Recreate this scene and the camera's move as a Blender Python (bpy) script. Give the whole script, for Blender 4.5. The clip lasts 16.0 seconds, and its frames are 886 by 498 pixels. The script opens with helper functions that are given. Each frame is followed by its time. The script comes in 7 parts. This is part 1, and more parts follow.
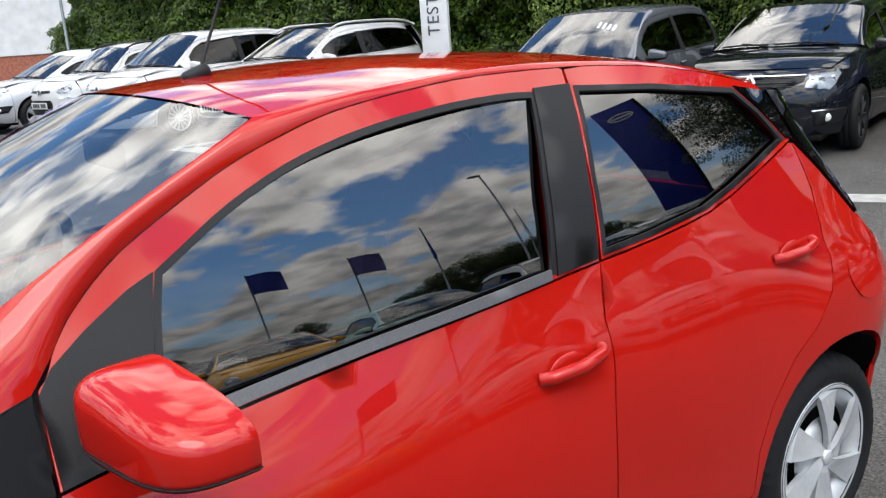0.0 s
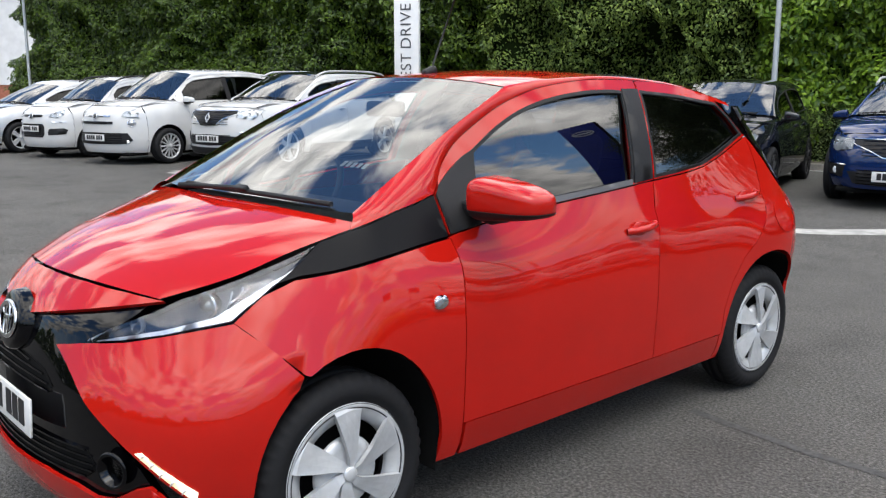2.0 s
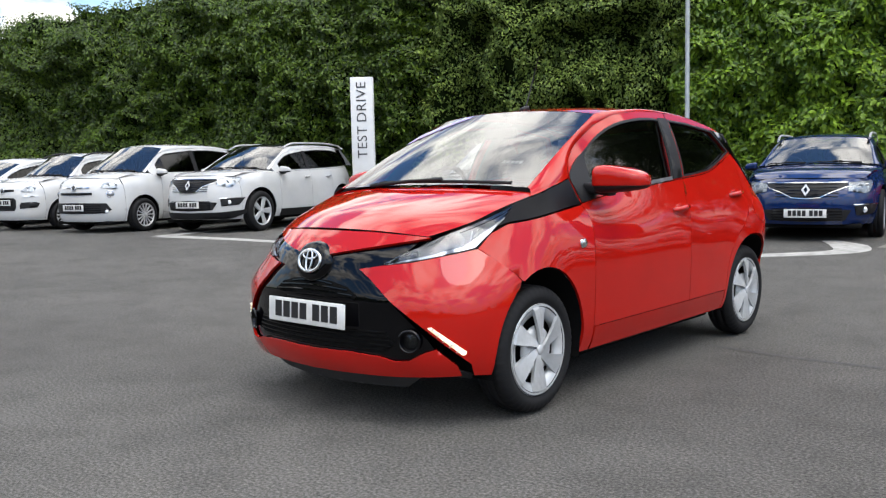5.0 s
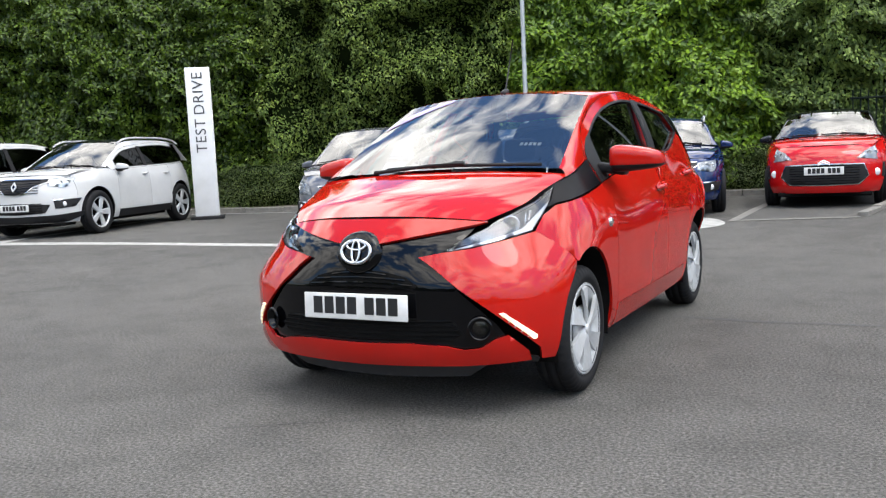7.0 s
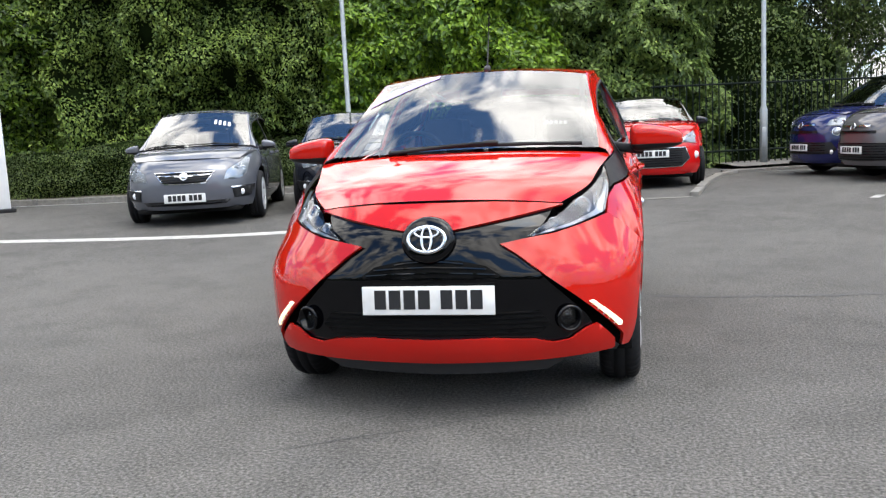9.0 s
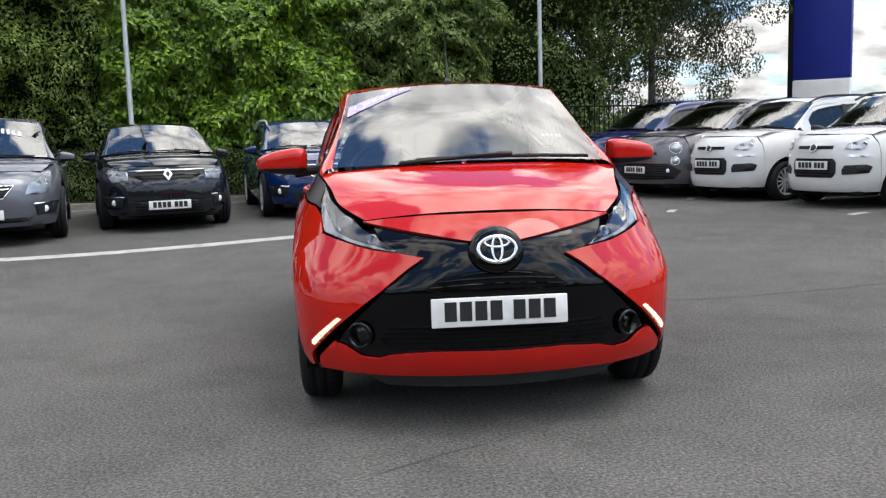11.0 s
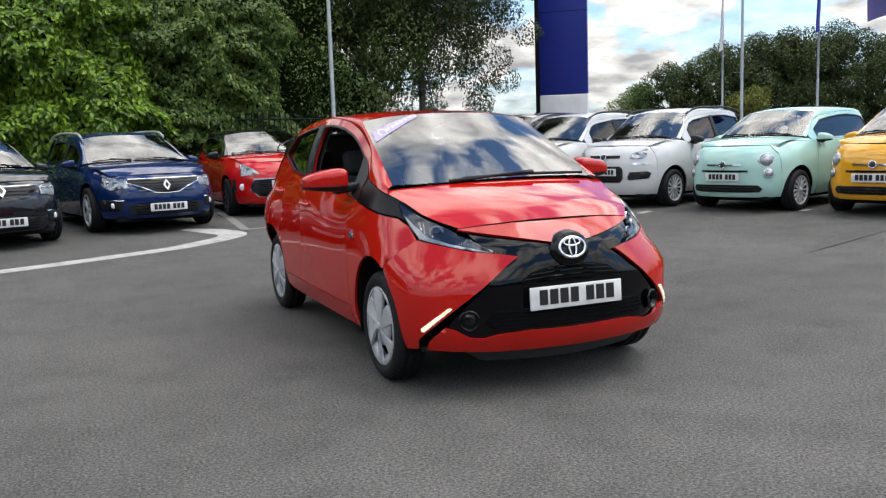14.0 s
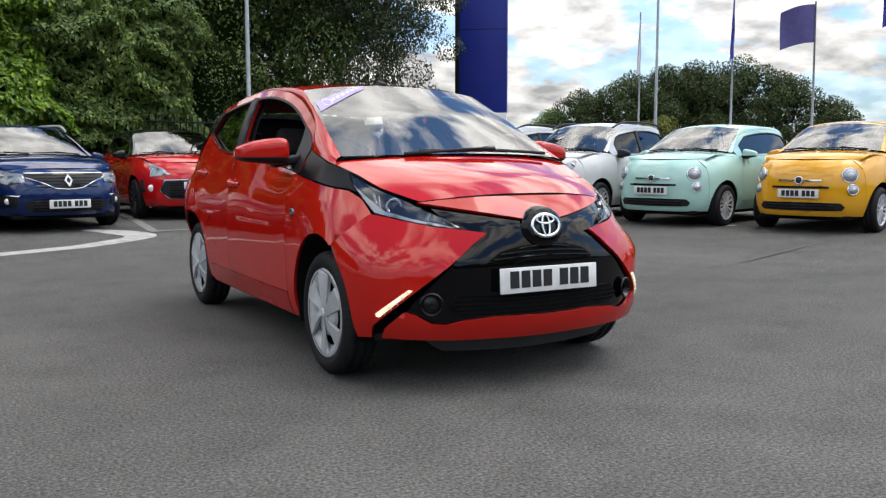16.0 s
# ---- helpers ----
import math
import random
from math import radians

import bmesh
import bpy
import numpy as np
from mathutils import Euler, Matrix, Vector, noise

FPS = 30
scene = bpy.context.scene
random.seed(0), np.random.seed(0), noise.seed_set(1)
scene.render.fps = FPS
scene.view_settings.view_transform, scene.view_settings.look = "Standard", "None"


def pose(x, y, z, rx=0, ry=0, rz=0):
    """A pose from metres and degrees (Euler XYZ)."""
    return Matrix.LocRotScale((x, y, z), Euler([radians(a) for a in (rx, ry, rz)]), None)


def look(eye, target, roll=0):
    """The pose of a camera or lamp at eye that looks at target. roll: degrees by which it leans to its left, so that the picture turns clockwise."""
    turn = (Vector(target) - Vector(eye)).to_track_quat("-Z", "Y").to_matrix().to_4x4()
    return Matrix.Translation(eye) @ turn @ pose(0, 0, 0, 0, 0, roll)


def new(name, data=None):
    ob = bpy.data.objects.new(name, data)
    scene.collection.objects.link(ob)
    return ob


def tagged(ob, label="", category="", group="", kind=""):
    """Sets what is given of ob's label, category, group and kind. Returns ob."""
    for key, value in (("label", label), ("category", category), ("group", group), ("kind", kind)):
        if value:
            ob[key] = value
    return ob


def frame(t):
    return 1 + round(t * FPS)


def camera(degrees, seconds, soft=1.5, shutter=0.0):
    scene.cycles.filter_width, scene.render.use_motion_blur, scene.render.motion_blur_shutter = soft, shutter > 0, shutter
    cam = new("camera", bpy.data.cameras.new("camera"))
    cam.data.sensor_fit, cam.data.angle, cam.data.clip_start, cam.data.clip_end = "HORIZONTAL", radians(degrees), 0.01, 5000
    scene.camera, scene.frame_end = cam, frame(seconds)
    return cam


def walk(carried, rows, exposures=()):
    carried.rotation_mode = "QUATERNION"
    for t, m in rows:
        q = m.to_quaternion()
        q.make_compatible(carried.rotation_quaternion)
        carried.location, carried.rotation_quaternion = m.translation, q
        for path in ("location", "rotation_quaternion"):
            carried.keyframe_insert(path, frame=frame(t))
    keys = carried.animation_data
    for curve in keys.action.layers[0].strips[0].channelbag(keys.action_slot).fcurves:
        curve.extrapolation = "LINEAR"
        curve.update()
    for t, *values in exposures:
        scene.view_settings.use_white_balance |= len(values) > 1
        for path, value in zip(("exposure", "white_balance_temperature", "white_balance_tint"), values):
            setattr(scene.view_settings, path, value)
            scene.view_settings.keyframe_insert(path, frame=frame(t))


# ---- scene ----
cam = camera(54.0, 16.0, 1.3)
PATH = [
    (0, (1.937, 0.23, 1.521), (0.377, 1.38, 1.027), -4.1),
    (0.5, (2.11, -0.144, 1.505), (0.582, 1.05, 1.012), -3.7),
    (1, (2.321, -0.548, 1.482), (0.813, 0.691, 1.047), -1.5),
    (1.5, (2.539, -0.935, 1.452), (1.052, 0.346, 1.071), -0.6),
    (2, (2.71, -1.372, 1.384), (1.25, -0.054, 1.023), -0.0),
    (2.5, (2.912, -1.752, 1.294), (1.472, -0.408, 0.95), -0.0),
    (3, (3.096, -2.128, 1.246), (1.676, -0.749, 0.959), -0.5),
    (3.5, (3.19, -2.478, 1.198), (1.799, -1.058, 0.976), -0.3),
    (6, (2.634, -3.48, 1.096), (1.458, -1.873, 0.918), -3.0),
    (6.5, (2.344, -3.618, 1.105), (1.334, -1.903, 0.904), -2.5),
    (7, (2.05, -3.735, 1.107), (1.119, -1.978, 0.894), -2.8),
    (7.5, (1.714, -3.777, 1.112), (0.891, -1.971, 0.869), -3.9),
    (8, (1.41, -3.813, 1.105), (0.72, -1.957, 0.822), -3.7),
    (8.5, (1.087, -3.852, 1.122), (0.535, -1.95, 0.84), -3.2),
    (11, (-0.5, -3.889, 1.134), (-0.32, -1.913, 0.886), -1.7),
    (11.5, (-0.84, -3.916, 1.161), (-0.456, -1.969, 0.91), -1.6),
    (12, (-1.158, -3.842, 1.17), (-0.676, -1.917, 0.922), -1.9),
    (12.5, (-1.454, -3.811, 1.212), (-0.884, -1.91, 0.965), -1.9),
    (13, (-1.8, -3.89, 1.248), (-1.121, -2.025, 0.998), -2.2),
    (13.5, (-2.041, -4.072, 1.259), (-1.296, -2.232, 1.011), -2.5),
    (14, (-2.257, -4.287, 1.268), (-1.471, -2.466, 1.016), -1.9),
    (14.5, (-2.475, -4.43, 1.219), (-1.647, -2.627, 0.969), -2.1),
    (15, (-2.529, -4.546, 1.145), (-1.668, -2.757, 0.9), -0.7),
    (15.5, (-2.418, -4.198, 1.06), (-1.502, -2.435, 0.835), -0.2),
    (16, (-2.276, -3.763, 1.0), (-1.296, -2.03, 0.799), 0.0),
]
EXPOSURES = [(0.0, 0.58), (1.0, 0.54), (2.0, 0.55), (3.5, 0.54), (6.0, 0.62), (7.5, 0.97), (8.5, 1.06), (11.0, 0.58), (14.5, 0.42), (16.0, 0.36)]
walk(cam, [(t, look(eye, target, roll)) for t, eye, target, roll in PATH], EXPOSURES)
# ---- light ----
world = bpy.data.worlds.new("sky")
scene.world = world
world.use_nodes = True
wn, wl = world.node_tree.nodes, world.node_tree.links
sky = wn.new("ShaderNodeTexSky")
sky.sky_type, sky.sun_disc = "NISHITA", False
CLOUD_SEED = 4.9
SUN_EL, SUN_AZ = 62.0, 112.0          # degrees above the ground; degrees from +y towards +x
sky.sun_elevation, sky.sun_rotation = radians(SUN_EL), radians(SUN_AZ)
bg = wn["Background"]
bg.inputs["Strength"].default_value = 0.11
# broken white cloud over the blue
tc = wn.new("ShaderNodeTexCoord")
sep, add, dv, comb = wn.new("ShaderNodeSeparateXYZ"), wn.new("ShaderNodeMath"), wn.new("ShaderNodeVectorMath"), wn.new("ShaderNodeCombineXYZ")
wl.new(tc.outputs["Generated"], sep.inputs[0])
add.operation = "MAXIMUM"
add.inputs[1].default_value = 0.0
lift = wn.new("ShaderNodeMath")
lift.inputs[1].default_value = 0.30
wl.new(sep.outputs["Z"], add.inputs[0])
wl.new(add.outputs[0], lift.inputs[0])
for i in range(3):
    wl.new(lift.outputs[0], comb.inputs[i])
dv.operation = "DIVIDE"
wl.new(tc.outputs["Generated"], dv.inputs[0])
wl.new(comb.outputs[0], dv.inputs[1])
cl = wn.new("ShaderNodeTexNoise")
cl.noise_dimensions = "4D"
cl.inputs["W"].default_value = CLOUD_SEED
cl.inputs["Scale"].default_value, cl.inputs["Detail"].default_value, cl.inputs["Roughness"].default_value = 3.3, 10.0, 0.53
cl.inputs["Distortion"].default_value = 0.25
wl.new(dv.outputs[0], cl.inputs["Vector"])
cover = wn.new("ShaderNodeValToRGB")
cover.color_ramp.elements[0].position, cover.color_ramp.elements[1].position = 0.445, 0.515
cover.color_ramp.elements[0].color = (0.01, 0.01, 0.01, 1)
wl.new(cl.outputs["Fac"], cover.inputs["Fac"])
body = wn.new("ShaderNodeTexNoise")
body.inputs["Scale"].default_value, body.inputs["Detail"].default_value = 8.0, 9.0
wl.new(dv.outputs[0], body.inputs["Vector"])
tone = wn.new("ShaderNodeValToRGB")
tone.color_ramp.elements[0].position, tone.color_ramp.elements[0].color = 0.34, (10.0, 10.1, 10.2, 1)
tone.color_ramp.elements[1].position, tone.color_ramp.elements[1].color = 0.62, (24.5, 23.9, 23.0, 1)
wl.new(body.outputs["Fac"], tone.inputs["Fac"])
mixs = wn.new("ShaderNodeMix")
mixs.data_type = "RGBA"
# towards the horizon the clouds close up
low, most = wn.new("ShaderNodeMapRange"), wn.new("ShaderNodeMath")
low.inputs["From Min"].default_value, low.inputs["From Max"].default_value = 0.27, 0.04
low.inputs["To Min"].default_value, low.inputs["To Max"].default_value = 0.0, 0.66
wl.new(sep.outputs["Z"], low.inputs["Value"])
most.operation = "MAXIMUM"
wl.new(cover.outputs["Color"], most.inputs[0])
wl.new(low.outputs["Result"], most.inputs[1])
wl.new(most.outputs[0], mixs.inputs["Factor"])
blue = wn.new("ShaderNodeVectorMath")
blue.operation, blue.inputs[1].default_value = "MULTIPLY", (1.0, 1.5, 1.95)
wl.new(sky.outputs["Color"], blue.inputs[0])
wl.new(blue.outputs[0], mixs.inputs["A"])
# the low banks of cloud are greyer than those overhead
dim, grey = wn.new("ShaderNodeMapRange"), wn.new("ShaderNodeVectorMath")
dim.inputs["From Min"].default_value, dim.inputs["From Max"].default_value = 0.08, 0.55
dim.inputs["To Min"].default_value, dim.inputs["To Max"].default_value = 0.33, 1.15
wl.new(sep.outputs["Z"], dim.inputs["Value"])
grey.operation = "SCALE"
wl.new(tone.outputs["Color"], grey.inputs[0])
wl.new(dim.outputs["Result"], grey.inputs["Scale"])
wl.new(grey.outputs[0], mixs.inputs["B"])
# thin cloud is brighter round the hidden sun
_d = Vector((math.sin(radians(SUN_AZ)) * math.cos(radians(SUN_EL)), math.cos(radians(SUN_AZ)) * math.cos(radians(SUN_EL)), math.sin(radians(SUN_EL))))
dot, pw, gain, glow = wn.new("ShaderNodeVectorMath"), wn.new("ShaderNodeMath"), wn.new("ShaderNodeMath"), wn.new("ShaderNodeVectorMath")
dot.operation, pw.operation, gain.operation, glow.operation = "DOT_PRODUCT", "POWER", "MULTIPLY_ADD", "SCALE"
dot.inputs[1].default_value = _d
top = wn.new("ShaderNodeMath")
top.operation, top.inputs[1].default_value = "MAXIMUM", 0.0
wl.new(tc.outputs["Generated"], dot.inputs[0])
wl.new(dot.outputs["Value"], top.inputs[0])
wl.new(top.outputs[0], pw.inputs[0])
pw.inputs[1].default_value = 5.0
wl.new(pw.outputs[0], gain.inputs[0])
gain.inputs[1].default_value, gain.inputs[2].default_value = 0.45, 0.95
wl.new(mixs.outputs["Result"], glow.inputs[0])
wl.new(gain.outputs[0], glow.inputs["Scale"])
wl.new(glow.outputs[0], bg.inputs["Color"])

sun_data = bpy.data.lights.new("sun", "SUN")
sun_data.energy, sun_data.angle, sun_data.color = 0.9, radians(30.0), (1.0, 0.955, 0.89)
sun = new("sun", sun_data)
_d = Vector((math.sin(radians(SUN_AZ)) * math.cos(radians(SUN_EL)), math.cos(radians(SUN_AZ)) * math.cos(radians(SUN_EL)), math.sin(radians(SUN_EL))))
sun.matrix_world = look(_d * 40, (0, 0, 0))

# ---------------------------------------------------------------- small tools
from mathutils.geometry import delaunay_2d_cdt


def shader(name, colour, rough=0.5, metal=0.0, coat=0.0, spec=0.5):
    """A node material; returns the material, its nodes, links and the principled node."""
    m = bpy.data.materials.new(name)
    m.use_nodes = True
    n, l = m.node_tree.nodes, m.node_tree.links
    p = n["Principled BSDF"]
    p.inputs["Base Color"].default_value = (*colour, 1)
    p.inputs["Roughness"].default_value = rough
    p.inputs["Metallic"].default_value = metal
    p.inputs["Coat Weight"].default_value = coat
    p.inputs["Coat Roughness"].default_value = 0.03
    p.inputs["Specular IOR Level"].default_value = spec
    return m, n, l, p


def noise_node(n, l, scale, detail=4.0, rough=0.55, coord="Object"):
    tc, t = n.new("ShaderNodeTexCoord"), n.new("ShaderNodeTexNoise")
    t.inputs["Scale"].default_value, t.inputs["Detail"].default_value, t.inputs["Roughness"].default_value = scale, detail, rough
    l.new(tc.outputs[coord], t.inputs["Vector"])
    return t


def ramp(n, l, source, stops):
    r = n.new("ShaderNodeValToRGB")
    els = r.color_ramp.elements
    while len(els) < len(stops):
        els.new(0.5)
    for e, (pos, col) in zip(els, stops):
        e.position, e.color = pos, (*col, 1)
    l.new(source, r.inputs["Fac"])
    return r


def bumped(n, l, p, height, strength, distance):
    b = n.new("ShaderNodeBump")
    b.inputs["Strength"].default_value, b.inputs["Distance"].default_value = strength, distance
    l.new(height, b.inputs["Height"])
    l.new(b.outputs["Normal"], p.inputs["Normal"])
    return b


def even_normals(ob, rounds=8):
    """Even out the shading of a pressed panel, so that reflections run smoothly over it."""
    me = ob.data
    n = len(me.vertices)
    N, E = np.empty(n * 3, np.float32), np.empty(len(me.edges) * 2, np.int32)
    me.vertex_normals.foreach_get("vector", N)
    me.edges.foreach_get("vertices", E)
    N, E = N.reshape(-1, 3).astype(float), E.reshape(-1, 2)
    for _ in range(rounds):
        E2 = E[np.sum(N[E[:, 0]] * N[E[:, 1]], axis=1) > 0.86]
        S = N.copy()
        np.add.at(S, E2[:, 0], N[E2[:, 1]])
        np.add.at(S, E2[:, 1], N[E2[:, 0]])
        N = S / (np.linalg.norm(S, axis=1)[:, None] + 1e-9)
    me.normals_split_custom_set_from_vertices([tuple(v) for v in N])
    return ob


def mesh_part(name, verts, faces, mat, parent=None, label="", smooth=True):
    """One mesh object from points and faces, under a thing or a part."""
    me = bpy.data.meshes.new(name)
    me.from_pydata([tuple(v) for v in verts], [], faces)
    me.materials.append(mat)
    if smooth:
        me.polygons.foreach_set("use_smooth", [True] * len(me.polygons))
    me.update()
    ob = new(name, me)
    if parent:
        ob.parent = parent
    if label:
        tagged(ob, label)
    return ob


def part(name, bm, mat, parent=None, label="", smooth=True):
    me = bpy.data.meshes.new(name)
    bm.to_mesh(me)
    bm.free()
    me.materials.append(mat)
    if smooth:
        me.polygons.foreach_set("use_smooth", [True] * len(me.polygons))
    ob = new(name, me)
    if parent:
        ob.parent = parent
    if label:
        tagged(ob, label)
    return ob


def curve(pts):
    """A smooth function through (position, value) pairs, with no overshoot."""
    xs, ys = np.array([p[0] for p in pts], float), np.array([p[1] for p in pts], float)
    h, d = np.diff(xs), np.diff(ys) / np.diff(xs)
    m = np.zeros(len(xs))
    m[0], m[-1] = d[0], d[-1]
    for i in range(1, len(xs) - 1):
        if d[i - 1] * d[i] > 0:
            a, b = 2 * h[i] + h[i - 1], h[i] + 2 * h[i - 1]
            m[i] = (a + b) / (a / d[i - 1] + b / d[i])

    def f(x):
        x = min(max(x, xs[0]), xs[-1])
        i = min(max(int(np.searchsorted(xs, x)) - 1, 0), len(xs) - 2)
        t = (x - xs[i]) / h[i]
        return float((1 + 2 * t) * (1 - t) ** 2 * ys[i] + t * (1 - t) ** 2 * h[i] * m[i] + t * t * (3 - 2 * t) * ys[i + 1] + t * t * (t - 1) * h[i] * m[i + 1])
    return f


def spline(pts, n, closed=False):
    """Catmull-Rom points through pts."""
    P = [np.array(p, float) for p in pts]
    out, last = [], len(P) if closed else len(P) - 1
    for i in range(last):
        if closed:
            a, b, c, d = P[i - 1], P[i], P[(i + 1) % len(P)], P[(i + 2) % len(P)]
        else:
            a, b, c, d = P[max(i - 1, 0)], P[i], P[i + 1], P[min(i + 2, len(P) - 1)]
        for k in range(n):
            t = k / n
            out.append(0.5 * (2 * b + (c - a) * t + (2 * a - 5 * b + 4 * c - d) * t * t + (3 * b - a - 3 * c + d) * t ** 3))
    if not closed:
        out.append(P[-1])
    return out


def smoothstep(a, b, x):
    t = min(max((x - a) / (b - a), 0.0), 1.0)
    return t * t * (3 - 2 * t)


def resample(poly, step):
    out = []
    for i, p in enumerate(poly):
        q = poly[(i + 1) % len(poly)]
        k = max(1, int(math.ceil(math.dist(p, q) / step)))
        out += [(p[0] + (q[0] - p[0]) * j / k, p[1] + (q[1] - p[1]) * j / k) for j in range(k)]
    return out


def area2(poly):
    return sum(a[0] * b[1] - b[0] * a[1] for a, b in zip(poly, poly[1:] + poly[:1])) / 2


def inset_poly(poly, d):
    """The polygon with its outline drawn in by d."""
    if area2(poly) < 0:
        poly = poly[::-1]
    out = []
    for i, p in enumerate(poly):
        a, b = np.array(poly[i - 1]), np.array(poly[(i + 1) % len(poly)])
        p = np.array(p)
        e1, e2 = p - a, b - p
        e1, e2 = e1 / (np.linalg.norm(e1) + 1e-9), e2 / (np.linalg.norm(e2) + 1e-9)
        n1, n2 = np.array([-e1[1], e1[0]]), np.array([-e2[1], e2[0]])
        nn = n1 + n2
        k = max(float(nn @ n1), 0.5)
        out.append(tuple(p + nn * d / k))
    return out


def inside(pt, poly):
    x, y = pt
    hit = False
    for (x1, y1), (x2, y2) in zip(poly, poly[1:] + poly[:1]):
        if (y1 > y) != (y2 > y) and x < (x2 - x1) * (y - y1) / (y2 - y1) + x1:
            hit = not hit
    return hit


def edge_gap(pt, pts):
    return float(np.min(np.hypot(pts[:, 0] - pt[0], pts[:, 1] - pt[1])))


def patch(poly, fn, step=0.04, flange=0.014, gap=0.002, holes=(), lift=0.0, mirror=False):
    """Verts and faces of a panel: the polygon in the surface's own coordinates, laid on the surface fn, with a turned-in rim."""
    outer = resample(inset_poly(list(poly), gap), step)
    inner = [resample(inset_poly(list(h), -gap), step) for h in holes]
    loops = [outer] + inner
    pts, edges = [], []
    for lp in loops:
        s = len(pts)
        pts += lp
        edges += [(s + i, s + (i + 1) % len(lp)) for i in range(len(lp))]
    nb = len(pts)
    border = np.array(pts)
    lo, hi = np.min(border, axis=0), np.max(border, axis=0)
    for i in range(int((hi[0] - lo[0]) / step) + 1):
        for j in range(int((hi[1] - lo[1]) / step) + 1):
            q = (lo[0] + (i + 0.5) * step, lo[1] + (j + 0.5) * step)
            if inside(q, outer) and not any(inside(q, h) for h in inner) and edge_gap(q, border) > 0.45 * step:
                pts.append(q)
    v2, _, tris, *_ = delaunay_2d_cdt([Vector(p) for p in pts], edges, [], 0, 1e-7)
    keep = []
    for f in tris:
        c = sum((v2[i] for i in f), Vector((0, 0))) / len(f)
        if inside(c, outer) and not any(inside(c, h) for h in inner):
            keep.append(tuple(f))
    V = [np.array(fn(p[0], p[1]), float) for p in v2]
    N = []
    for p in v2:
        e = 1e-3
        a = np.array(fn(p[0] + e, p[1])) - np.array(fn(p[0] - e, p[1]))
        b = np.array(fn(p[0], p[1] + e)) - np.array(fn(p[0], p[1] - e))
        n = np.cross(a, b)
        n = n / (np.linalg.norm(n) + 1e-12)
        N.append(n)
    V0 = [v + n * lift for v, n in zip(V, N)]
    faces = list(keep)
    if flange:
        used = {}
        for f in keep:
            for a, b in zip(f, f[1:] + f[:1]):
                used[(a, b)] = True
        rim = [(a, b) for a, b in used if (b, a) not in used]
        ids = {}
        verts = list(V0)

        def ring(i):
            if i not in ids:
                ids[i] = len(verts)
                verts.append(V0[i])
                verts.append(V0[i] - N[i] * flange)
            return ids[i]
        for a, b in rim:
            ia, ib = ring(a), ring(b)
            faces.append((ib, ia, ia + 1, ib + 1))
        V0 = verts
    if mirror:
        V0 = [(-v[0], v[1], v[2]) for v in V0]
        faces = [f[::-1] for f in faces]
    return V0, faces


def sheet(fn, ss, ts, mat, name, parent=None, label="", flip=False):
    """A grid sheet fn(s, t)."""
    V = [fn(s, t) for t in ts for s in ss]
    n = len(ss)
    F = [(j * n + i, j * n + i + 1, (j + 1) * n + i + 1, (j + 1) * n + i) for j in range(len(ts) - 1) for i in range(n - 1)]
    if flip:
        F = [f[::-1] for f in F]
    return mesh_part(name, V, F, mat, parent, label)


def lathe(profile, n, axis="x"):
    """Verts and faces of a turned shape; profile is (along the axis, radius)."""
    V, F, k = [], [], len(profile)
    for i in range(n):
        a = 2 * math.pi * i / n
        for h, r in profile:
            c, s = r * math.cos(a), r * math.sin(a)
            V.append((h, c, s) if axis == "x" else (c, h, s) if axis == "y" else (c, s, h))
    for i in range(n):
        j = (i + 1) % n
        for p in range(k - 1):
            F.append((i * k + p, i * k + p + 1, j * k + p + 1, j * k + p))
    return V, F


def moved(V, m):
    return [tuple(m @ Vector(v)) for v in V]


def box_bm(sx, sy, sz, m=None, bevel=0.0, seg=2):
    bm = bmesh.new()
    bmesh.ops.create_cube(bm, size=1.0)
    bmesh.ops.scale(bm, vec=(sx, sy, sz), verts=bm.verts)
    if bevel:
        bmesh.ops.bevel(bm, geom=list(bm.edges), offset=bevel, segments=seg, affect="EDGES", profile=0.5)
    if m is not None:
        bmesh.ops.transform(bm, matrix=m, verts=bm.verts)
    return bm


def tube(pts, r, n=8, r2=None):
    """Verts and faces of a round bar along pts, tapering from r to r2."""
    P = [Vector(p) for p in pts]
    V, F = [], []
    for i, p in enumerate(P):
        d = (P[min(i + 1, len(P) - 1)] - P[max(i - 1, 0)]).normalized()
        up = Vector((0, 0, 1)) if abs(d.z) < 0.9 else Vector((1, 0, 0))
        a = d.cross(up).normalized()
        b = d.cross(a)
        rr = r if r2 is None else r + (r2 - r) * i / (len(P) - 1)
        V += [tuple(p + (a * math.cos(t) + b * math.sin(t)) * rr) for t in (2 * math.pi * k / n for k in range(n))]
    for i in range(len(P) - 1):
        for k in range(n):
            q = (k + 1) % n
            F.append((i * n + k, i * n + q, (i + 1) * n + q, (i + 1) * n + k))
    F.append(tuple(range(n)))
    F.append(tuple(range((len(P) - 1) * n, len(P) * n))[::-1])
    return V, F


def ring_tube(R, r, n=28, k=8):
    V, F = [], []
    for i in range(n):
        a = 2 * math.pi * i / n
        for j in range(k):
            b = 2 * math.pi * j / k
            V.append(((R + r * math.cos(b)) * math.cos(a), (R + r * math.cos(b)) * math.sin(a), r * math.sin(b)))
    for i in range(n):
        for j in range(k):
            i2, j2 = (i + 1) % n, (j + 1) % k
            F.append((i * k + j, i2 * k + j, i2 * k + j2, i * k + j2))
    return V, F


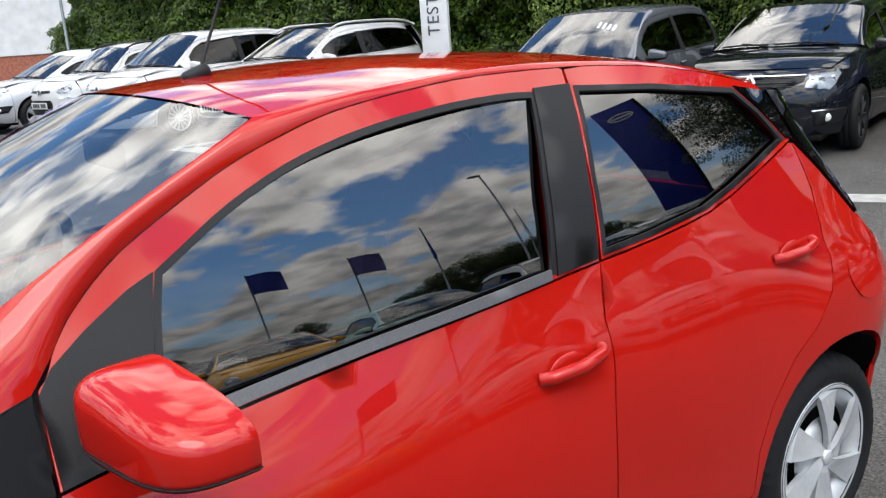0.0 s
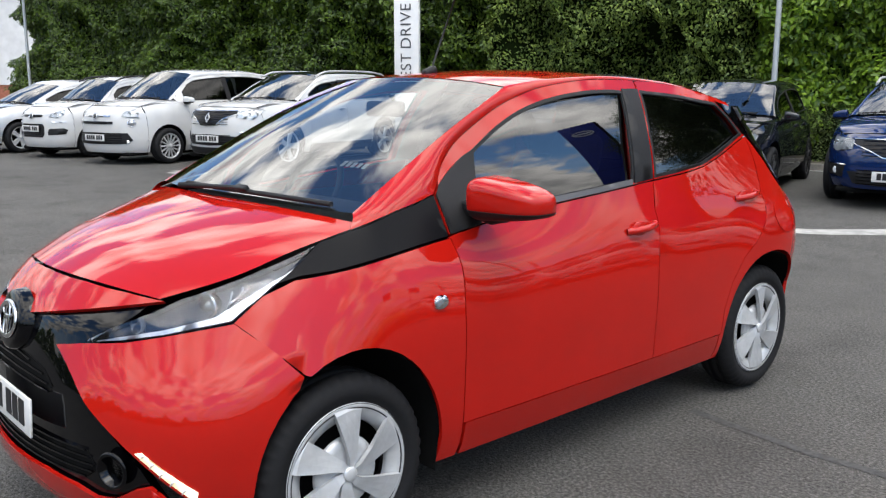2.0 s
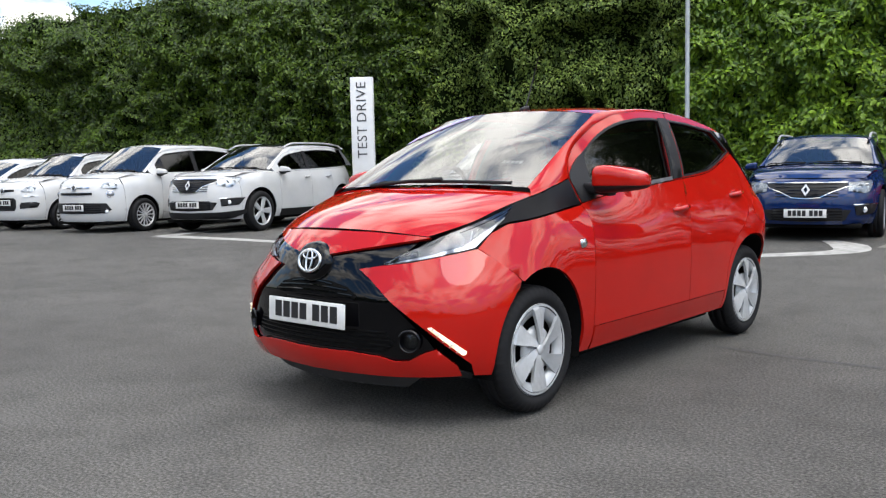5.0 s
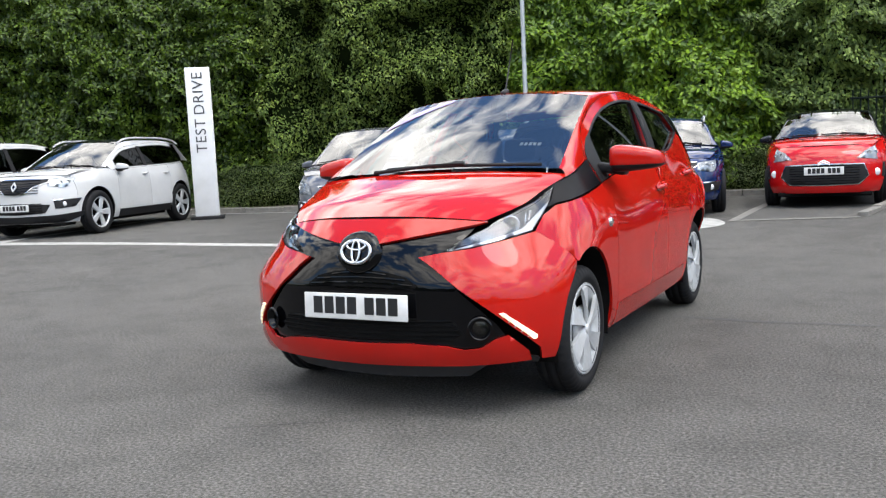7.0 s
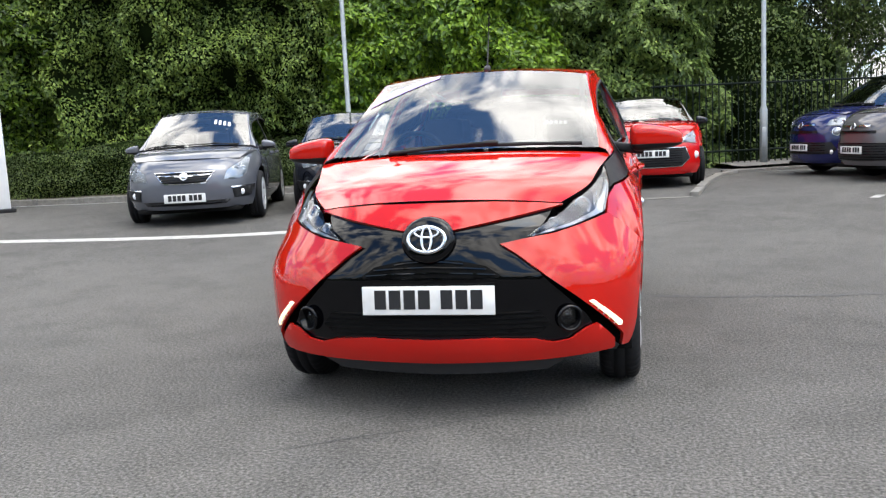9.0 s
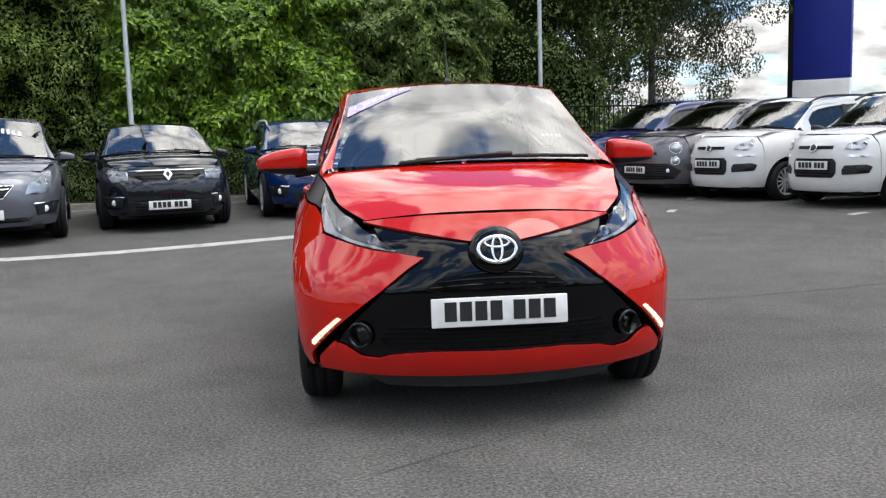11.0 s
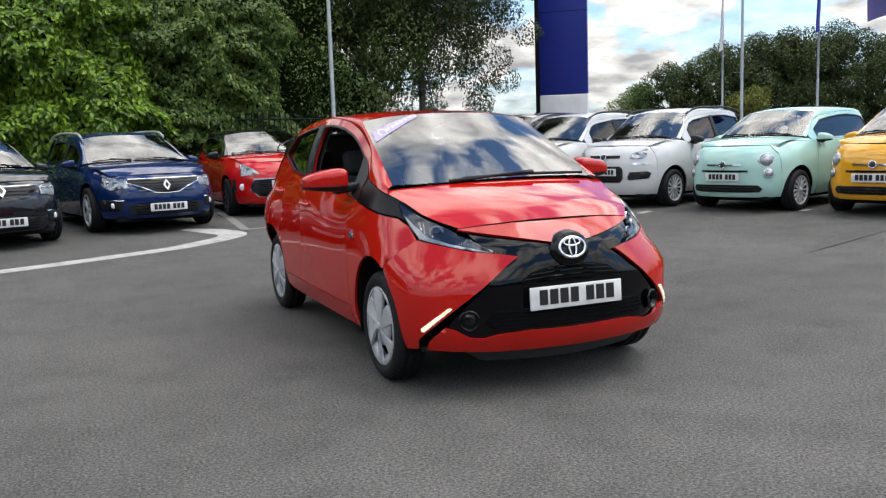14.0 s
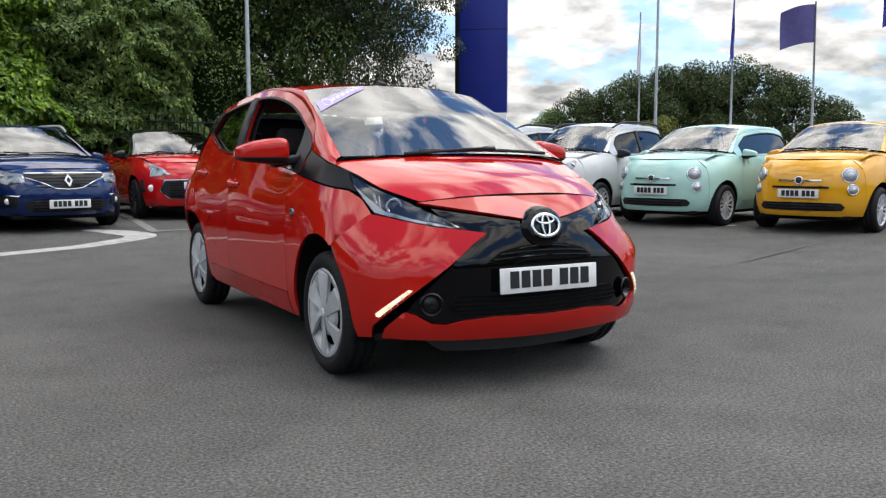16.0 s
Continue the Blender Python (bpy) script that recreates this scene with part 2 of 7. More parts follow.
def oval_ring(name, a, b, r, place, mat, parent, label=""):
    V, F = ring_tube(1.0, 1.0, 40, 8)
    out = []
    for i in range(40):
        t = 2 * math.pi * i / 40
        for j in range(8):
            k = 2 * math.pi * j / 8
            out.append(((a + r * math.cos(k)) * math.cos(t), -r * 0.6 * math.sin(k), (b + r * math.cos(k)) * math.sin(t)))
    return mesh_part(name, moved(out, place), F, mat, parent, label)


# ---------------------------------------------------------------- materials
def paint(name, colour, flake=0.0, coat=1.0):
    m, n, l, p = shader(name, colour, 0.42, flake, coat, 0.0)
    p.inputs["Coat IOR"].default_value = 1.52
    t = noise_node(n, l, 3.0, 3)
    c = tuple(min(1, v * 1.06) for v in colour)
    d = tuple(v * 0.95 for v in colour)
    r = ramp(n, l, t.outputs["Fac"], [(0.3, d), (0.7, c)])
    l.new(r.outputs["Color"], p.inputs["Base Color"])
    g = noise_node(n, l, 40.0, 5)
    q = ramp(n, l, g.outputs["Fac"], [(0.35, (0.008,) * 3), (0.8, (0.03,) * 3)])
    l.new(q.outputs["Color"], p.inputs["Coat Roughness"])
    return m


def plain(name, colour, rough, metal=0.0, grain=60.0, depth=0.0, coat=0.0, vary=0.12, spec=0.3):
    m, n, l, p = shader(name, colour, rough, metal, coat, spec)
    t = noise_node(n, l, grain, 5)
    r = ramp(n, l, t.outputs["Fac"], [(0.3, tuple(v * (1 - vary) for v in colour)), (0.7, tuple(min(1, v * (1 + vary)) for v in colour))])
    l.new(r.outputs["Color"], p.inputs["Base Color"])
    if depth:
        bumped(n, l, p, t.outputs["Fac"], 0.5, depth)
    return m


def window_glass(name, tint, base=0.03, ior=3.0):
    """Car glass: tinted see-through, with the sheen of glass over it."""
    m = bpy.data.materials.new(name)
    m.use_nodes = True
    n, l = m.node_tree.nodes, m.node_tree.links
    n.remove(n["Principled BSDF"])
    see, gloss, mix, fres = n.new("ShaderNodeBsdfTransparent"), n.new("ShaderNodeBsdfGlossy"), n.new("ShaderNodeMixShader"), n.new("ShaderNodeFresnel")
    see.inputs["Color"].default_value = (*tint, 1)
    gloss.inputs["Roughness"].default_value = base
    fres.inputs["IOR"].default_value = ior
    l.new(fres.outputs["Fac"], mix.inputs["Fac"])
    l.new(see.outputs["BSDF"], mix.inputs[1])
    l.new(gloss.outputs["BSDF"], mix.inputs[2])
    l.new(mix.outputs["Shader"], n["Material Output"].inputs["Surface"])
    return m


def leaf_material(name, dark, light, shine=0.45):
    m, n, l, p = shader(name, light, shine, spec=0.28)
    g = n.new("ShaderNodeNewGeometry")
    r = ramp(n, l, g.outputs["Random Per Island"], [(0.0, dark), (0.45, tuple(a * 0.65 + b * 0.35 for a, b in zip(dark, light))), (1.0, light)])
    t = noise_node(n, l, 0.6, 3)
    mix = n.new("ShaderNodeMix")
    mix.data_type, mix.blend_type = "RGBA", "MULTIPLY"
    mix.inputs["Factor"].default_value = 0.7
    q = ramp(n, l, t.outputs["Fac"], [(0.3, (0.55, 0.6, 0.5)), (0.7, (1.25, 1.2, 1.0))])
    l.new(r.outputs["Color"], mix.inputs["A"])
    l.new(q.outputs["Color"], mix.inputs["B"])
    l.new(mix.outputs["Result"], p.inputs["Base Color"])
    p.inputs["Subsurface Weight"].default_value = 0.0
    tr, add = n.new("ShaderNodeBsdfTranslucent"), n.new("ShaderNodeMixShader")
    add.inputs["Fac"].default_value = 0.3
    l.new(mix.outputs["Result"], tr.inputs["Color"])
    l.new(p.outputs["BSDF"], add.inputs[1])
    l.new(tr.outputs["BSDF"], add.inputs[2])
    l.new(add.outputs["Shader"], n["Material Output"].inputs["Surface"])
    return m


def asphalt_material():
    m, n, l, p = shader("asphalt", (0.06, 0.058, 0.056), 0.9, spec=0.18)
    big, mid, fine = noise_node(n, l, 0.25, 5, 0.6), noise_node(n, l, 2.2, 6, 0.65), noise_node(n, l, 72.0, 5, 0.78)
    stones = n.new("ShaderNodeTexVoronoi")
    stones.inputs["Scale"].default_value = 130.0
    tc = n.new("ShaderNodeTexCoord")
    l.new(tc.outputs["Object"], stones.inputs["Vector"])
    a = ramp(n, l, big.outputs["Fac"], [(0.3, (0.063, 0.0605, 0.0565)), (0.55, (0.084, 0.081, 0.0755)), (0.75, (0.102, 0.097, 0.090))])
    b = ramp(n, l, mid.outputs["Fac"], [(0.25, (0.72,) * 3), (0.5, (1.0,) * 3), (0.8, (1.16,) * 3)])
    c = ramp(n, l, fine.outputs["Fac"], [(0.32, (0.18,) * 3), (0.5, (0.92,) * 3), (0.64, (1.75,) * 3), (0.74, (3.4,) * 3)])
    m1, m2 = n.new("ShaderNodeMix"), n.new("ShaderNodeMix")
    for k in (m1, m2):
        k.data_type, k.blend_type = "RGBA", "MULTIPLY"
        k.inputs["Factor"].default_value = 1.0
    l.new(a.outputs["Color"], m1.inputs["A"])
    l.new(b.outputs["Color"], m1.inputs["B"])
    l.new(m1.outputs["Result"], m2.inputs["A"])
    l.new(c.outputs["Color"], m2.inputs["B"])
    l.new(m2.outputs["Result"], p.inputs["Base Color"])
    bumped(n, l, p, stones.outputs["Distance"], 0.6, 0.010)
    return m


red_paint = paint("red_paint", (0.345, 0.0075, 0.0042))
red_paint.node_tree.nodes["Principled BSDF"].inputs["Coat IOR"].default_value = 1.44
white_paint = paint("white_paint", (0.45, 0.45, 0.447))
silver_paint = paint("silver_paint", (0.45, 0.46, 0.47), 0.5)
grey_paint = paint("grey_paint", (0.088, 0.093, 0.110), 0.5)
brown_grey_paint = paint("brown_grey_paint", (0.09, 0.085, 0.09), 0.4)
black_paint = paint("black_paint", (0.006, 0.007, 0.010))
blue_paint = paint("blue_paint", (0.003, 0.014, 0.070), 0.25)
violet_blue_paint = paint("violet_blue_paint", (0.009, 0.012, 0.065), 0.3)
mint_paint = paint("mint_paint", (0.30, 0.48, 0.43))
yellow_paint = paint("yellow_paint", (0.55, 0.27, 0.012))
dark_red_paint = paint("bright_red_paint", (0.38, 0.006, 0.006))
gloss_black = paint("gloss_black", (0.0012, 0.0012, 0.0018))
gloss_black.node_tree.nodes["Principled BSDF"].inputs["Coat IOR"].default_value = 1.34
black_paint.node_tree.nodes["Principled BSDF"].inputs["Coat IOR"].default_value = 1.50
trim_black = plain("trim_black", (0.011, 0.011, 0.012), 0.5, 0, 300, 0.0005, spec=0.2)
satin_grey = plain("satin_grey", (0.0055, 0.0058, 0.0075), 0.5, 0, 200, 0.0003, spec=0.08)
cowl_grey = plain("cowl_grey", (0.005, 0.005, 0.006), 0.34, 0, 300, 0.0003, spec=0.06)
splitter_grey = plain("splitter_grey", (0.032, 0.032, 0.034), 0.6, 0, 200, 0.0003)
waist_rubber = plain("waist_rubber", (0.085, 0.085, 0.09), 0.45, 0, 200)
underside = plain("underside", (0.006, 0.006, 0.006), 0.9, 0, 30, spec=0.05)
rubber = plain("rubber", (0.010, 0.010, 0.011), 0.7, 0, 80, 0.0006, spec=0.15)
chrome = plain("chrome", (0.58, 0.59, 0.60), 0.12, 1.0, 20)
hub_silver = plain("hub_silver", (0.44, 0.45, 0.46), 0.38, 0.35, 15)
alloy_dark = plain("alloy_dark", (0.03, 0.03, 0.032), 0.4, 0.6, 15)
plate_white = plain("plate_white", (0.55, 0.55, 0.54), 0.35, 0, 12)
ink = plain("ink", (0.012, 0.012, 0.013), 0.5)
sign_white = plain("sign_white", (0.58, 0.58, 0.58), 0.4, 0, 2)
sign_ink = plain("sign_ink", (0.06, 0.06, 0.065), 0.5)
sign_blue = plain("sign_blue", (0.012, 0.022, 0.20), 0.4, 0, 1)
line_white = plain("line_white", (0.28, 0.275, 0.26), 0.8, 0, 9, 0.001, 0, 0.3)
kerb_stone = plain("kerb_stone", (0.15, 0.143, 0.13), 0.9, 0, 14, 0.004, 0, 0.25)
paving = plain("paving", (0.115, 0.110, 0.10), 0.9, 0, 6, 0.003, 0, 0.25)
soil = plain("soil", (0.05, 0.042, 0.03), 0.95, 0, 5, 0.02, 0, 0.4)
galvanised = plain("galvanised", (0.27, 0.29, 0.30), 0.5, 0.5, 6)
fence_green = plain("fence_green", (0.006, 0.010, 0.008), 0.6, spec=0.08)
bark = plain("bark", (0.10, 0.085, 0.07), 0.9, 0, 12, 0.01, 0, 0.5)
birch_bark = plain("birch_bark", (0.085, 0.080, 0.072), 0.8, 0, 7, 0.004, 0, 0.5)
# near-black colour stands for the shade between hedge leaves
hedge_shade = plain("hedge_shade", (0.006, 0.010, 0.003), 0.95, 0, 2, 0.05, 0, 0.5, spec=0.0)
seat_cloth = plain("seat_cloth", (0.03, 0.031, 0.034), 0.9, 0, 150, 0.0006)
cabin_plastic = plain("cabin_plastic", (0.035, 0.036, 0.04), 0.6, 0, 120)
brick_red = plain("brick_red", (0.30, 0.11, 0.07), 0.9, 0, 9, 0.004, 0, 0.3)
lens_dark = plain("lamp_body", (0.018, 0.024, 0.042), 0.24, 0.3, 20, spec=0.3)
lamp_pale = plain("lamp_pale", (0.42, 0.435, 0.455), 0.22, 0.4, 20)
bar_silver = plain("bar_silver", (0.5, 0.5, 0.51), 0.3, 0.3, 20)
lamp_silver = plain("lamp_silver", (0.30, 0.315, 0.34), 0.22, 0.5, 20)
reflector = plain("reflector", (0.72, 0.73, 0.75), 0.2, 0.35, 20)
amber = plain("amber", (0.6, 0.16, 0.02), 0.3)
tail_red = plain("tail_red", (0.30, 0.01, 0.012), 0.2, 0, 20, 0, 1.0)
flag_violet = plain("flag_violet", (0.09, 0.08, 0.22), 0.8, 0, 8)
flag_grey = plain("flag_grey", (0.42, 0.42, 0.45), 0.8, 0, 8)
sticker_violet = plain("sticker_violet", (0.34, 0.28, 0.52), 0.5, 0, 8)
asphalt = asphalt_material()
asphalt_dark = plain("asphalt_dark", (0.05, 0.049, 0.048), 0.8, 0, 40, 0.003, 0, 0.4)
glass = window_glass("car_glass", (0.66, 0.71, 0.70), 0.008, 2.3)
dark_glass = window_glass("dark_glass", (0.12, 0.13, 0.135), 0.008, 2.3)
parked_glass = window_glass("parked_glass", (0.06, 0.07, 0.075), 0.015, 1.4)
lamp_lens = window_glass("lamp_lens", (0.92, 0.94, 0.95), 0.02, 1.5)
lamp_shield = window_glass("lamp_shield", (0.84, 0.88, 0.93), 0.015, 1.65)

drl_lit = bpy.data.materials.new("daytime_lamp")
drl_lit.use_nodes = True
_p = drl_lit.node_tree.nodes["Principled BSDF"]
_p.inputs["Base Color"].default_value = (0.9, 0.85, 0.7, 1)
_p.inputs["Emission Color"].default_value = (1.0, 0.78, 0.40, 1)
_p.inputs["Emission Strength"].default_value = 0.55

laurel_leaf = leaf_material("laurel_leaf", (0.014, 0.034, 0.004), (0.102, 0.168, 0.016), 0.36)
ivy_leaf = leaf_material("ivy_leaf", (0.028, 0.070, 0.008), (0.200, 0.325, 0.028), 0.36)
dark_leaf = leaf_material("dark_leaf", (0.028, 0.052, 0.014), (0.14, 0.19, 0.055), 0.5)
mid_leaf = leaf_material("mid_leaf", (0.033, 0.064, 0.016), (0.180, 0.258, 0.064), 0.45)
shrub_leaf = leaf_material("shrub_leaf", (0.042, 0.078, 0.018), (0.235, 0.320, 0.072), 0.45)
low_leaf = leaf_material("box_leaf", (0.022, 0.040, 0.010), (0.095, 0.130, 0.032), 0.5)
# backlit shade of the birch crown, put into the leaf colour
birch_leaf = leaf_material("birch_leaf", (0.014, 0.024, 0.008), (0.066, 0.088, 0.030), 0.5)
far_leaf = leaf_material("far_leaf", (0.016, 0.030, 0.008), (0.085, 0.115, 0.036), 0.5)
yellow_leaf = leaf_material("yellow_leaf", (0.09, 0.11, 0.02), (0.22, 0.23, 0.05), 0.5)

# ---------------------------------------------------------------- ground
def ground_z(x, y):
    r = math.hypot(x, y - 1.0)
    return 0.10 * smoothstep(4.5, 9.5, r)


def ground():
    xs = sorted(set([-900, -400, -200, -100, -60, -40] + [round(-30 + i * 0.75, 3) for i in range(81)] + [40, 60, 100, 200, 400, 900]))
    V = [(x, y, ground_z(x, y)) for y in xs for x in xs]
    n = len(xs)
    F = [(j * n + i, j * n + i + 1, (j + 1) * n + i + 1, (j + 1) * n + i) for j in range(n - 1) for i in range(n - 1)]
    return tagged(mesh_part("ground", V, F, asphalt), "grey worn asphalt of a car park", "asphalt", kind="structure")


ground()


def stripe(name, pts, width, mat, label, lift=0.004, kind="structure"):
    """A painted line on the ground along pts."""
    P = [np.array(p, float) for p in pts]
    V, F = [], []
    for i, p in enumerate(P):
        d = P[min(i + 1, len(P) - 1)] - P[max(i - 1, 0)]
        d = d / np.linalg.norm(d)
        n = np.array([-d[1], d[0]]) * (width if isinstance(width, float) else float(np.interp(i / (len(P) - 1), width[0], width[1]))) / 2
        for q in (p + n, p - n):
            V.append((q[0], q[1], ground_z(q[0], q[1]) + lift))
    for i in range(len(P) - 1):
        F.append((2 * i, 2 * i + 1, 2 * i + 3, 2 * i + 2))
    return tagged(mesh_part(name, V, F, mat), label, "road marking", kind=kind)


def dense(pts, n=8):
    return [tuple(p) for p in spline(pts, n)]


stripe("road_marking", dense([(-10.3, 4.72), (-7.0, 5.05), (-3.9, 5.62), (-1.4, 6.72), (-0.75, 7.15), (-0.2, 7.75), (-0.32, 8.3), (-0.72, 8.8)]), ([0, 0.04, 0.12, 0.45, 0.66, 0.76, 0.86, 1.0], [0.44, 0.36, 0.25, 0.27, 0.33, 0.42, 0.44, 0.18]), line_white, "worn white painted line that curves round the bays")
stripe("road_marking", dense([(-10.3, 4.72), (-10.9, 7.2), (-11.4, 9.3)]), ([0, 0.08, 0.2, 1.0], [0.42, 0.32, 0.14, 0.12]), line_white, "white painted bay line on asphalt")
stripe("road_marking", dense([(-11.6, 10.45), (-8.4, 10.75), (-4.1, 12.2), (-1.0, 13.0)]), 0.10, line_white, "white painted line along the kerb")
stripe("road_marking", [(3.67, 7.61), (4.77, 9.63)], 0.11, line_white, "white painted bay line on asphalt")
stripe("road_marking", [(5.5, 6.33), (7.7, 7.52)], 0.11, line_white, "white painted bay line on asphalt")
stripe("road_marking", [(7.24, 4.91), (9.53, 5.97)], 0.11, line_white, "white painted bay line on asphalt")
stripe("tar_seam", [(0.75, 1.86), (1.3, 1.80), (2.0, 1.83), (2.7, 1.95), (3.4, 2.10), (4.4, 2.2), (6.5, 2.9)], 0.05, asphalt_dark, "dark sealed joint across the asphalt", 0.002)
random.seed(5)
for a, b in (((-0.50, -1.02), (0.30, -0.52)), ((0.30, -0.52), (0.50, -0.58)), ((1.5, -1.6), (2.4, -1.1))):
    stripe("asphalt_crack", [(a[0] + (b[0] - a[0]) * t / 9 + random.uniform(-0.02, 0.02), a[1] + (b[1] - a[1]) * t / 9 + random.uniform(-0.02, 0.02)) for t in range(10)], 0.008, asphalt_dark, "thin dark crack in the asphalt", 0.002)

# ---------------------------------------------------------------- hedges and trees
rng = np.random.default_rng(7)


def leaf_mesh(name, C, N, size, aspect, mat, droop=0.5, parent=None, spread=0.6, full=False):
    """Many small folded leaves at the points C, facing about along N."""
    n = len(C)
    N = N + rng.normal(0, spread, (n, 3))
    N /= np.linalg.norm(N, axis=1)[:, None]
    D = rng.normal(0, 1, (n, 3)) + np.array([0, 0, -droop * 2])
    D -= N * np.sum(D * N, axis=1)[:, None]
    D /= np.linalg.norm(D, axis=1)[:, None] + 1e-9
    S = np.cross(D, N)
    ln = (size * rng.uniform(0.6, 1.25, n))[:, None]
    wd = ln * aspect
    fold = N * wd * 0.35
    tip = C + D * ln - N * ln * 0.14
    if full:
        # two halves folded along the midrib
        V = np.empty((n, 6, 3))
        V[:, 0], V[:, 3] = C, tip
        for k, f, g in ((1, 0.30, 1.0), (2, 0.68, 0.82)):
            mid = C + D * ln * f - N * ln * 0.10 * f
            V[:, k] = mid + S * wd * g + fold * g
            V[:, 6 - k] = mid - S * wd * g + fold * g
        quads = np.array([0, 1, 2, 3, 0, 3, 4, 5])
    else:
        V = np.empty((n, 4, 3))
        V[:, 0], V[:, 2] = C, tip
        V[:, 1] = C + D * ln * 0.45 + S * wd + fold
        V[:, 3] = C + D * ln * 0.45 - S * wd + fold
        quads = np.arange(4)
    k = V.shape[1]
    loops = (np.arange(n)[:, None] * k + quads[None, :]).reshape(-1).astype(np.int32)
    me = bpy.data.meshes.new(name)
    me.vertices.add(n * k)
    me.vertices.foreach_set("co", V.reshape(-1))
    me.loops.add(len(loops))
    me.loops.foreach_set("vertex_index", loops)
    me.polygons.add(len(loops) // 4)
    me.polygons.foreach_set("loop_start", np.arange(0, len(loops), 4, dtype=np.int32))
    me.update(calc_edges=True)
    me.materials.append(mat)
    ob = new(name, me)
    if parent:
        ob.parent = parent
    return ob


def bulge(s, z, k=0.0):
    lump = abs(noise.noise(Vector((s * 0.75 + k, z * 0.85, k * 1.3)))) + 0.5 * abs(noise.noise(Vector((s * 1.9 + k, z * 2.1, 7.0))))
    return noise.noise(Vector((s * 0.35 + k, z * 0.45, k * 2.1))) * 0.55 + 0.35 - lump * 1.1


def along(line, s):
    """Place and outward direction at the distance s along a line in plan."""
    P = np.array(line, float)
    d = np.concatenate([[0], np.cumsum(np.linalg.norm(np.diff(P, axis=0), axis=1))])
    x, y = np.interp(s, d, P[:, 0]), np.interp(s, d, P[:, 1])
    i = min(max(int(np.searchsorted(d, s)) - 1, 0), len(P) - 2)
    t = (P[i + 1] - P[i]) / np.linalg.norm(P[i + 1] - P[i])
    return x, y, np.array([t[1], -t[0]])


def hedge(name, line, height, z0, mat, label, per_m2, size, aspect, seed=0.0, depth=0.30, droop=0.6, spread=0.6, full=False, lumps=1.0):
    """A clipped or climbing hedge: a near-black core, coloured as inner shade, with leaves all over its face and top.
    """
    P = np.array(line, float)
    L = float(np.sum(np.linalg.norm(np.diff(P, axis=0), axis=1)))
    hgt = lambda s: float(np.interp(s / L, np.linspace(0, 1, len(height)), height)) + 0.45 * noise.noise(Vector((s * 0.5, seed, 0.3))) * min(1, height[0] / 3) + 0.25 * noise.noise(Vector((s * 1.7, seed, 1.3))) * min(1, height[0] / 3)
    small = min(1, height[0] / 3)

    def ends(s, z):
        """How far the face falls back near the hedge's ends."""
        d = min(s, L - s) + 0.55 * noise.noise(Vector((z * 0.7, seed, 3.1))) + 0.3 * noise.noise(Vector((z * 2.3, seed, 5.7)))
        return 1.5 * small * (1 - smoothstep(-0.3, 1.3, d)) ** 1.5
    ns, nz = max(8, int(L / 0.4)), max(5, int(max(height) / 0.4))
    V, F = [], []
    for i in range(ns + 1):
        s = L * i / ns
        x, y, o = along(line, s)
        for j in range(nz + 1):
            z = z0 + (hgt(s) - z0) * j / nz
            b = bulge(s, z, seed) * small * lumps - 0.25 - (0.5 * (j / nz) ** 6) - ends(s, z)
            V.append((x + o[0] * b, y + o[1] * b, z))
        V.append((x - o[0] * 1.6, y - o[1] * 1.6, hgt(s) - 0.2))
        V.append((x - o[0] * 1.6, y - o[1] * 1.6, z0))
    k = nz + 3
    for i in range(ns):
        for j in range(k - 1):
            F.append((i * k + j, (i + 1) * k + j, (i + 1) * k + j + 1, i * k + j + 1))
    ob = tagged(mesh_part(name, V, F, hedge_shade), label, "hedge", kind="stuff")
    n = int(L * max(height) * per_m2)
    C, N = [], []
    for s, r, q in zip(rng.uniform(0, L, n), rng.uniform(0, 1, n), rng.uniform(0, 1, n)):
        x, y, o = along(line, s)
        h = hgt(s)
        z = z0 + (h - z0) * r * 1.03
        b = bulge(s, z, seed) * small * lumps - (0.5 * min(r, 1) ** 6) + 0.10 - depth * q - ends(s, z)
        if r > 0.93:
            b -= q * 0.8
        C.append((x + o[0] * b, y + o[1] * b, z))
        soft = small * lumps / 0.12
        gs, gz = (bulge(s + 0.12, z, seed) - bulge(s, z, seed)) * soft, (bulge(s, z + 0.12, seed) - bulge(s, z, seed)) * soft
        N.append((o[0] + gs * o[1], o[1] - gs * o[0], 0.35 - gz + (1.2 if r > 0.95 else 0)))
    leaf_mesh("leaves", np.array(C), np.array(N), size, aspect, mat, droop, ob, spread, full)
    return ob


hedge("laurel_hedge", [(-30, 8.0), (-18, 9.9), (-10.6, 12.0)], [5.1, 6.0, 6.0, 5.9, 5.7], 0.1, laurel_leaf, "tall dense laurel hedge with glossy bright leaves", 1150, 0.108, 0.225, 1.0, 0.30, 0.45, 0.5, True)
hedge("shrub_bank", [(-12.2, 12.0), (-7.6, 13.0), (-4.0, 14.0)], [6.1, 5.8, 5.3], 0.1, shrub_leaf, "tall overgrown olive green shrubs", 1050, 0.084, 0.27, 5.0, 0.5, 0.6, 0.6, False, 1.4)
hedge("ivy_hedge", [(-5.9, 13.3), (-2.6, 14.0), (0.3, 14.65)], [4.6, 4.8, 4.6], 0.1, ivy_leaf, "bright green climbing leaves over a fence", 1250, 0.132, 0.235, 9.0, 0.26, 0.45, 0.5, True)
hedge("ivy_hedge", [(-1.2, 14.45), (1.2, 14.95), (3.5, 15.75)], [4.6, 4.4, 4.2], 0.1, mid_leaf, "dark green climbing leaves over a fence", 1300, 0.105, 0.24, 19.0, 0.30, 0.7, 0.5, True)
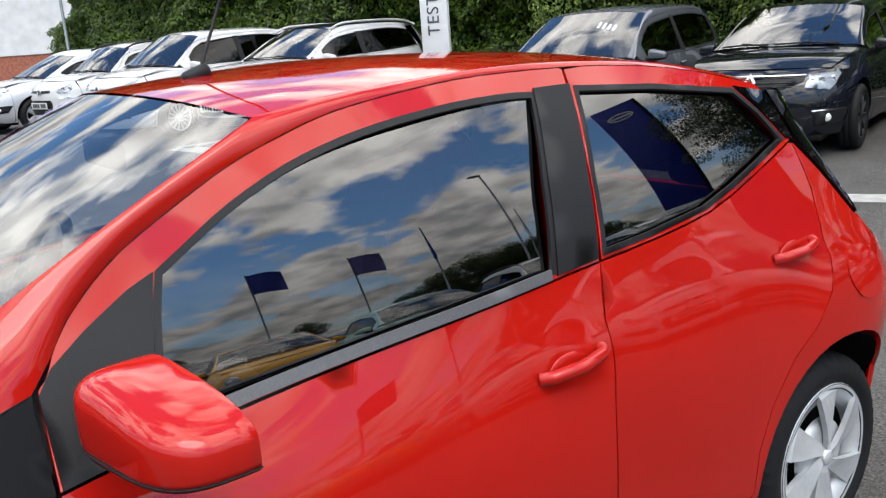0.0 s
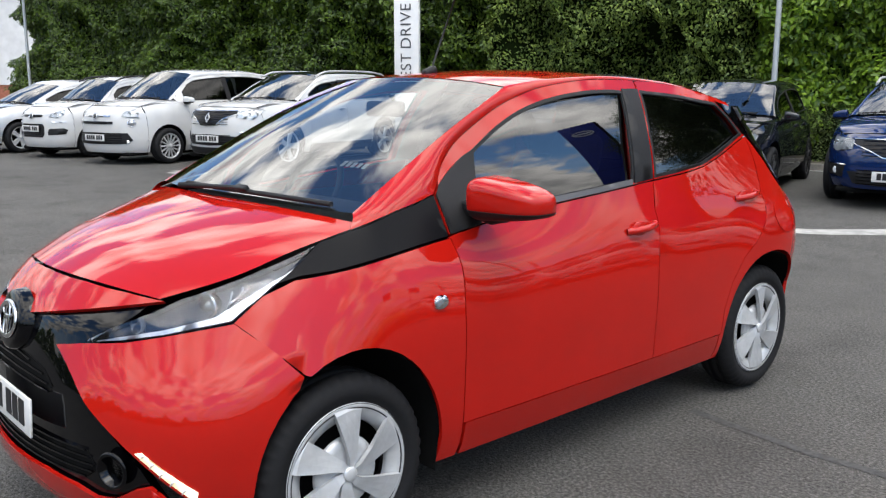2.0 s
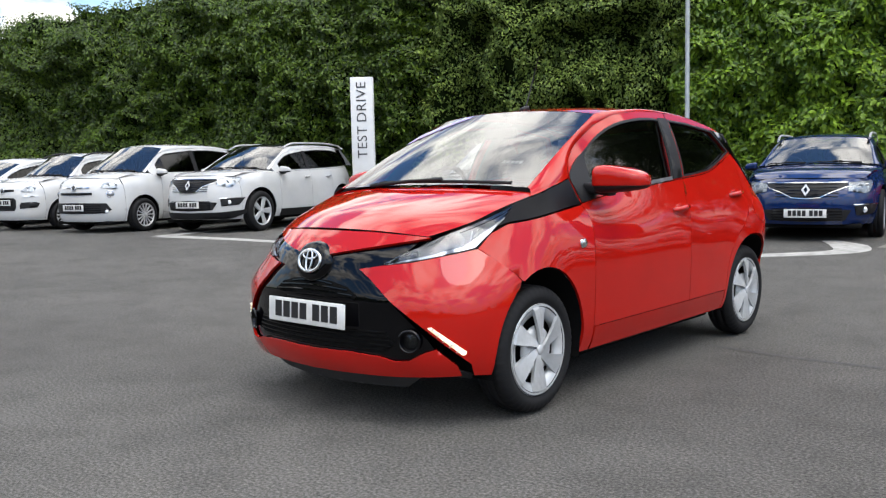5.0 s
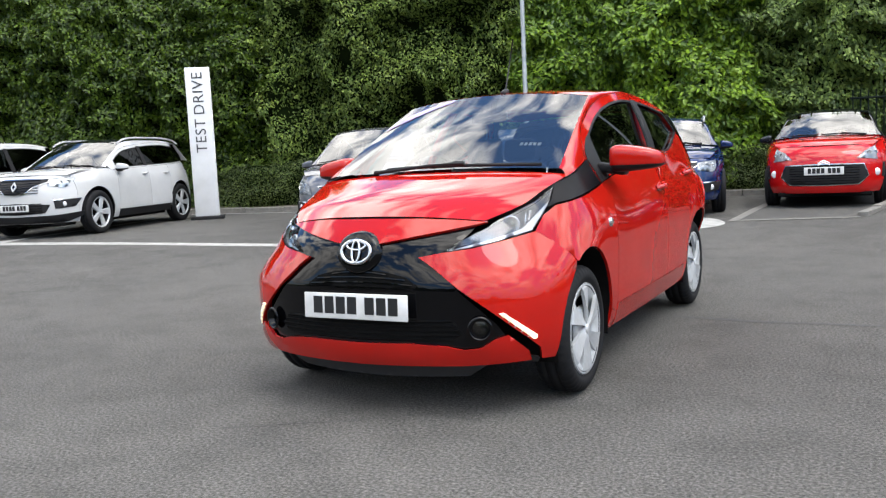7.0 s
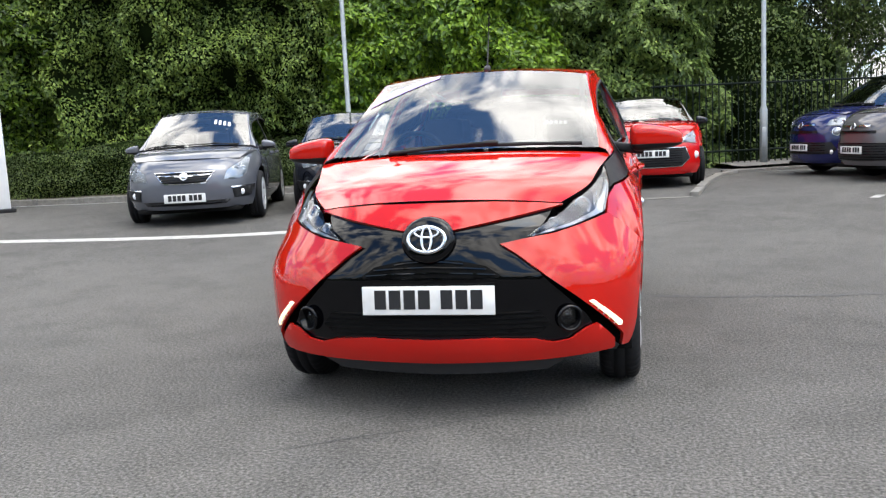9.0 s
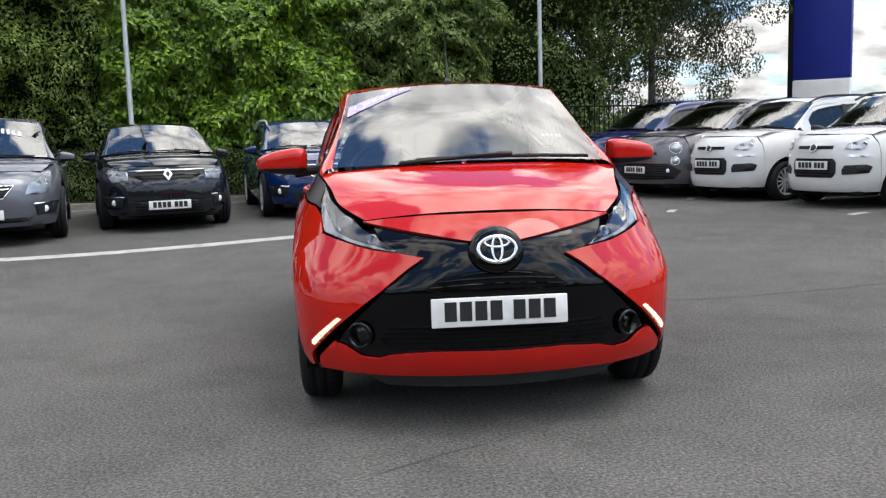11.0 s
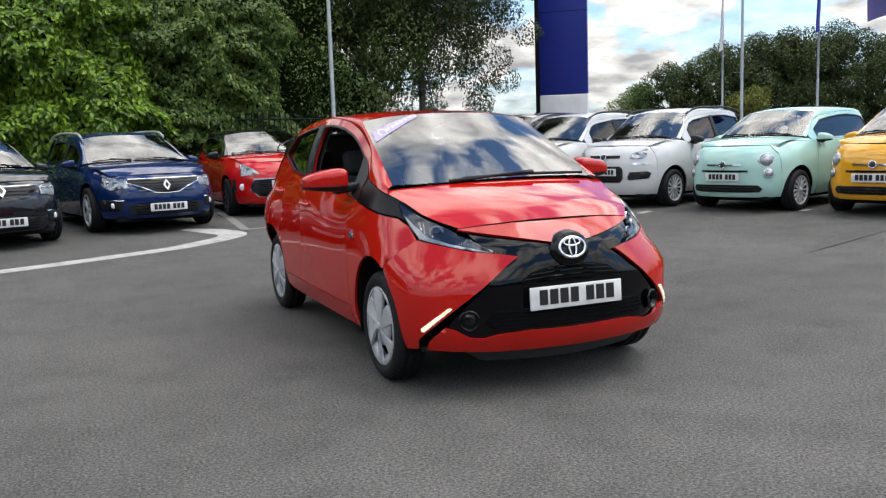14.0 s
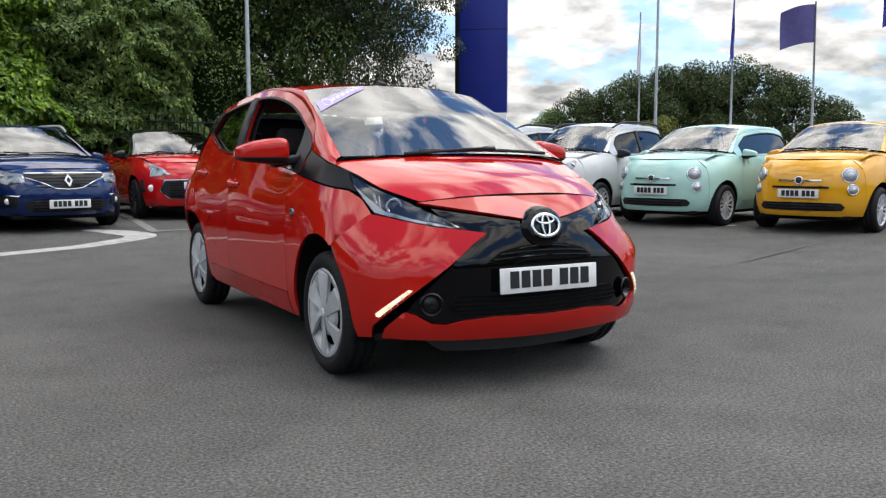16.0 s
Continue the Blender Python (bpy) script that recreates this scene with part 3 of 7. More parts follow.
hedge("dark_trees", [(-6.0, 14.9), (-3.0, 15.5), (1.0, 16.2), (4.2, 17.1), (5.5, 17.8)], [5.2, 5.4, 5.9, 6.8, 6.6], 0.1, dark_leaf, "tall dark green trees behind the fence", 380, 0.11, 0.30, 13.0, 0.8)
hedge("ivy_hedge", [(2.9, 15.5), (4.6, 16.3), (6.0, 16.9)], [3.9, 3.4, 2.3], 0.1, dark_leaf, "dark ivy along the railings", 330, 0.09, 0.30, 21.0)
hedge("box_hedge", [(-11.6, 10.95), (-8.4, 11.55), (-4.6, 12.75), (-1.5, 13.6), (0.6, 14.0)], [1.15, 1.15, 1.2, 1.15, 1.1], 0.12, low_leaf, "low clipped dark hedge behind the kerb", 1500, 0.042, 0.32, 17.0, 0.22, 0.2)


def crown(C, R, n, name, mat, size, aspect, parent, droop, seed):
    """Leaves in uneven clumps about the points C with radii R."""
    P, N = [], []
    for c, r in zip(C, R):
        k = int(n * r * r)
        d = rng.normal(0, 1, (k, 3))
        d /= np.linalg.norm(d, axis=1)[:, None]
        q = r * rng.uniform(0.45, 1.05, k) ** 0.6
        P.append(np.array(c) + d * q[:, None] * np.array([1, 1, 0.8]))
        N.append(d + np.array([0, 0, 0.4]))
    return leaf_mesh(name, np.concatenate(P), np.concatenate(N), size, aspect, mat, droop, parent)


def tree(name, x, y, h, label, mat, trunk_mat, clumps, leaf, droop, seed, spread=0.34, base=0.35):
    r = random.Random(seed)
    t = tagged(new(name), label, "tree")
    t.location = (x, y, ground_z(x, y))
    pts = [(0, 0, -0.1)]
    for i in range(1, 7):
        pts.append((r.uniform(-0.12, 0.12) * i * 0.5, r.uniform(-0.12, 0.12) * i * 0.5, h * 0.9 * i / 6))
    V, F = tube(pts, h * 0.009 + 0.02, 10, 0.02)
    trunk = mesh_part("trunk", V, F, trunk_mat, t)
    C, R = [], []
    for i in range(clumps):
        f = base + (1 - base) * (i + 0.5) / clumps
        a = i * 2.4 + r.uniform(-0.4, 0.4)
        reach = h * spread * math.sin(min(1, (1.08 - f) * 1.7) * math.pi / 2) * r.uniform(0.45, 1.0)
        root = Vector(pts[min(5, int(f * 5.4))])
        tip = Vector((root.x + reach * math.cos(a), root.y + reach * math.sin(a), h * f + 0.1 * reach))
        mid = root.lerp(tip, 0.5) + Vector((0, 0, 0.25 * reach))
        V, F = tube([root, mid, tip], 0.05 * h / 8, 6, 0.012)
        mesh_part("limb", V, F, trunk_mat, t)
        C.append(tuple(tip))
        R.append(h * r.uniform(0.07, 0.13) * (1.35 if base < 0.2 else 1))
        C.append(tuple(mid))
        R.append(h * r.uniform(0.05, 0.10))
        if droop > 1:
            for k in range(5):
                C.append((tip.x + r.uniform(-0.5, 0.5), tip.y + r.uniform(-0.5, 0.5), tip.z - h * 0.055 * (k + 1)))
                R.append(h * 0.042)
    crown(C, R, leaf[0], "crown", mat, leaf[1], leaf[2], t, droop, seed)
    return t


tree("birch_tree", 7.3, 18.9, 11.0, "tall silver birch with drooping twigs", birch_leaf, birch_bark, 32, (1700, 0.078, 0.30), 1.6, 3, 0.25, 0.40)
tree("birch_tree", 5.9, 19.6, 10.5, "tall birch with a dense drooping crown", dark_leaf, birch_bark, 24, (1300, 0.088, 0.30), 1.6, 8, 0.22, 0.26)
for i, (x, y, h, m) in enumerate([(30.0, 40.0, 5.8, mid_leaf), (31.8, 39.0, 7.4, far_leaf), (34, 37.5, 8.8, far_leaf), (36, 35.8, 9.4, far_leaf), (37.4, 34.6, 9.6, far_leaf), (39, 33, 9.6, far_leaf), (40.6, 31.2, 8.6, far_leaf), (33.4, 34, 4.9, yellow_leaf),
                                   (42, 29, 6.4, far_leaf), (44, 22, 6.0, far_leaf), (46, 14, 6.0, far_leaf), (46, 5, 6.5, far_leaf)]):
    tree("tree", x, y, h * 0.66, "broadleaf tree beyond the car park" if m is not yellow_leaf else "yellow-green bushy tree beyond the car park", m, bark, 34, (1000, 0.12, 0.38), 0.4, 20 + i, 0.46, 0.06)


def far_woods():
    C, N = [], []
    for i in range(60000):
        a = rng.uniform(-math.pi, math.pi)
        # nearer, taller stretch towards -y: unseen, added to darken the car's reflections
        near = smoothstep(0.25, 0.9, math.cos(a + math.pi / 2))
        r = rng.uniform(85, 100) * (1 - 0.5 * near)
        h = (2.3 + 1.4 * noise.noise(Vector((math.cos(a) * 9, math.sin(a) * 9, 0))) + 1.2 * noise.noise(Vector((math.cos(a) * 31, math.sin(a) * 31, 0)))) * (1 + 1.6 * near)
        C.append((r * math.cos(a), r * math.sin(a), rng.uniform(0, 1) ** 0.7 * h))
        N.append((-math.cos(a), -math.sin(a), 0.3))
    tagged(leaf_mesh("far_woods", np.array(C), np.array(N), 0.6, 0.5, dark_leaf, 0.2), "far dark wood round the car park", "woods", kind="stuff")


far_woods()

# ---------------------------------------------------------------- kerbs, pavement, railings
KERB = [(-30, 6.9), (-18, 8.85), (-11.6, 10.55), (-8.4, 10.95), (-4.2, 12.3), (-1.2, 13.1), (0.35, 13.4)]
KERB_RIGHT = [(1.62, 8.55), (1.95, 10.6), (2.35, 12.4), (2.85, 13.35), (4.6, 13.75), (9.0, 15.4), (16.0, 18.4)]


def kerb(name, line, label, height=0.11):
    P = np.array(line, float)
    L = float(np.sum(np.linalg.norm(np.diff(P, axis=0), axis=1)))
    k = tagged(new(name), label, "kerb", kind="structure")
    me = bpy.data.meshes.new("kerb_stone")
    bm = box_bm(0.90, 0.125, height + 0.15, None, 0.012, 2)
    bm.to_mesh(me)
    bm.free()
    me.materials.append(kerb_stone)
    s = 0.46
    while s < L - 0.3:
        x, y, o = along(line, s)
        st = new("kerb_stone", me)
        st.parent = k
        st.matrix_basis = pose(x, y, ground_z(x, y) + height / 2 - 0.075 + random.uniform(-0.004, 0.004), 0, 0, math.degrees(math.atan2(o[0], -o[1])))
        s += 0.914
    return k


kerb("kerb", KERB, "weathered concrete kerb below the hedge")
kerb("kerb", KERB_RIGHT, "weathered concrete kerb along the footpath", 0.06)


def verge(name, front, back, mat, label, kind="structure"):
    a, b = resample_line([(x, y, 0) for x, y in front], 40), resample_line([(x, y, 0) for x, y in back], 40)
    V, F = [], []
    for p, q in zip(a, b):
        for t in np.linspace(0, 1, 5):
            c = p + (q - p) * t
            V.append((c[0], c[1], ground_z(c[0], c[1]) + 0.10 + 0.03 * noise.noise(Vector((c[0], c[1], 0)))))
    for i in range(39):
        for j in range(4):
            F.append((i * 5 + j, (i + 1) * 5 + j, (i + 1) * 5 + j + 1, i * 5 + j + 1))
    return tagged(mesh_part(name, V, F, mat), label, "verge", kind=kind)


def resample_line(pts, n):
    P = np.array([np.array(p, float) for p in pts])
    d = np.concatenate([[0], np.cumsum(np.linalg.norm(np.diff(P, axis=0), axis=1))])
    return [np.array([np.interp(t, d, P[:, k]) for k in range(3)]) for t in np.linspace(0, d[-1], n)]


verge("verge", [(x, y + 0.05) for x, y in KERB], [(-30, 9.6), (-18, 11.5), (-7, 14), (-2, 15.6), (0.9, 16.3)], soil, "strip of dark soil under the hedge")
verge("pavement", [(x + 0.02, y + 0.05) for x, y in KERB_RIGHT[3:]], [(2.4, 15.4), (5.4, 16.6), (9.0, 18.2), (16.0, 21.0)], paving, "concrete footpath behind the kerb")
stripe("bay_edging", [(0.08, 8.25), (0.16, 10.0), (0.32, 13.3)], 0.13, kerb_stone, "flush concrete edging of a parking bay", 0.006)
stripe("bay_edging", [(0.02, 8.25), (1.6, 8.5)], 0.10, kerb_stone, "flush concrete edging of a parking bay", 0.008)


def railings(line, label):
    P = np.array(line, float)
    L = float(np.sum(np.linalg.norm(np.diff(P, axis=0), axis=1)))
    f = tagged(new("railings"), label, "fence")
    bar = bpy.data.meshes.new("bar")
    bm = box_bm(0.022, 0.022, 1.75, None, 0.004, 1)
    bm.to_mesh(bar)
    bm.free()
    bar.materials.append(fence_green)
    s = 0.05
    while s < L:
        x, y, o = along(line, s)
        b = new("bar", bar)
        b.parent = f
        b.location = (x, y, ground_z(x, y) + 0.10 + 0.875)
        s += 0.135
    for z in (0.25, 1.6):
        V, F = tube([(x, y, ground_z(x, y) + 0.10 + z) for x, y in line], 0.022, 6)
        mesh_part("rail", V, F, fence_green, f)
    return f


railings([(1.2, 14.35), (2.9, 14.85), (5.4, 15.85), (8.8, 17.35)], "dark green steel railings in front of ivy")


def lamp_post(x, y, h, label, lean=0.0, thick=0.045):
    p = tagged(new("lamp_post"), label, "lamp post")
    p.location = (x, y, ground_z(x, y))
    V, F = lathe([(0.0, 0.0005), (0.0, thick * 1.7), (1.15, thick * 1.7), (1.22, thick * 1.1), (h, thick * 0.8)], 14, "z")
    mesh_part("post", V, F, galvanised, p)
    part("door_plate", box_bm(0.08, 0.012, 0.4, pose(0, -thick * 2.0, 0.6), 0.004), galvanised, p)
    part("lantern", box_bm(0.22, 0.5, 0.10, pose(0, -0.25, h), 0.03), galvanised, p)
    return p


lamp_post(-4.72, 12.95, 7.5, "slim galvanised steel lamp post by the hedge")
lamp_post(3.4, 14.75, 8.0, "galvanised steel lamp post with a thick base")
lamp_post(-27.5, 7.9, 7.0, "galvanised steel lamp post by the hedge")
lamp_post(17.8, 17.7, 8.5, "slim steel lamp post beyond the parked cars")


# ---------------------------------------------------------------- signs and flags
def lettering(name, text, size, mat, m, parent):
    c = bpy.data.curves.new(name, "FONT")
    c.body, c.size, c.extrude, c.align_x, c.align_y = text, size, 0.002, "CENTER", "CENTER"
    c.space_character = 1.08
    tmp = bpy.data.objects.new(name, c)
    scene.collection.objects.link(tmp)
    me = bpy.data.meshes.new_from_object(tmp.evaluated_get(bpy.context.evaluated_depsgraph_get()))
    bpy.data.objects.remove(tmp)
    me.transform(m)
    me.materials.clear()
    me.materials.append(mat)
    ob = new(name, me)
    ob.parent = parent
    return ob


def test_sign(x, y, turn):
    s = tagged(new("totem_sign"), "tall narrow white totem sign reading test drive", "sign")
    s.matrix_basis = pose(x, y, ground_z(x, y), 0, 0, turn)
    part("panel", box_bm(0.46, 0.16, 2.86, pose(0, 0, 1.49), 0.012), sign_white, s)
    part("foot", box_bm(0.62, 0.42, 0.06, pose(0, 0, 0.03), 0.008), trim_black, s)
    for word, z in (("TEST", 1.615), ("DRIVE", 2.42)):
        lettering("lettering", word, 0.285, sign_ink, Matrix.Translation((0, -0.084, z)) @ pose(0, 0, 0, 90) @ pose(0, 0, 0, 0, 0, 90), s)


test_sign(-9.95, 9.17, 38)


def blue_totem(x, y, turn):
    s = tagged(new("blue_totem"), "tall blue and white dealership totem", "sign")
    s.matrix_basis = pose(x, y, ground_z(x, y), 0, 0, turn)
    part("panel", box_bm(1.46, 0.36, 6.2, pose(0, 0, 5.50), 0.01), sign_blue, s)
    part("side_panel", box_bm(0.12, 0.42, 8.6, pose(-0.80, 0, 4.30), 0.01), satin_grey, s, "dark side panel")
    part("lower_panel", box_bm(1.46, 0.36, 2.38, pose(0, 0, 1.19), 0.01), sign_white, s, "white lower panel")
    part("joint", box_bm(1.462, 0.362, 0.02, pose(0, 0, 4.9)), satin_grey, s)
    oval_ring("emblem", 0.42, 0.17, 0.035, pose(0, -0.19, 7.9), sign_white, s, "plain pale oval emblem")
    part("emblem_bar", box_bm(0.7, 0.01, 0.09, pose(0, -0.186, 7.9), 0.002), sign_white, s)


blue_totem(12.2, 19.3, -38)


def flag(x, y, h, mat, label, turn, limp=False):
    f = tagged(new("flag"), label, "flag")
    f.matrix_basis = pose(x, y, ground_z(x, y), 0, 0, turn)
    V, F = tube([(0, 0, 0), (0, 0, h * 0.55), (0.02, 0, h)], 0.035, 8, 0.018)
    mesh_part("flag_pole", V, F, galvanised, f)
    if limp:
        # hangs in folds down the pole, wider towards its foot
        def cloth(a, b):
            q = 0.06 + 0.24 * b ** 1.3
            return (0.02 + a * q, 0.06 * math.sin(a * 7 + b * 3) * b, h - 0.05 - 1.75 * b + 0.22 * (1 - a) * b)
    else:
        def cloth(a, b):
            return (0.03 + a * 0.72, 0.14 * math.sin(a * 4 + b * 2) * a, h - 0.06 - 0.85 * b - 0.16 * a * a)
    c = sheet(cloth, np.linspace(0, 1, 11), np.linspace(0, 1, 12), mat, "cloth", f)
    if not limp:
        sheet(lambda a, b: tuple(np.array(cloth(0.32 + 0.4 * a, 0.28 + 0.2 * b)) + np.array([0, -0.012, 0])), np.linspace(0, 1, 6), np.linspace(0, 1, 3), flag_grey, "emblem", c)
    return f


flag(15.0, 15.4, 5.1, flag_grey, "pale grey flag hanging limp on a pole", 215, True)
flag(15.0, 12.0, 5.2, sign_blue, "blue flag hanging limp on a pole", 215, True)
flag(15.0, 9.6, 4.5, flag_violet, "violet flag with a pale emblem on a pole", 140)
flag(14.9, 7.0, 4.7, sign_blue, "dark blue flag with a pale emblem on a pole", 120)


def far_building(x, y):
    b = tagged(new("building"), "low building with white cladding over red brick", "building")
    b.location = (x, y, 0)
    part("brick_wall", box_bm(14, 8, 1.6, pose(0, 0, 0.8)), brick_red, b, smooth=False)
    part("cladding", box_bm(14.1, 8.1, 4.2, pose(0, 0, 3.7)), sign_white, b, "white cladding", smooth=False)
    part("roof", box_bm(14.4, 8.4, 0.25, pose(0, 0, 5.92), 0.03), satin_grey, b)


far_building(-50, 9.5)

# ---------------------------------------------------------------- cars
def surface(sp):
    """The outer form of a car: x, y, z with the nose towards -y, the front axle at y = 0 and the ground at z = 0."""
    fy, ry, wz = curve(sp["nose"]), curve(sp["tail"]), curve(sp["section"])
    y1, y2 = sp["y1"], sp["y2"]
    qz = curve(sp.get("square", [(0.2, 2.7), (2.0, 2.5)]))
    y1z = curve(sp.get("corner", [(0.0, y1), (2.0, y1)]))
    pz = curve(sp.get("round", [(0.2, 3.3), (2.0, 2.6)]))
    pr, qr = curve(sp.get("rear_round", sp.get("round", [(0.2, 3.3), (2.0, 2.6)]))), curve(sp.get("rear_square", sp.get("square", [(0.2, 2.7), (2.0, 2.5)])))
    tap, mid = sp.get("taper", 0.03), sp.get("mid", 1.3)
    narrow, belt, hip = sp.get("narrow", 0.05), sp["belt"], sp.get("hip", 0.0)

    def trim(y, z):
        t = 1 - tap * ((y - mid) / 1.7) ** 2
        g = narrow * smoothstep(0, 1, (1.25 - y) / 0.75) * smoothstep(belt - 0.15, belt + 0.25, z)
        g -= hip * math.exp(-((y - 2.45) / 0.26) ** 2 - ((z - 0.74) / 0.17) ** 2)
        return t, g
    ph = np.linspace(0, math.pi / 2, 240)
    tabs = []
    for length, q5, p5 in ((y1 - fy(0.5), qz(0.5), pz(0.5)), (ry(0.5) - y2, qr(0.5), pr(0.5))):
        xs, ys = wz(0.5) * np.sin(ph) ** (2 / q5), length * np.cos(ph) ** (2 / p5)
        tabs.append(np.concatenate([[0], np.cumsum(np.hypot(np.diff(xs), np.diff(ys)))]))
    lf, side = float(tabs[0][-1]), y2 - y1

    def skin(u, z):
        sg, u = (1 if u >= 0 else -1), abs(u)
        if u < lf:
            a = float(np.interp(u, tabs[0], ph))
            x, y = wz(z) * math.sin(a) ** (2 / qz(z)), y1z(z) - (y1z(z) - fy(z)) * max(math.cos(a), 0) ** (2 / pz(z))
        elif u < lf + side:
            x, y = wz(z), y1 + u - lf
        else:
            a = float(np.interp(lf + side + tabs[1][-1] - u, tabs[1], ph))
            x, y = wz(z) * math.sin(a) ** (2 / qr(z)), y2 + (ry(z) - y2) * max(math.cos(a), 0) ** (2 / pr(z))
        t, g = trim(y, z)
        return (sg * max(x * t - g * (x / wz(z)), 0), y, z)

    def ux(x, z):
        t = 1 - tap * ((-0.5 - mid) / 1.7) ** 2
        c = min(abs(x) / (wz(z) * t), 1)
        return math.copysign(float(np.interp(math.asin(c ** (qz(z) / 2)), ph, tabs[0])), x)

    def uy(y, z):
        if y < y1z(z):
            c = min(max((y1z(z) - y) / (y1z(z) - fy(z)), 0), 1)
            return float(np.interp(math.acos(c ** (pz(z) / 2)), ph, tabs[0]))
        if y <= y2:
            return lf + y - y1
        c = min(max((y - y2) / (ry(z) - y2), 0), 1)
        return lf + side + float(tabs[1][-1]) - float(np.interp(math.acos(c ** (pr(z) / 2)), ph, tabs[1]))

    def X(y, z):
        if y < y1z(z):
            c = min(max((y1z(z) - y) / (y1z(z) - fy(z)), 0), 1)
            x = wz(z) * max(1 - c ** pz(z), 0) ** (1 / qz(z))
        elif y > y2:
            c = min(max((y - y2) / (ry(z) - y2), 0), 1)
            x = wz(z) * max(1 - c ** pr(z), 0) ** (1 / qr(z))
        else:
            x = wz(z)
        t, g = trim(y, z)
        return max(x * t - g * (x / wz(z)), 0)

    def flank(y, z):
        return (X(y, z), y, z)
    return {"skin": skin, "ux": ux, "uy": uy, "X": X, "flank": flank, "end": lf + side + float(tabs[1][-1]), "fy": fy, "ry": ry}


def add_patch(name, poly, fn, mat, parent, label="", both=False, **kw):
    """A panel on a surface; both: the same again on the car's other side."""
    V, F = patch(poly, fn, **kw)
    even = mat.name.endswith("_paint") and kw.get("step", 1) < 0.06
    a = mesh_part(name, V, F, mat, parent, label)
    if even:
        even_normals(a)
    if both:
        b = mesh_part(name, [(-v[0], v[1], v[2]) for v in V], [f[::-1] for f in F], mat, parent, label)
        if even:
            even_normals(b)
        return a, b
    return a


def arch(yc, zc, ry_, rz_, z0, n=16):
    """Points over a wheel arch, from its rear foot to its front foot."""
    a = math.asin(min(max((z0 - zc) / rz_, -1), 1))
    return [(yc + ry_ * math.cos(t), zc + rz_ * math.sin(t)) for t in np.linspace(a, math.pi - a, n)]


def sym(pts):
    """A half outline (from the middle out and back) with its mirror image added."""
    return list(pts) + [(-x, z) for x, z in pts[::-1] if abs(x) > 1e-6]


wheel_cache = {}


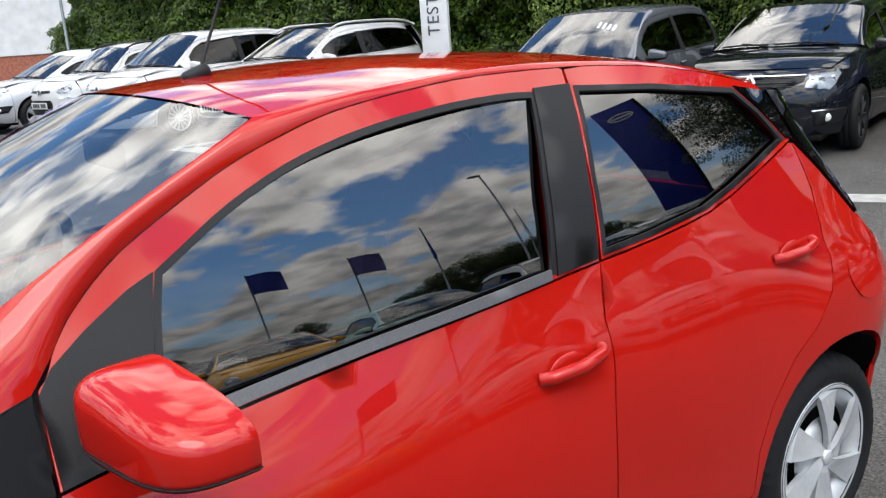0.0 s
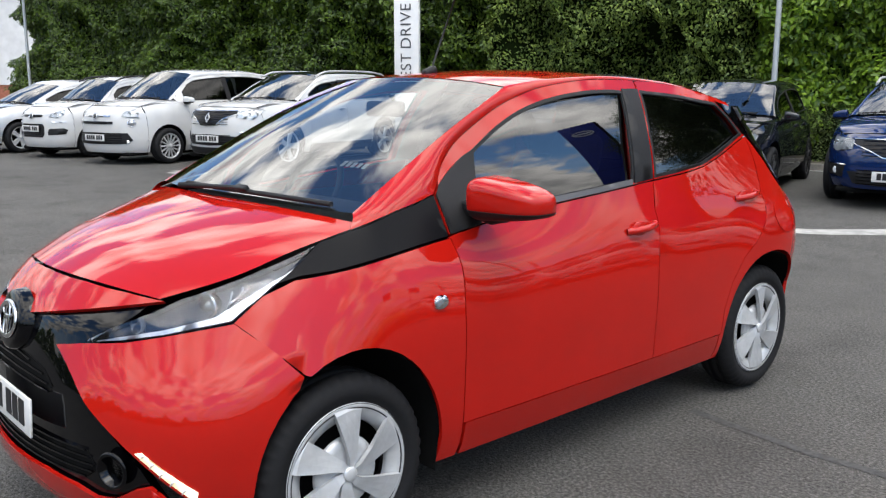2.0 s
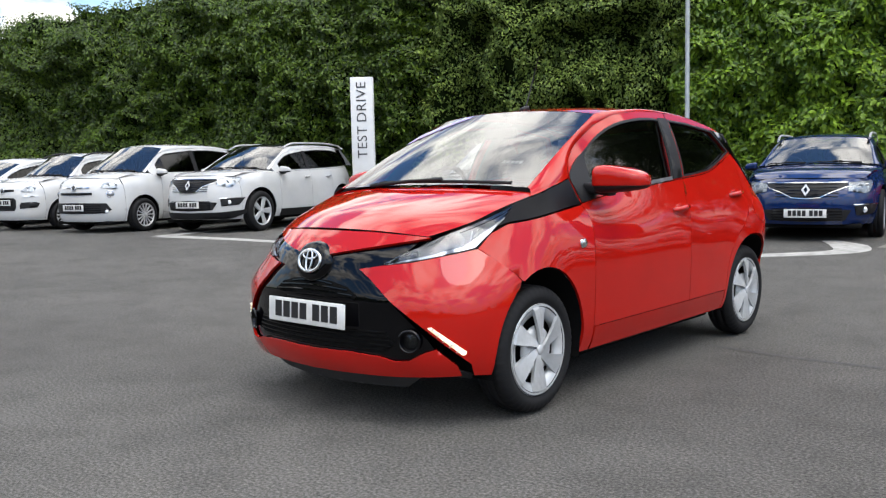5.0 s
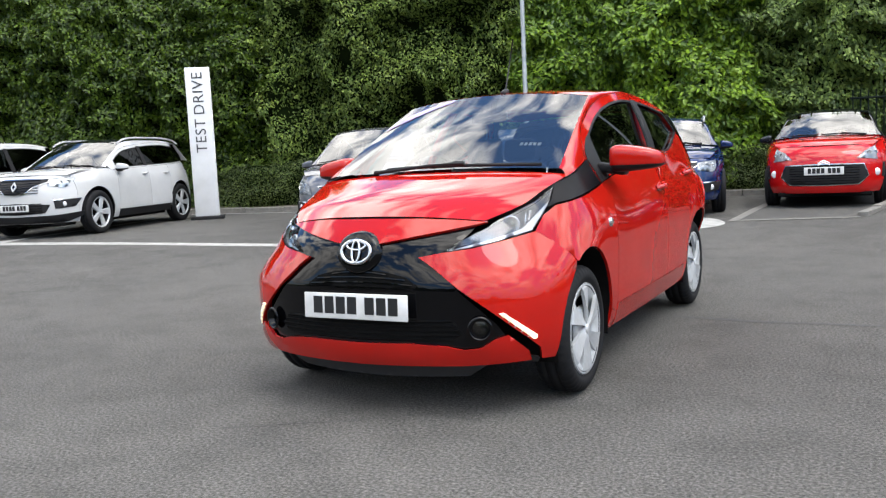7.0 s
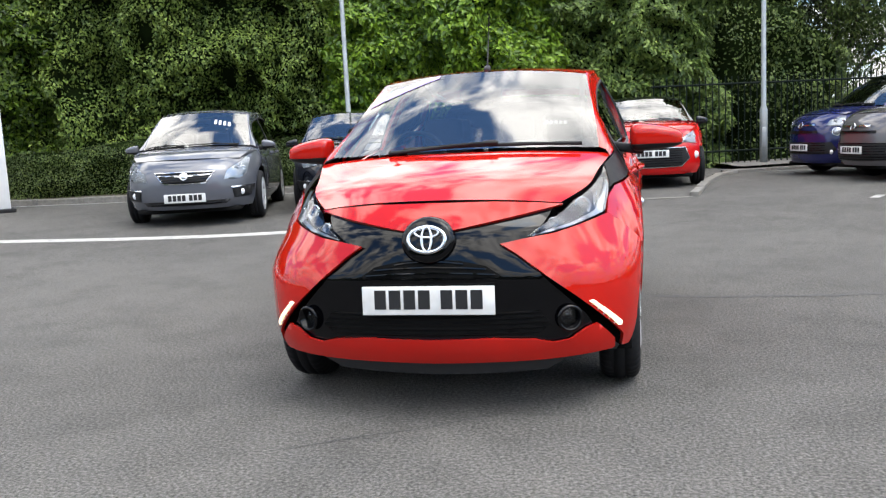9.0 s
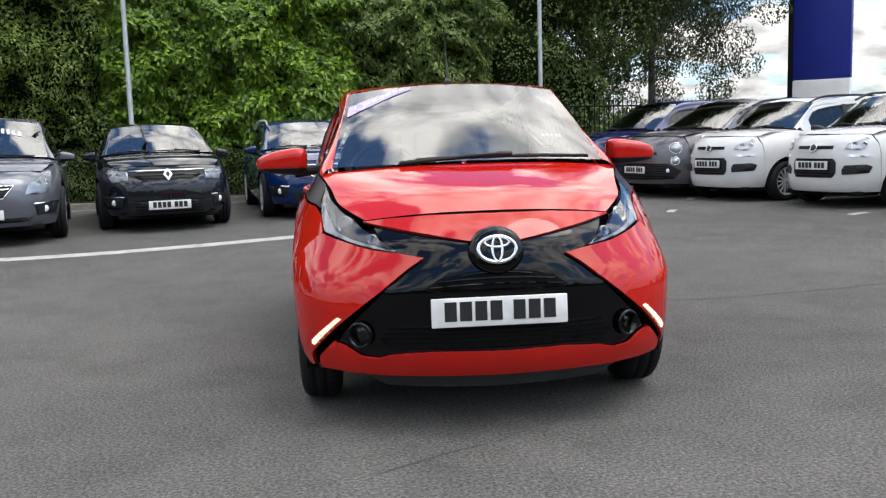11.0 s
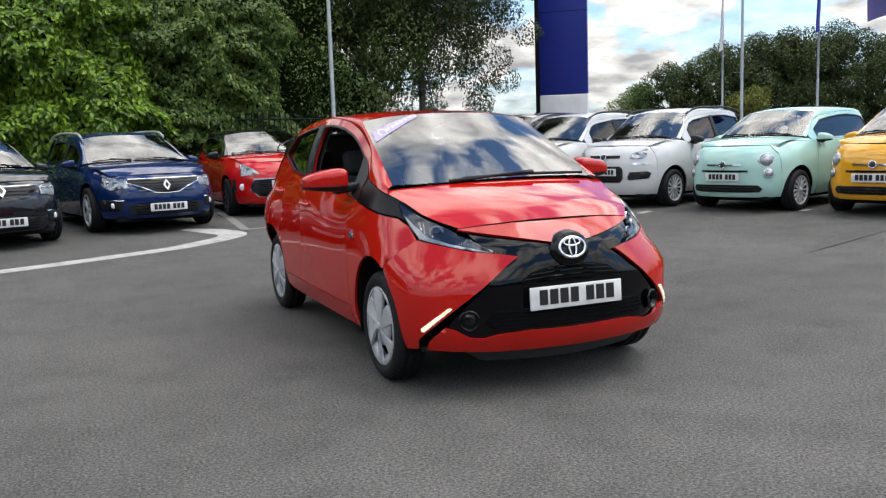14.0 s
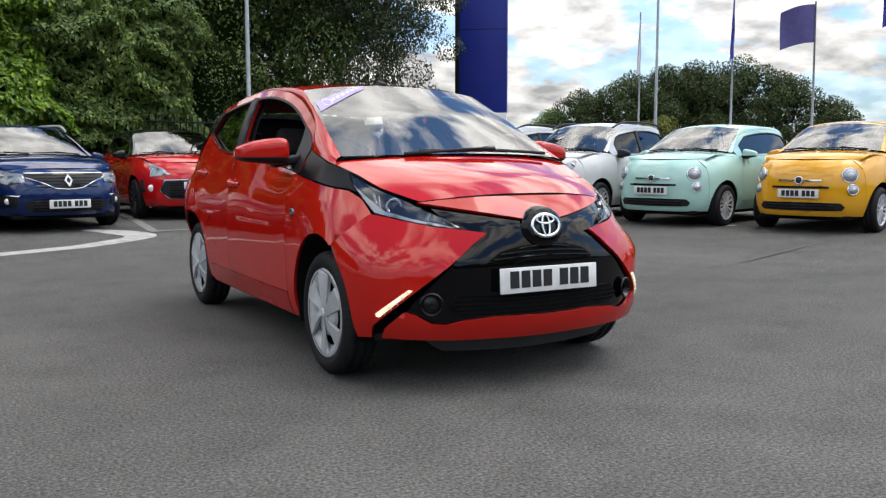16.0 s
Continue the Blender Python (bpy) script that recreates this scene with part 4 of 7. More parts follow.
def wheel(style, r, rim_r, width, parent, m):
    """A road wheel: tyre with tread, rim and cover. The axle is along x, the outer face towards +x."""
    key = (style, round(r, 3), round(rim_r, 3))
    if key not in wheel_cache:
        h = width / 2
        prof = [(-h + 0.02, rim_r - 0.005), (-h, rim_r + 0.02), (-h - 0.004, (r + rim_r) / 2), (-h + 0.004, r - 0.022), (-h + 0.016, r - 0.008), (-h + 0.034, r - 0.001),
                (-0.030, r), (-0.027, r - 0.007), (-0.020, r - 0.007), (-0.017, r), (0.017, r), (0.020, r - 0.007), (0.027, r - 0.007), (0.030, r),
                (h - 0.034, r - 0.001), (h - 0.016, r - 0.008), (h - 0.004, r - 0.022), (h + 0.004, (r + rim_r) / 2), (h + 0.001, rim_r + 0.022), (h - 0.004, rim_r + 0.016), (h - 0.008, rim_r - 0.005)]
        nt = 144 if style == "cover" else 48
        tyre = lathe(prof, nt)
        if style == "cover":
            k_ = len(prof)
            for i in range(0, nt, 3):
                for q in (3, 4, 5, 14, 15, 16):
                    v = tyre[0][i * k_ + q]
                    g = 1 - 0.0055 / r
                    tyre[0][i * k_ + q] = (v[0], v[1] * g, v[2] * g)
        barrel = lathe([(-h + 0.02, rim_r), (h - 0.05, rim_r - 0.012), (h - 0.012, rim_r - 0.004), (h - 0.003, rim_r + 0.004), (h - 0.004, rim_r - 0.012), (h - 0.03, rim_r - 0.018), (h - 0.06, rim_r - 0.03)], 40)
        disc = lathe([(0.0, 0.001), (0.0, 0.13), (-0.02, 0.135), (-0.02, rim_r - 0.01)], 32)
        spokes = []
        if style == "cover":
            R = rim_r - 0.004
            for i in range(6):
                a0 = 2 * math.pi * i / 6 + radians(28)
                pts = []
                # each blade: a sharp proud edge, the other edge sunk, spiralling into the hub
                for rr, w0, w1, hi, lo in ((0.020, -0.95, 0.10, 0.006, 0.000), (0.045, -0.62, 0.10, 0.010, 0.000), (0.090, -0.36, 0.20, 0.012, -0.002), (0.145, -0.27, 0.26, 0.011, -0.003), (R - 0.012, -0.235, 0.275, 0.007, -0.003), (R, -0.235, 0.275, 0.000, -0.008)):
                    pts.append([(h - 0.002 + lo + (hi - lo) * (k / 3), rr * math.cos(a0 + w0 + (w1 - w0) * k / 3), rr * math.sin(a0 + w0 + (w1 - w0) * k / 3)) for k in range(4)])
                V = [v for row in pts for v in row]
                F = [(j * 4 + k, j * 4 + k + 1, (j + 1) * 4 + k + 1, (j + 1) * 4 + k) for j in range(len(pts) - 1) for k in range(3)]
                W = [(v[0] - 0.016, v[1], v[2]) for v in V]
                n_ = len(V)
                rim = [0, 1, 2, 3] + [4 * j + 3 for j in range(1, len(pts))] + [4 * (len(pts) - 1) + k for k in (2, 1, 0)] + [4 * j for j in range(len(pts) - 2, 0, -1)]
                F2 = [(rim[(j + 1) % len(rim)], rim[j], rim[j] + n_, rim[(j + 1) % len(rim)] + n_) for j in range(len(rim))]
                spokes.append((V + W, F + F2))
            # sunken web round the hub, dished outer ring, hub cap
            spokes.append(lathe([(h - 0.012, 0.02), (h - 0.011, 0.078), (h - 0.016, 0.104), (h - 0.03, 0.108)], 36))
            spokes.append(lathe([(h - 0.040, rim_r - 0.052), (h - 0.022, rim_r - 0.049), (h - 0.010, rim_r - 0.024), (h - 0.002, rim_r - 0.004), (h - 0.004, rim_r + 0.004), (h - 0.012, rim_r + 0.007)], 60))
            spokes.append(lathe([(h + 0.010, 0.0005), (h + 0.009, 0.018), (h + 0.006, 0.022), (h - 0.01, 0.024)], 24))
        else:
            n = {"five": 5, "ten": 10, "multi": 14}[style]
            for i in range(n):
                a = 2 * math.pi * i / n
                w0, w1 = {"five": (0.036, 0.055), "ten": (0.016, 0.022), "multi": (0.012, 0.014)}[style]
                V, F = [], []
                for rr, w, x in ((0.03, w0, h - 0.014), (rim_r * 0.55, (w0 + w1) / 2, h - 0.010), (rim_r - 0.006, w1, h - 0.008)):
                    for dx, ww in ((-0.02, w), (0.0, w * 0.75)):
                        V += [(x + dx, rr, -ww), (x + dx, rr, ww)]
                for j in range(2):
                    b = j * 4
                    F += [(b + 2, b + 3, b + 7, b + 6), (b, b + 2, b + 6, b + 4), (b + 3, b + 1, b + 5, b + 7)]
                spokes.append((moved(V, Matrix.Rotation(a, 4, "X")), F))
            spokes.append(lathe([(h - 0.006, 0.0005), (h - 0.006, 0.035), (h - 0.03, 0.05)], 20))
            spokes.append(lathe([(h - 0.02, rim_r - 0.02), (h - 0.004, rim_r - 0.012), (h - 0.002, rim_r + 0.003)], 40))
        faces_ = [(q, "blade") for q in spokes[:-3]] + [(spokes[-3], "cover_web"), (spokes[-2], "cover_ring"), (spokes[-1], "centre_cap")] if style == "cover" else [(q, "spoke") for q in spokes[:-2]] + [(spokes[-2], "centre_cap"), (spokes[-1], "rim_ring")]
        wheel_cache[key] = [(tyre, "tyre"), (barrel, "rim"), (disc, "brake_disc")] + faces_
        made = []
        for (V, F), nm in wheel_cache[key]:
            me = bpy.data.meshes.new(nm)
            me.from_pydata(V, [], F)
            me.polygons.foreach_set("use_smooth", [nm not in ("blade", "spoke")] * len(me.polygons))
            bm = bmesh.new()
            bm.from_mesh(me)
            bmesh.ops.recalc_face_normals(bm, faces=bm.faces)
            bm.to_mesh(me)
            bm.free()
            me.materials.append({"tyre": rubber, "rim": alloy_dark, "brake_disc": underside}.get(nm, hub_silver if style != "ten" else alloy_dark))
            made.append((nm, me))
        wheel_cache[key] = made
    w = None
    for nm, me in wheel_cache[key]:
        if w is None:
            w = new("wheel", me)
            w.parent, w.matrix_basis = parent, m
        else:
            o = new(nm, me)
            o.parent = w
    return w


def number_plate(parent, place, turn=0, tilt=0.0, width=0.52):
    """A plate with plain bars in place of its characters."""
    base = pose(*place, tilt, 0, turn)
    p = part("number_plate", box_bm(width, 0.008, 0.111, base, 0.003), plate_white, parent, "white number plate with dark bars")
    x = -width / 2 + 0.050
    for i in range(7):
        w = 0.046
        part("plate_bar", box_bm(w, 0.003, 0.074, base @ pose(x + w / 2, -0.005, 0.004), 0.001), ink, p, smooth=False)
        x += w + 0.012 + (0.030 if i == 3 else 0)
    return p


def mirror_pair(sp, parent, mat, place, size=(0.19, 0.14, 0.135)):
    """Door mirrors: a rounded shell on a dark foot, with the glass set into its rear."""
    def form(c):
        c.x = math.copysign(abs(c.x * 2) ** (0.62 if c.x > 0 else 0.34), c.x) / 2
        c.y = math.copysign(abs(c.y * 2) ** 0.6, c.y) / 2
        c.z = math.copysign(abs(c.z * 2) ** 0.5, c.z) / 2
        if c.y > 0.12:
            c.y = 0.12 + (c.y - 0.12) * 0.1
        c.z = (c.z + 0.3) * (1.0 - 0.38 * (c.x + 0.5) ** 1.6) - 0.3 if c.z > -0.3 else c.z
        c.y += 0.25 * (c.x + 0.5)

    for s in (1, -1):
        m = pose(s * (place[0] + size[0] / 2), place[1], place[2], 0, 0, 0) @ Matrix.Diagonal((s * size[0], size[1], size[2], 1))
        shells = []
        for lower in (False, True):
            bm = bmesh.new()
            bmesh.ops.create_uvsphere(bm, u_segments=44, v_segments=28, radius=0.5)
            for v in bm.verts:
                form(v.co)
                if not lower and v.co.z < -0.27:
                    v.co.z = -0.27 + (v.co.z + 0.27) * 0.1
                if lower:
                    if v.co.z > -0.27:
                        v.co.z = -0.27 + (v.co.z + 0.27) * 0.02
                    else:
                        v.co.z = -0.275 + (v.co.z + 0.27) * (1.25 - 0.7 * (v.co.x + 0.5))
                    v.co.x, v.co.y = v.co.x * 1.0 + 0.008, v.co.y * 1.0
            bmesh.ops.transform(bm, matrix=m, verts=bm.verts)
            if s < 0:
                bmesh.ops.reverse_faces(bm, faces=bm.faces)
            shells.append(bm)
        top = part("door_mirror", shells[0], mat, parent)
        part("mirror_base", shells[1], trim_black, top)
        foot = box_bm(0.15, 0.09, 0.045, pose(s * (place[0] - 0.005), place[1] + 0.03, place[2] - size[2] * 0.39, 0, s * 10), 0.012)
        part("mirror_foot", foot, trim_black, top)
        part("mirror_glass", box_bm(size[0] * 0.72, 0.004, size[2] * 0.52, pose(s * (place[0] + size[0] * 0.45), place[1] + size[1] * 0.26, place[2] - 0.008), 0.001), chrome, top)


def handle_pair(sp, parent, mat, ys, zs, X, length=0.17):
    for y, z in zip(ys, zs):
        for s in (1, -1):
            x = X(y, z)
            cup = bmesh.new()
            bmesh.ops.create_uvsphere(cup, u_segments=16, v_segments=10, radius=0.5)
            bmesh.ops.transform(cup, matrix=pose(s * (x - 0.001), y - 0.01, z - 0.004) @ Matrix.Diagonal((0.012, 0.11, 0.075, 1)), verts=cup.verts)
            h = tube([(s * (x - 0.002), y - length / 2, z), (s * (x + 0.016), y - length / 2 + 0.02, z + 0.003), (s * (x + 0.030), y, z + 0.010),
                      (s * (x + 0.018), y + length / 2 - 0.02, z + 0.015), (s * (x - 0.002), y + length / 2, z + 0.016)], 0.0135, 10)
            ob = mesh_part("door_handle", h[0], h[1], mat, parent)
            part("handle_recess", cup, mat, ob)


def seats(parent, ys, w, z=0.30, rows=((0.0, 2), (0.78, 3))):
    for dy, n in rows:
        for i in range(n):
            x = (i - (n - 1) / 2) * (0.72 if n == 2 else 0.44) * w / 0.8
            seat = part("seat", box_bm(0.46, 0.48, 0.16, pose(x, ys + dy, z + 0.1, 6), 0.05, 3), seat_cloth, parent, "dark cloth car seat")
            part("backrest", box_bm(0.46 if n == 2 else 0.42, 0.13, 0.60, pose(x, ys + dy + 0.27, z + 0.42, -16), 0.05, 3), seat_cloth, seat)
            part("headrest", box_bm(0.24, 0.09, 0.17, pose(x, ys + dy + 0.37, z + 0.80, -12), 0.04, 3), seat_cloth, seat)


def top_loft(C, E):
    """The bonnet, windscreen or roof between a middle line C and an edge line E (lists of points), as P(s, t)."""
    n = len(C) - 1

    def P(s, t):
        k = min(max(t, 0), 1) * n
        i = min(int(k), n - 1)
        f = k - i
        c = [a + (b - a) * f for a, b in zip(C[i], C[i + 1])]
        e = [a + (b - a) * f for a, b in zip(E[i], E[i + 1])]
        r = abs(s)
        return (s * e[0], c[1] + (e[1] - c[1]) * r ** 2, c[2] + (e[2] - c[2]) * r ** 2.3)
    return P


def build_car(name, sp, label, category="car", group=""):
    """A car from its numbers: panels with real gaps, glass, wheels, lamps, mirrors and a plain cabin."""
    S = surface(sp)
    X, skin, flank, ux, uy = S["X"], S["skin"], S["flank"], S["ux"], S["uy"]
    car = tagged(new(name), label, category, group)
    body, wb, st = sp["paint"], sp["wb"], sp.get("step", 0.06)
    zb, zs, ra, rt = sp["zbot"], sp["sill"], sp["arch"], sp["tyre"]
    belt = curve(sp["beltline"])
    yb = sp["bumper_y"]
    etop = curve(sp["fender_top"])
    doors = sp["doors"]
    trim_arch = sp.get("arch_trim")

    # flanks below the belt
    fa = sp.get("front_arch") or arch(0, rt, ra, ra * 1.03, zb)
    top = [(y, etop(y)) for y in np.linspace(yb, doors[0], 9)]
    poly = [(doors[0], zb)] + (fa + [(yb, zb)] if not sp.get("wing_foot") else [p for p in fa if p[0] > sp["wing_foot"][0] + 0.004] + [sp["wing_foot"]]) + top
    add_patch("front_wing", poly, flank, body, car, both=True, step=st)
    for a, b in zip(doors[:-1], doors[1:]):
        kick = sp.get("door_kick", 0.0)
        poly = [(y, zs) for y in np.linspace(a, b, 4)] + ([(b, 0.66), (b + kick * 0.12, 0.76), (b + kick * 0.45, 0.88)] if kick else []) + [(y, belt(y)) for y in np.linspace(b + kick, a, 9)]
        add_patch("door", poly, flank, body, car, both=True, step=st)
    add_patch("sill", [(doors[0] + 0.01, zb), (sp.get("sill_end", doors[-1]), zb), (sp.get("sill_end", doors[-1]), zs), (doors[0] + 0.01, zs)], flank, sp.get("sill_paint", body), car, both=True, step=st)
    yq, ye = doors[-1], sp["quarter_end"]
    qa = arch(wb, rt, ra, ra * 1.03, zb)
    low = [(yq, zb)] + qa[::-1] + [(ye, zb)]
    rear_line = sp["rear_line"]
    poly = low + [(y, z) for y, z in rear_line] + [(y, belt(y)) for y in np.linspace(rear_line[-1][0], yq, 8)]
    if sp.get("rear_door"):
        add_patch("door", sp["rear_door"], flank, body, car, both=True, step=st)
        poly = sp["quarter"]
    add_patch("rear_quarter", poly, flank, body, car, both=True, step=st)
    u0, u1 = uy(ye, 0.6), S["end"]
    rear_top = sp["rear_top"]
    poly = [(u0, zb), (2 * u1 - u0, zb), (2 * u1 - u0, rear_top), (u0, rear_top)]

    def rear(u, z):
        if u <= u1:
            return skin(u, z)
        x, y, zz = skin(2 * u1 - u, z)
        return (-x, y, zz)
    add_patch("tailgate", poly, rear, body, car, step=st * 1.5)

    # upper frame with the window openings, and the panes
    G = sp.get("frame")
    wins = sp["windows"]
    cuts = sp.get("frame_cuts", [])
    if not cuts:
        add_patch("window_frame", G, flank, sp.get("frame_paint", body), car, both=True, step=st, holes=wins)
    else:
        for g, hs in cuts:
            add_patch("window_frame", g, flank, sp.get("frame_paint", body), car, both=True, step=st, holes=hs, flange=0.024)
    if sp.get("lining"):
        inside = lambda y, z: (X(y, z) - 0.06, y, z)
        for g, hs in cuts:
            add_patch("inner_lining", g, inside, cabin_plastic, car, both=True, step=st * 1.5, holes=hs, flange=0)
    for w in wins:
        P = np.array([flank(y, z) for y, z in list(w) + [tuple(np.mean(np.array(w), axis=0))] * 3])
        P = P[P[:, 0] > 0]
        bow = sp.get("pane_bow", 0.25)
        M = lambda y, z: np.array([np.ones_like(y), y, z, y * z, y * y])
        K = np.linalg.lstsq(M(P[:, 1], P[:, 2]).T, P[:, 0] + bow * P[:, 2] ** 2, rcond=None)[0]
        K[4] *= 0.45
        K[:4] = np.linalg.lstsq(M(P[:, 1], P[:, 2])[:4].T, P[:, 0] + bow * P[:, 2] ** 2 - K[4] * P[:, 1] ** 2, rcond=None)[0]

        def pane(y, z):
            return (float(K @ M(np.float64(y), np.float64(z))) - bow * z * z, y, z)
        a, b = add_patch("side_window", w, pane, sp.get("side_glass", dark_glass), car, both=True, step=st * 1.6, flange=0, gap=-0.008, lift=-0.015)
        if sp.get("pane_tilt"):
            z0, k0, k1, turn = sp["pane_tilt"]
            for s, pn in ((1, a), (-1, b)):
                pn.data.normals_split_custom_set_from_vertices([tuple(Vector((s, turn * (v.co.y - 0.6), k0 + k1 * (v.co.z - z0))).normalized()) for v in pn.data.vertices])
        if sp.get("open_window") and w is wins[0]:
            bpy.data.objects.remove(b)
            b = car
        ri = inset_poly(list(w), sp.get("seal", 0.010))
        for s, pn in ((1, a), (-1, b)):
            add_patch("window_seal", inset_poly(list(w), -0.004), flank, trim_black, pn, step=st, holes=[ri], lift=0.001, flange=0.008, gap=0.0, mirror=s < 0)
    for g in sp.get("pillars", []):
        add_patch("pillar_trim", g, flank, sp.get("pillar_paint", trim_black), car, both=True, step=st, lift=0.004, flange=0.006, gap=0.0)

    # bonnet, windscreen, roof, rear window
    def line3(pts, n):
        return [tuple(p) for p in spline(pts, n)]
    s9 = np.linspace(-1, 1, 25)
    for nm, key, mat in (("bonnet", "bonnet", body), ("windscreen", "screen", glass), ("roof", "roof", sp.get("roof_paint", body)), ("rear_window", "rear_glass", sp.get("rear_pane", dark_glass))):
        C, E = line3(sp[key][0], 6), line3(sp[key][1], 6)
        P = top_loft(C, E)
        sheet(P, s9, np.linspace(0, 1, max(10, len(C))), mat, nm, car)
    # the rounded rail between windscreen, roof and side frames
    for s in (1, -1):
        E = line3(sp["screen"][1], 6)[:-1] + line3(sp["roof"][1], 6)
        D = sp["rail"]
        Dp = [np.array(flank(y, z)) for y, z in [tuple(p) for p in spline(D, 8)]]
        n = 40
        el, dl = resample_line(E, n), resample_line(Dp, n)
        bow = sp.get("rail_bow", 0.55)

        def rail(k, t):
            i = min(int(round(t * (n - 1))), n - 1)
            e, d = el[i], dl[i]
            m = np.array([d[0] * bow + e[0] * (1 - bow) + 0.012, (e[1] + d[1]) / 2, e[2] * bow + d[2] * (1 - bow) + 0.012])
            p = (1 - k) ** 2 * e + 2 * k * (1 - k) * m + k * k * d
            return (s * p[0], p[1], p[2])
        sheet(rail, np.linspace(0, 1, 9), np.linspace(0, 1, n), sp.get("rail_paint", body), "roof_rail", car, flip=s < 0)
    # the tops of the front wings, up to the bonnet's edge
    if sp.get("wing_tops", True):
        el = resample_line(line3(sp["bonnet"][1], 6), 20)
        dl = [np.array(flank(y, etop(y))) for y in np.linspace(yb, doors[0] - 0.02, 20)]
        for s in (1, -1):
            def wing(k, t):
                i = min(int(round(t * 19)), 19)
                e, d = el[i] - np.array([0.004, 0, 0.004]), dl[i]
                m = np.array([d[0] * 0.6 + e[0] * 0.4, (e[1] + d[1]) / 2, e[2] * 0.75 + d[2] * 0.25 + 0.006])
                p = (1 - k) ** 2 * e + 2 * k * (1 - k) * m + k * k * d
                return (s * p[0], p[1], p[2])
            sheet(wing, np.linspace(0, 1, 7), np.linspace(0, 1, 20), body, "wing_top", car, flip=s < 0)
    if sp.get("roof_bars"):
        R = line3(sp["roof"][1], 6)
        for s in (1, -1):
            pts = [(s * (p[0] + 0.02), p[1], p[2] + 0.045) for p in R[2:-2]]
            pts = [(pts[0][0], pts[0][1] - 0.16, pts[0][2] - 0.055)] + pts + [(pts[-1][0], pts[-1][1] + 0.16, pts[-1][2] - 0.06)]
            V, F = tube(pts, 0.017, 8)
            mesh_part("roof_bar", V, F, sp.get("bar_paint", chrome), car, "roof bar along the roof's edge")
    # front
    sp["front"](sp, S, car)
    # wheels and dark wells
    for yc in (0, wb):
        for s in (1, -1):
            x = sp["track"] / 2
            wheel(sp["wheel"], rt, sp["rim"], sp.get("tyre_w", 0.17), car, pose(s * x, yc, rt, 0, 0, 0 if s > 0 else 180))
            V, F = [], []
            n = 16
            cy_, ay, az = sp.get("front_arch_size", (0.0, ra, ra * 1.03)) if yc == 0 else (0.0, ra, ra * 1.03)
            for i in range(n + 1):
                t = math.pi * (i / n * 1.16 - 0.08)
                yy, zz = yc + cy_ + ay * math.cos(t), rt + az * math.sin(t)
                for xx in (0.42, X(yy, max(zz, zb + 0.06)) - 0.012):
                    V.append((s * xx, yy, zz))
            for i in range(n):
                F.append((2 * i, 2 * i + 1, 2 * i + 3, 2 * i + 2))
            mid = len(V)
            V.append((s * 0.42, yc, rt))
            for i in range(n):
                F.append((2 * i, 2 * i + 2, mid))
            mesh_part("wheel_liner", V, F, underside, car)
        ax = tube([(-sp["track"] / 2, yc, rt), (sp["track"] / 2, yc, rt)], 0.04, 8)
        mesh_part("axle", ax[0], ax[1], underside, car)
    # floor, engine block, cabin
    w = sp["w"]
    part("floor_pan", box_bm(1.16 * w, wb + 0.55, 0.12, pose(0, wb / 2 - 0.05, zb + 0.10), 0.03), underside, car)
    # flat near-black boxes added low down to deepen the shade under the car
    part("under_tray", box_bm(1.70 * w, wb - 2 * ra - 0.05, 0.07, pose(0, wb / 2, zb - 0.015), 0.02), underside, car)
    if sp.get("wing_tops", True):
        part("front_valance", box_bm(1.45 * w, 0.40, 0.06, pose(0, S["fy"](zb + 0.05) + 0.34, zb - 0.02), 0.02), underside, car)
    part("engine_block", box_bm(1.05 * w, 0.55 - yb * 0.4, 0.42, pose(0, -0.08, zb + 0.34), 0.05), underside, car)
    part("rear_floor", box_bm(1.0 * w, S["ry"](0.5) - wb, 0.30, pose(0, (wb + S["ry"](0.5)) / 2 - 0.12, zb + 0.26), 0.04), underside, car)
    for s in (1, -1):
        sheet(lambda a, b: (s * (X(a, b) - 0.045), a, b), np.linspace(doors[0] + 0.05, wb - ra - 0.03, 12), np.linspace(zb + 0.04, sp["belt"] - 0.03, 8), cabin_plastic, "door_lining", car)
    yd, zd = sp["dash"]
    part("dashboard", box_bm(1.60 * w, 0.42, 0.26, pose(0, yd, zd - 0.13), 0.07, 3), cabin_plastic, car)
    V, F = ring_tube(0.18, 0.014)
    mesh_part("steering_wheel", moved(V, pose(-0.36 * w / 0.8, yd + 0.30, zd - 0.02, 62)), F, cabin_plastic, car)
    seats(car, sp["seat_y"], w, zb + 0.10)
    mirror_pair(sp, car, sp.get("mirror_paint", body), sp["mirror"], sp.get("mirror_size", (0.19, 0.14, 0.135)))
    handle_pair(sp, car, sp.get("handle_paint", body), sp["handles"], sp.get("handle_zs") or [sp["handle_z"]] * len(sp["handles"]), X)
    part("interior_mirror", box_bm(0.22, 0.03, 0.06, pose(0, sp["screen"][0][-1][1] - 0.03, sp["screen"][0][-1][2] - 0.12), 0.012), cabin_plastic, car)
    P = top_loft(line3(sp["screen"][0], 6), line3(sp["screen"][1], 6))
    up = lambda q, t, h: tuple(np.array(P(q, t)) + np.array([0, -0.45 * h, 0.9 * h]))
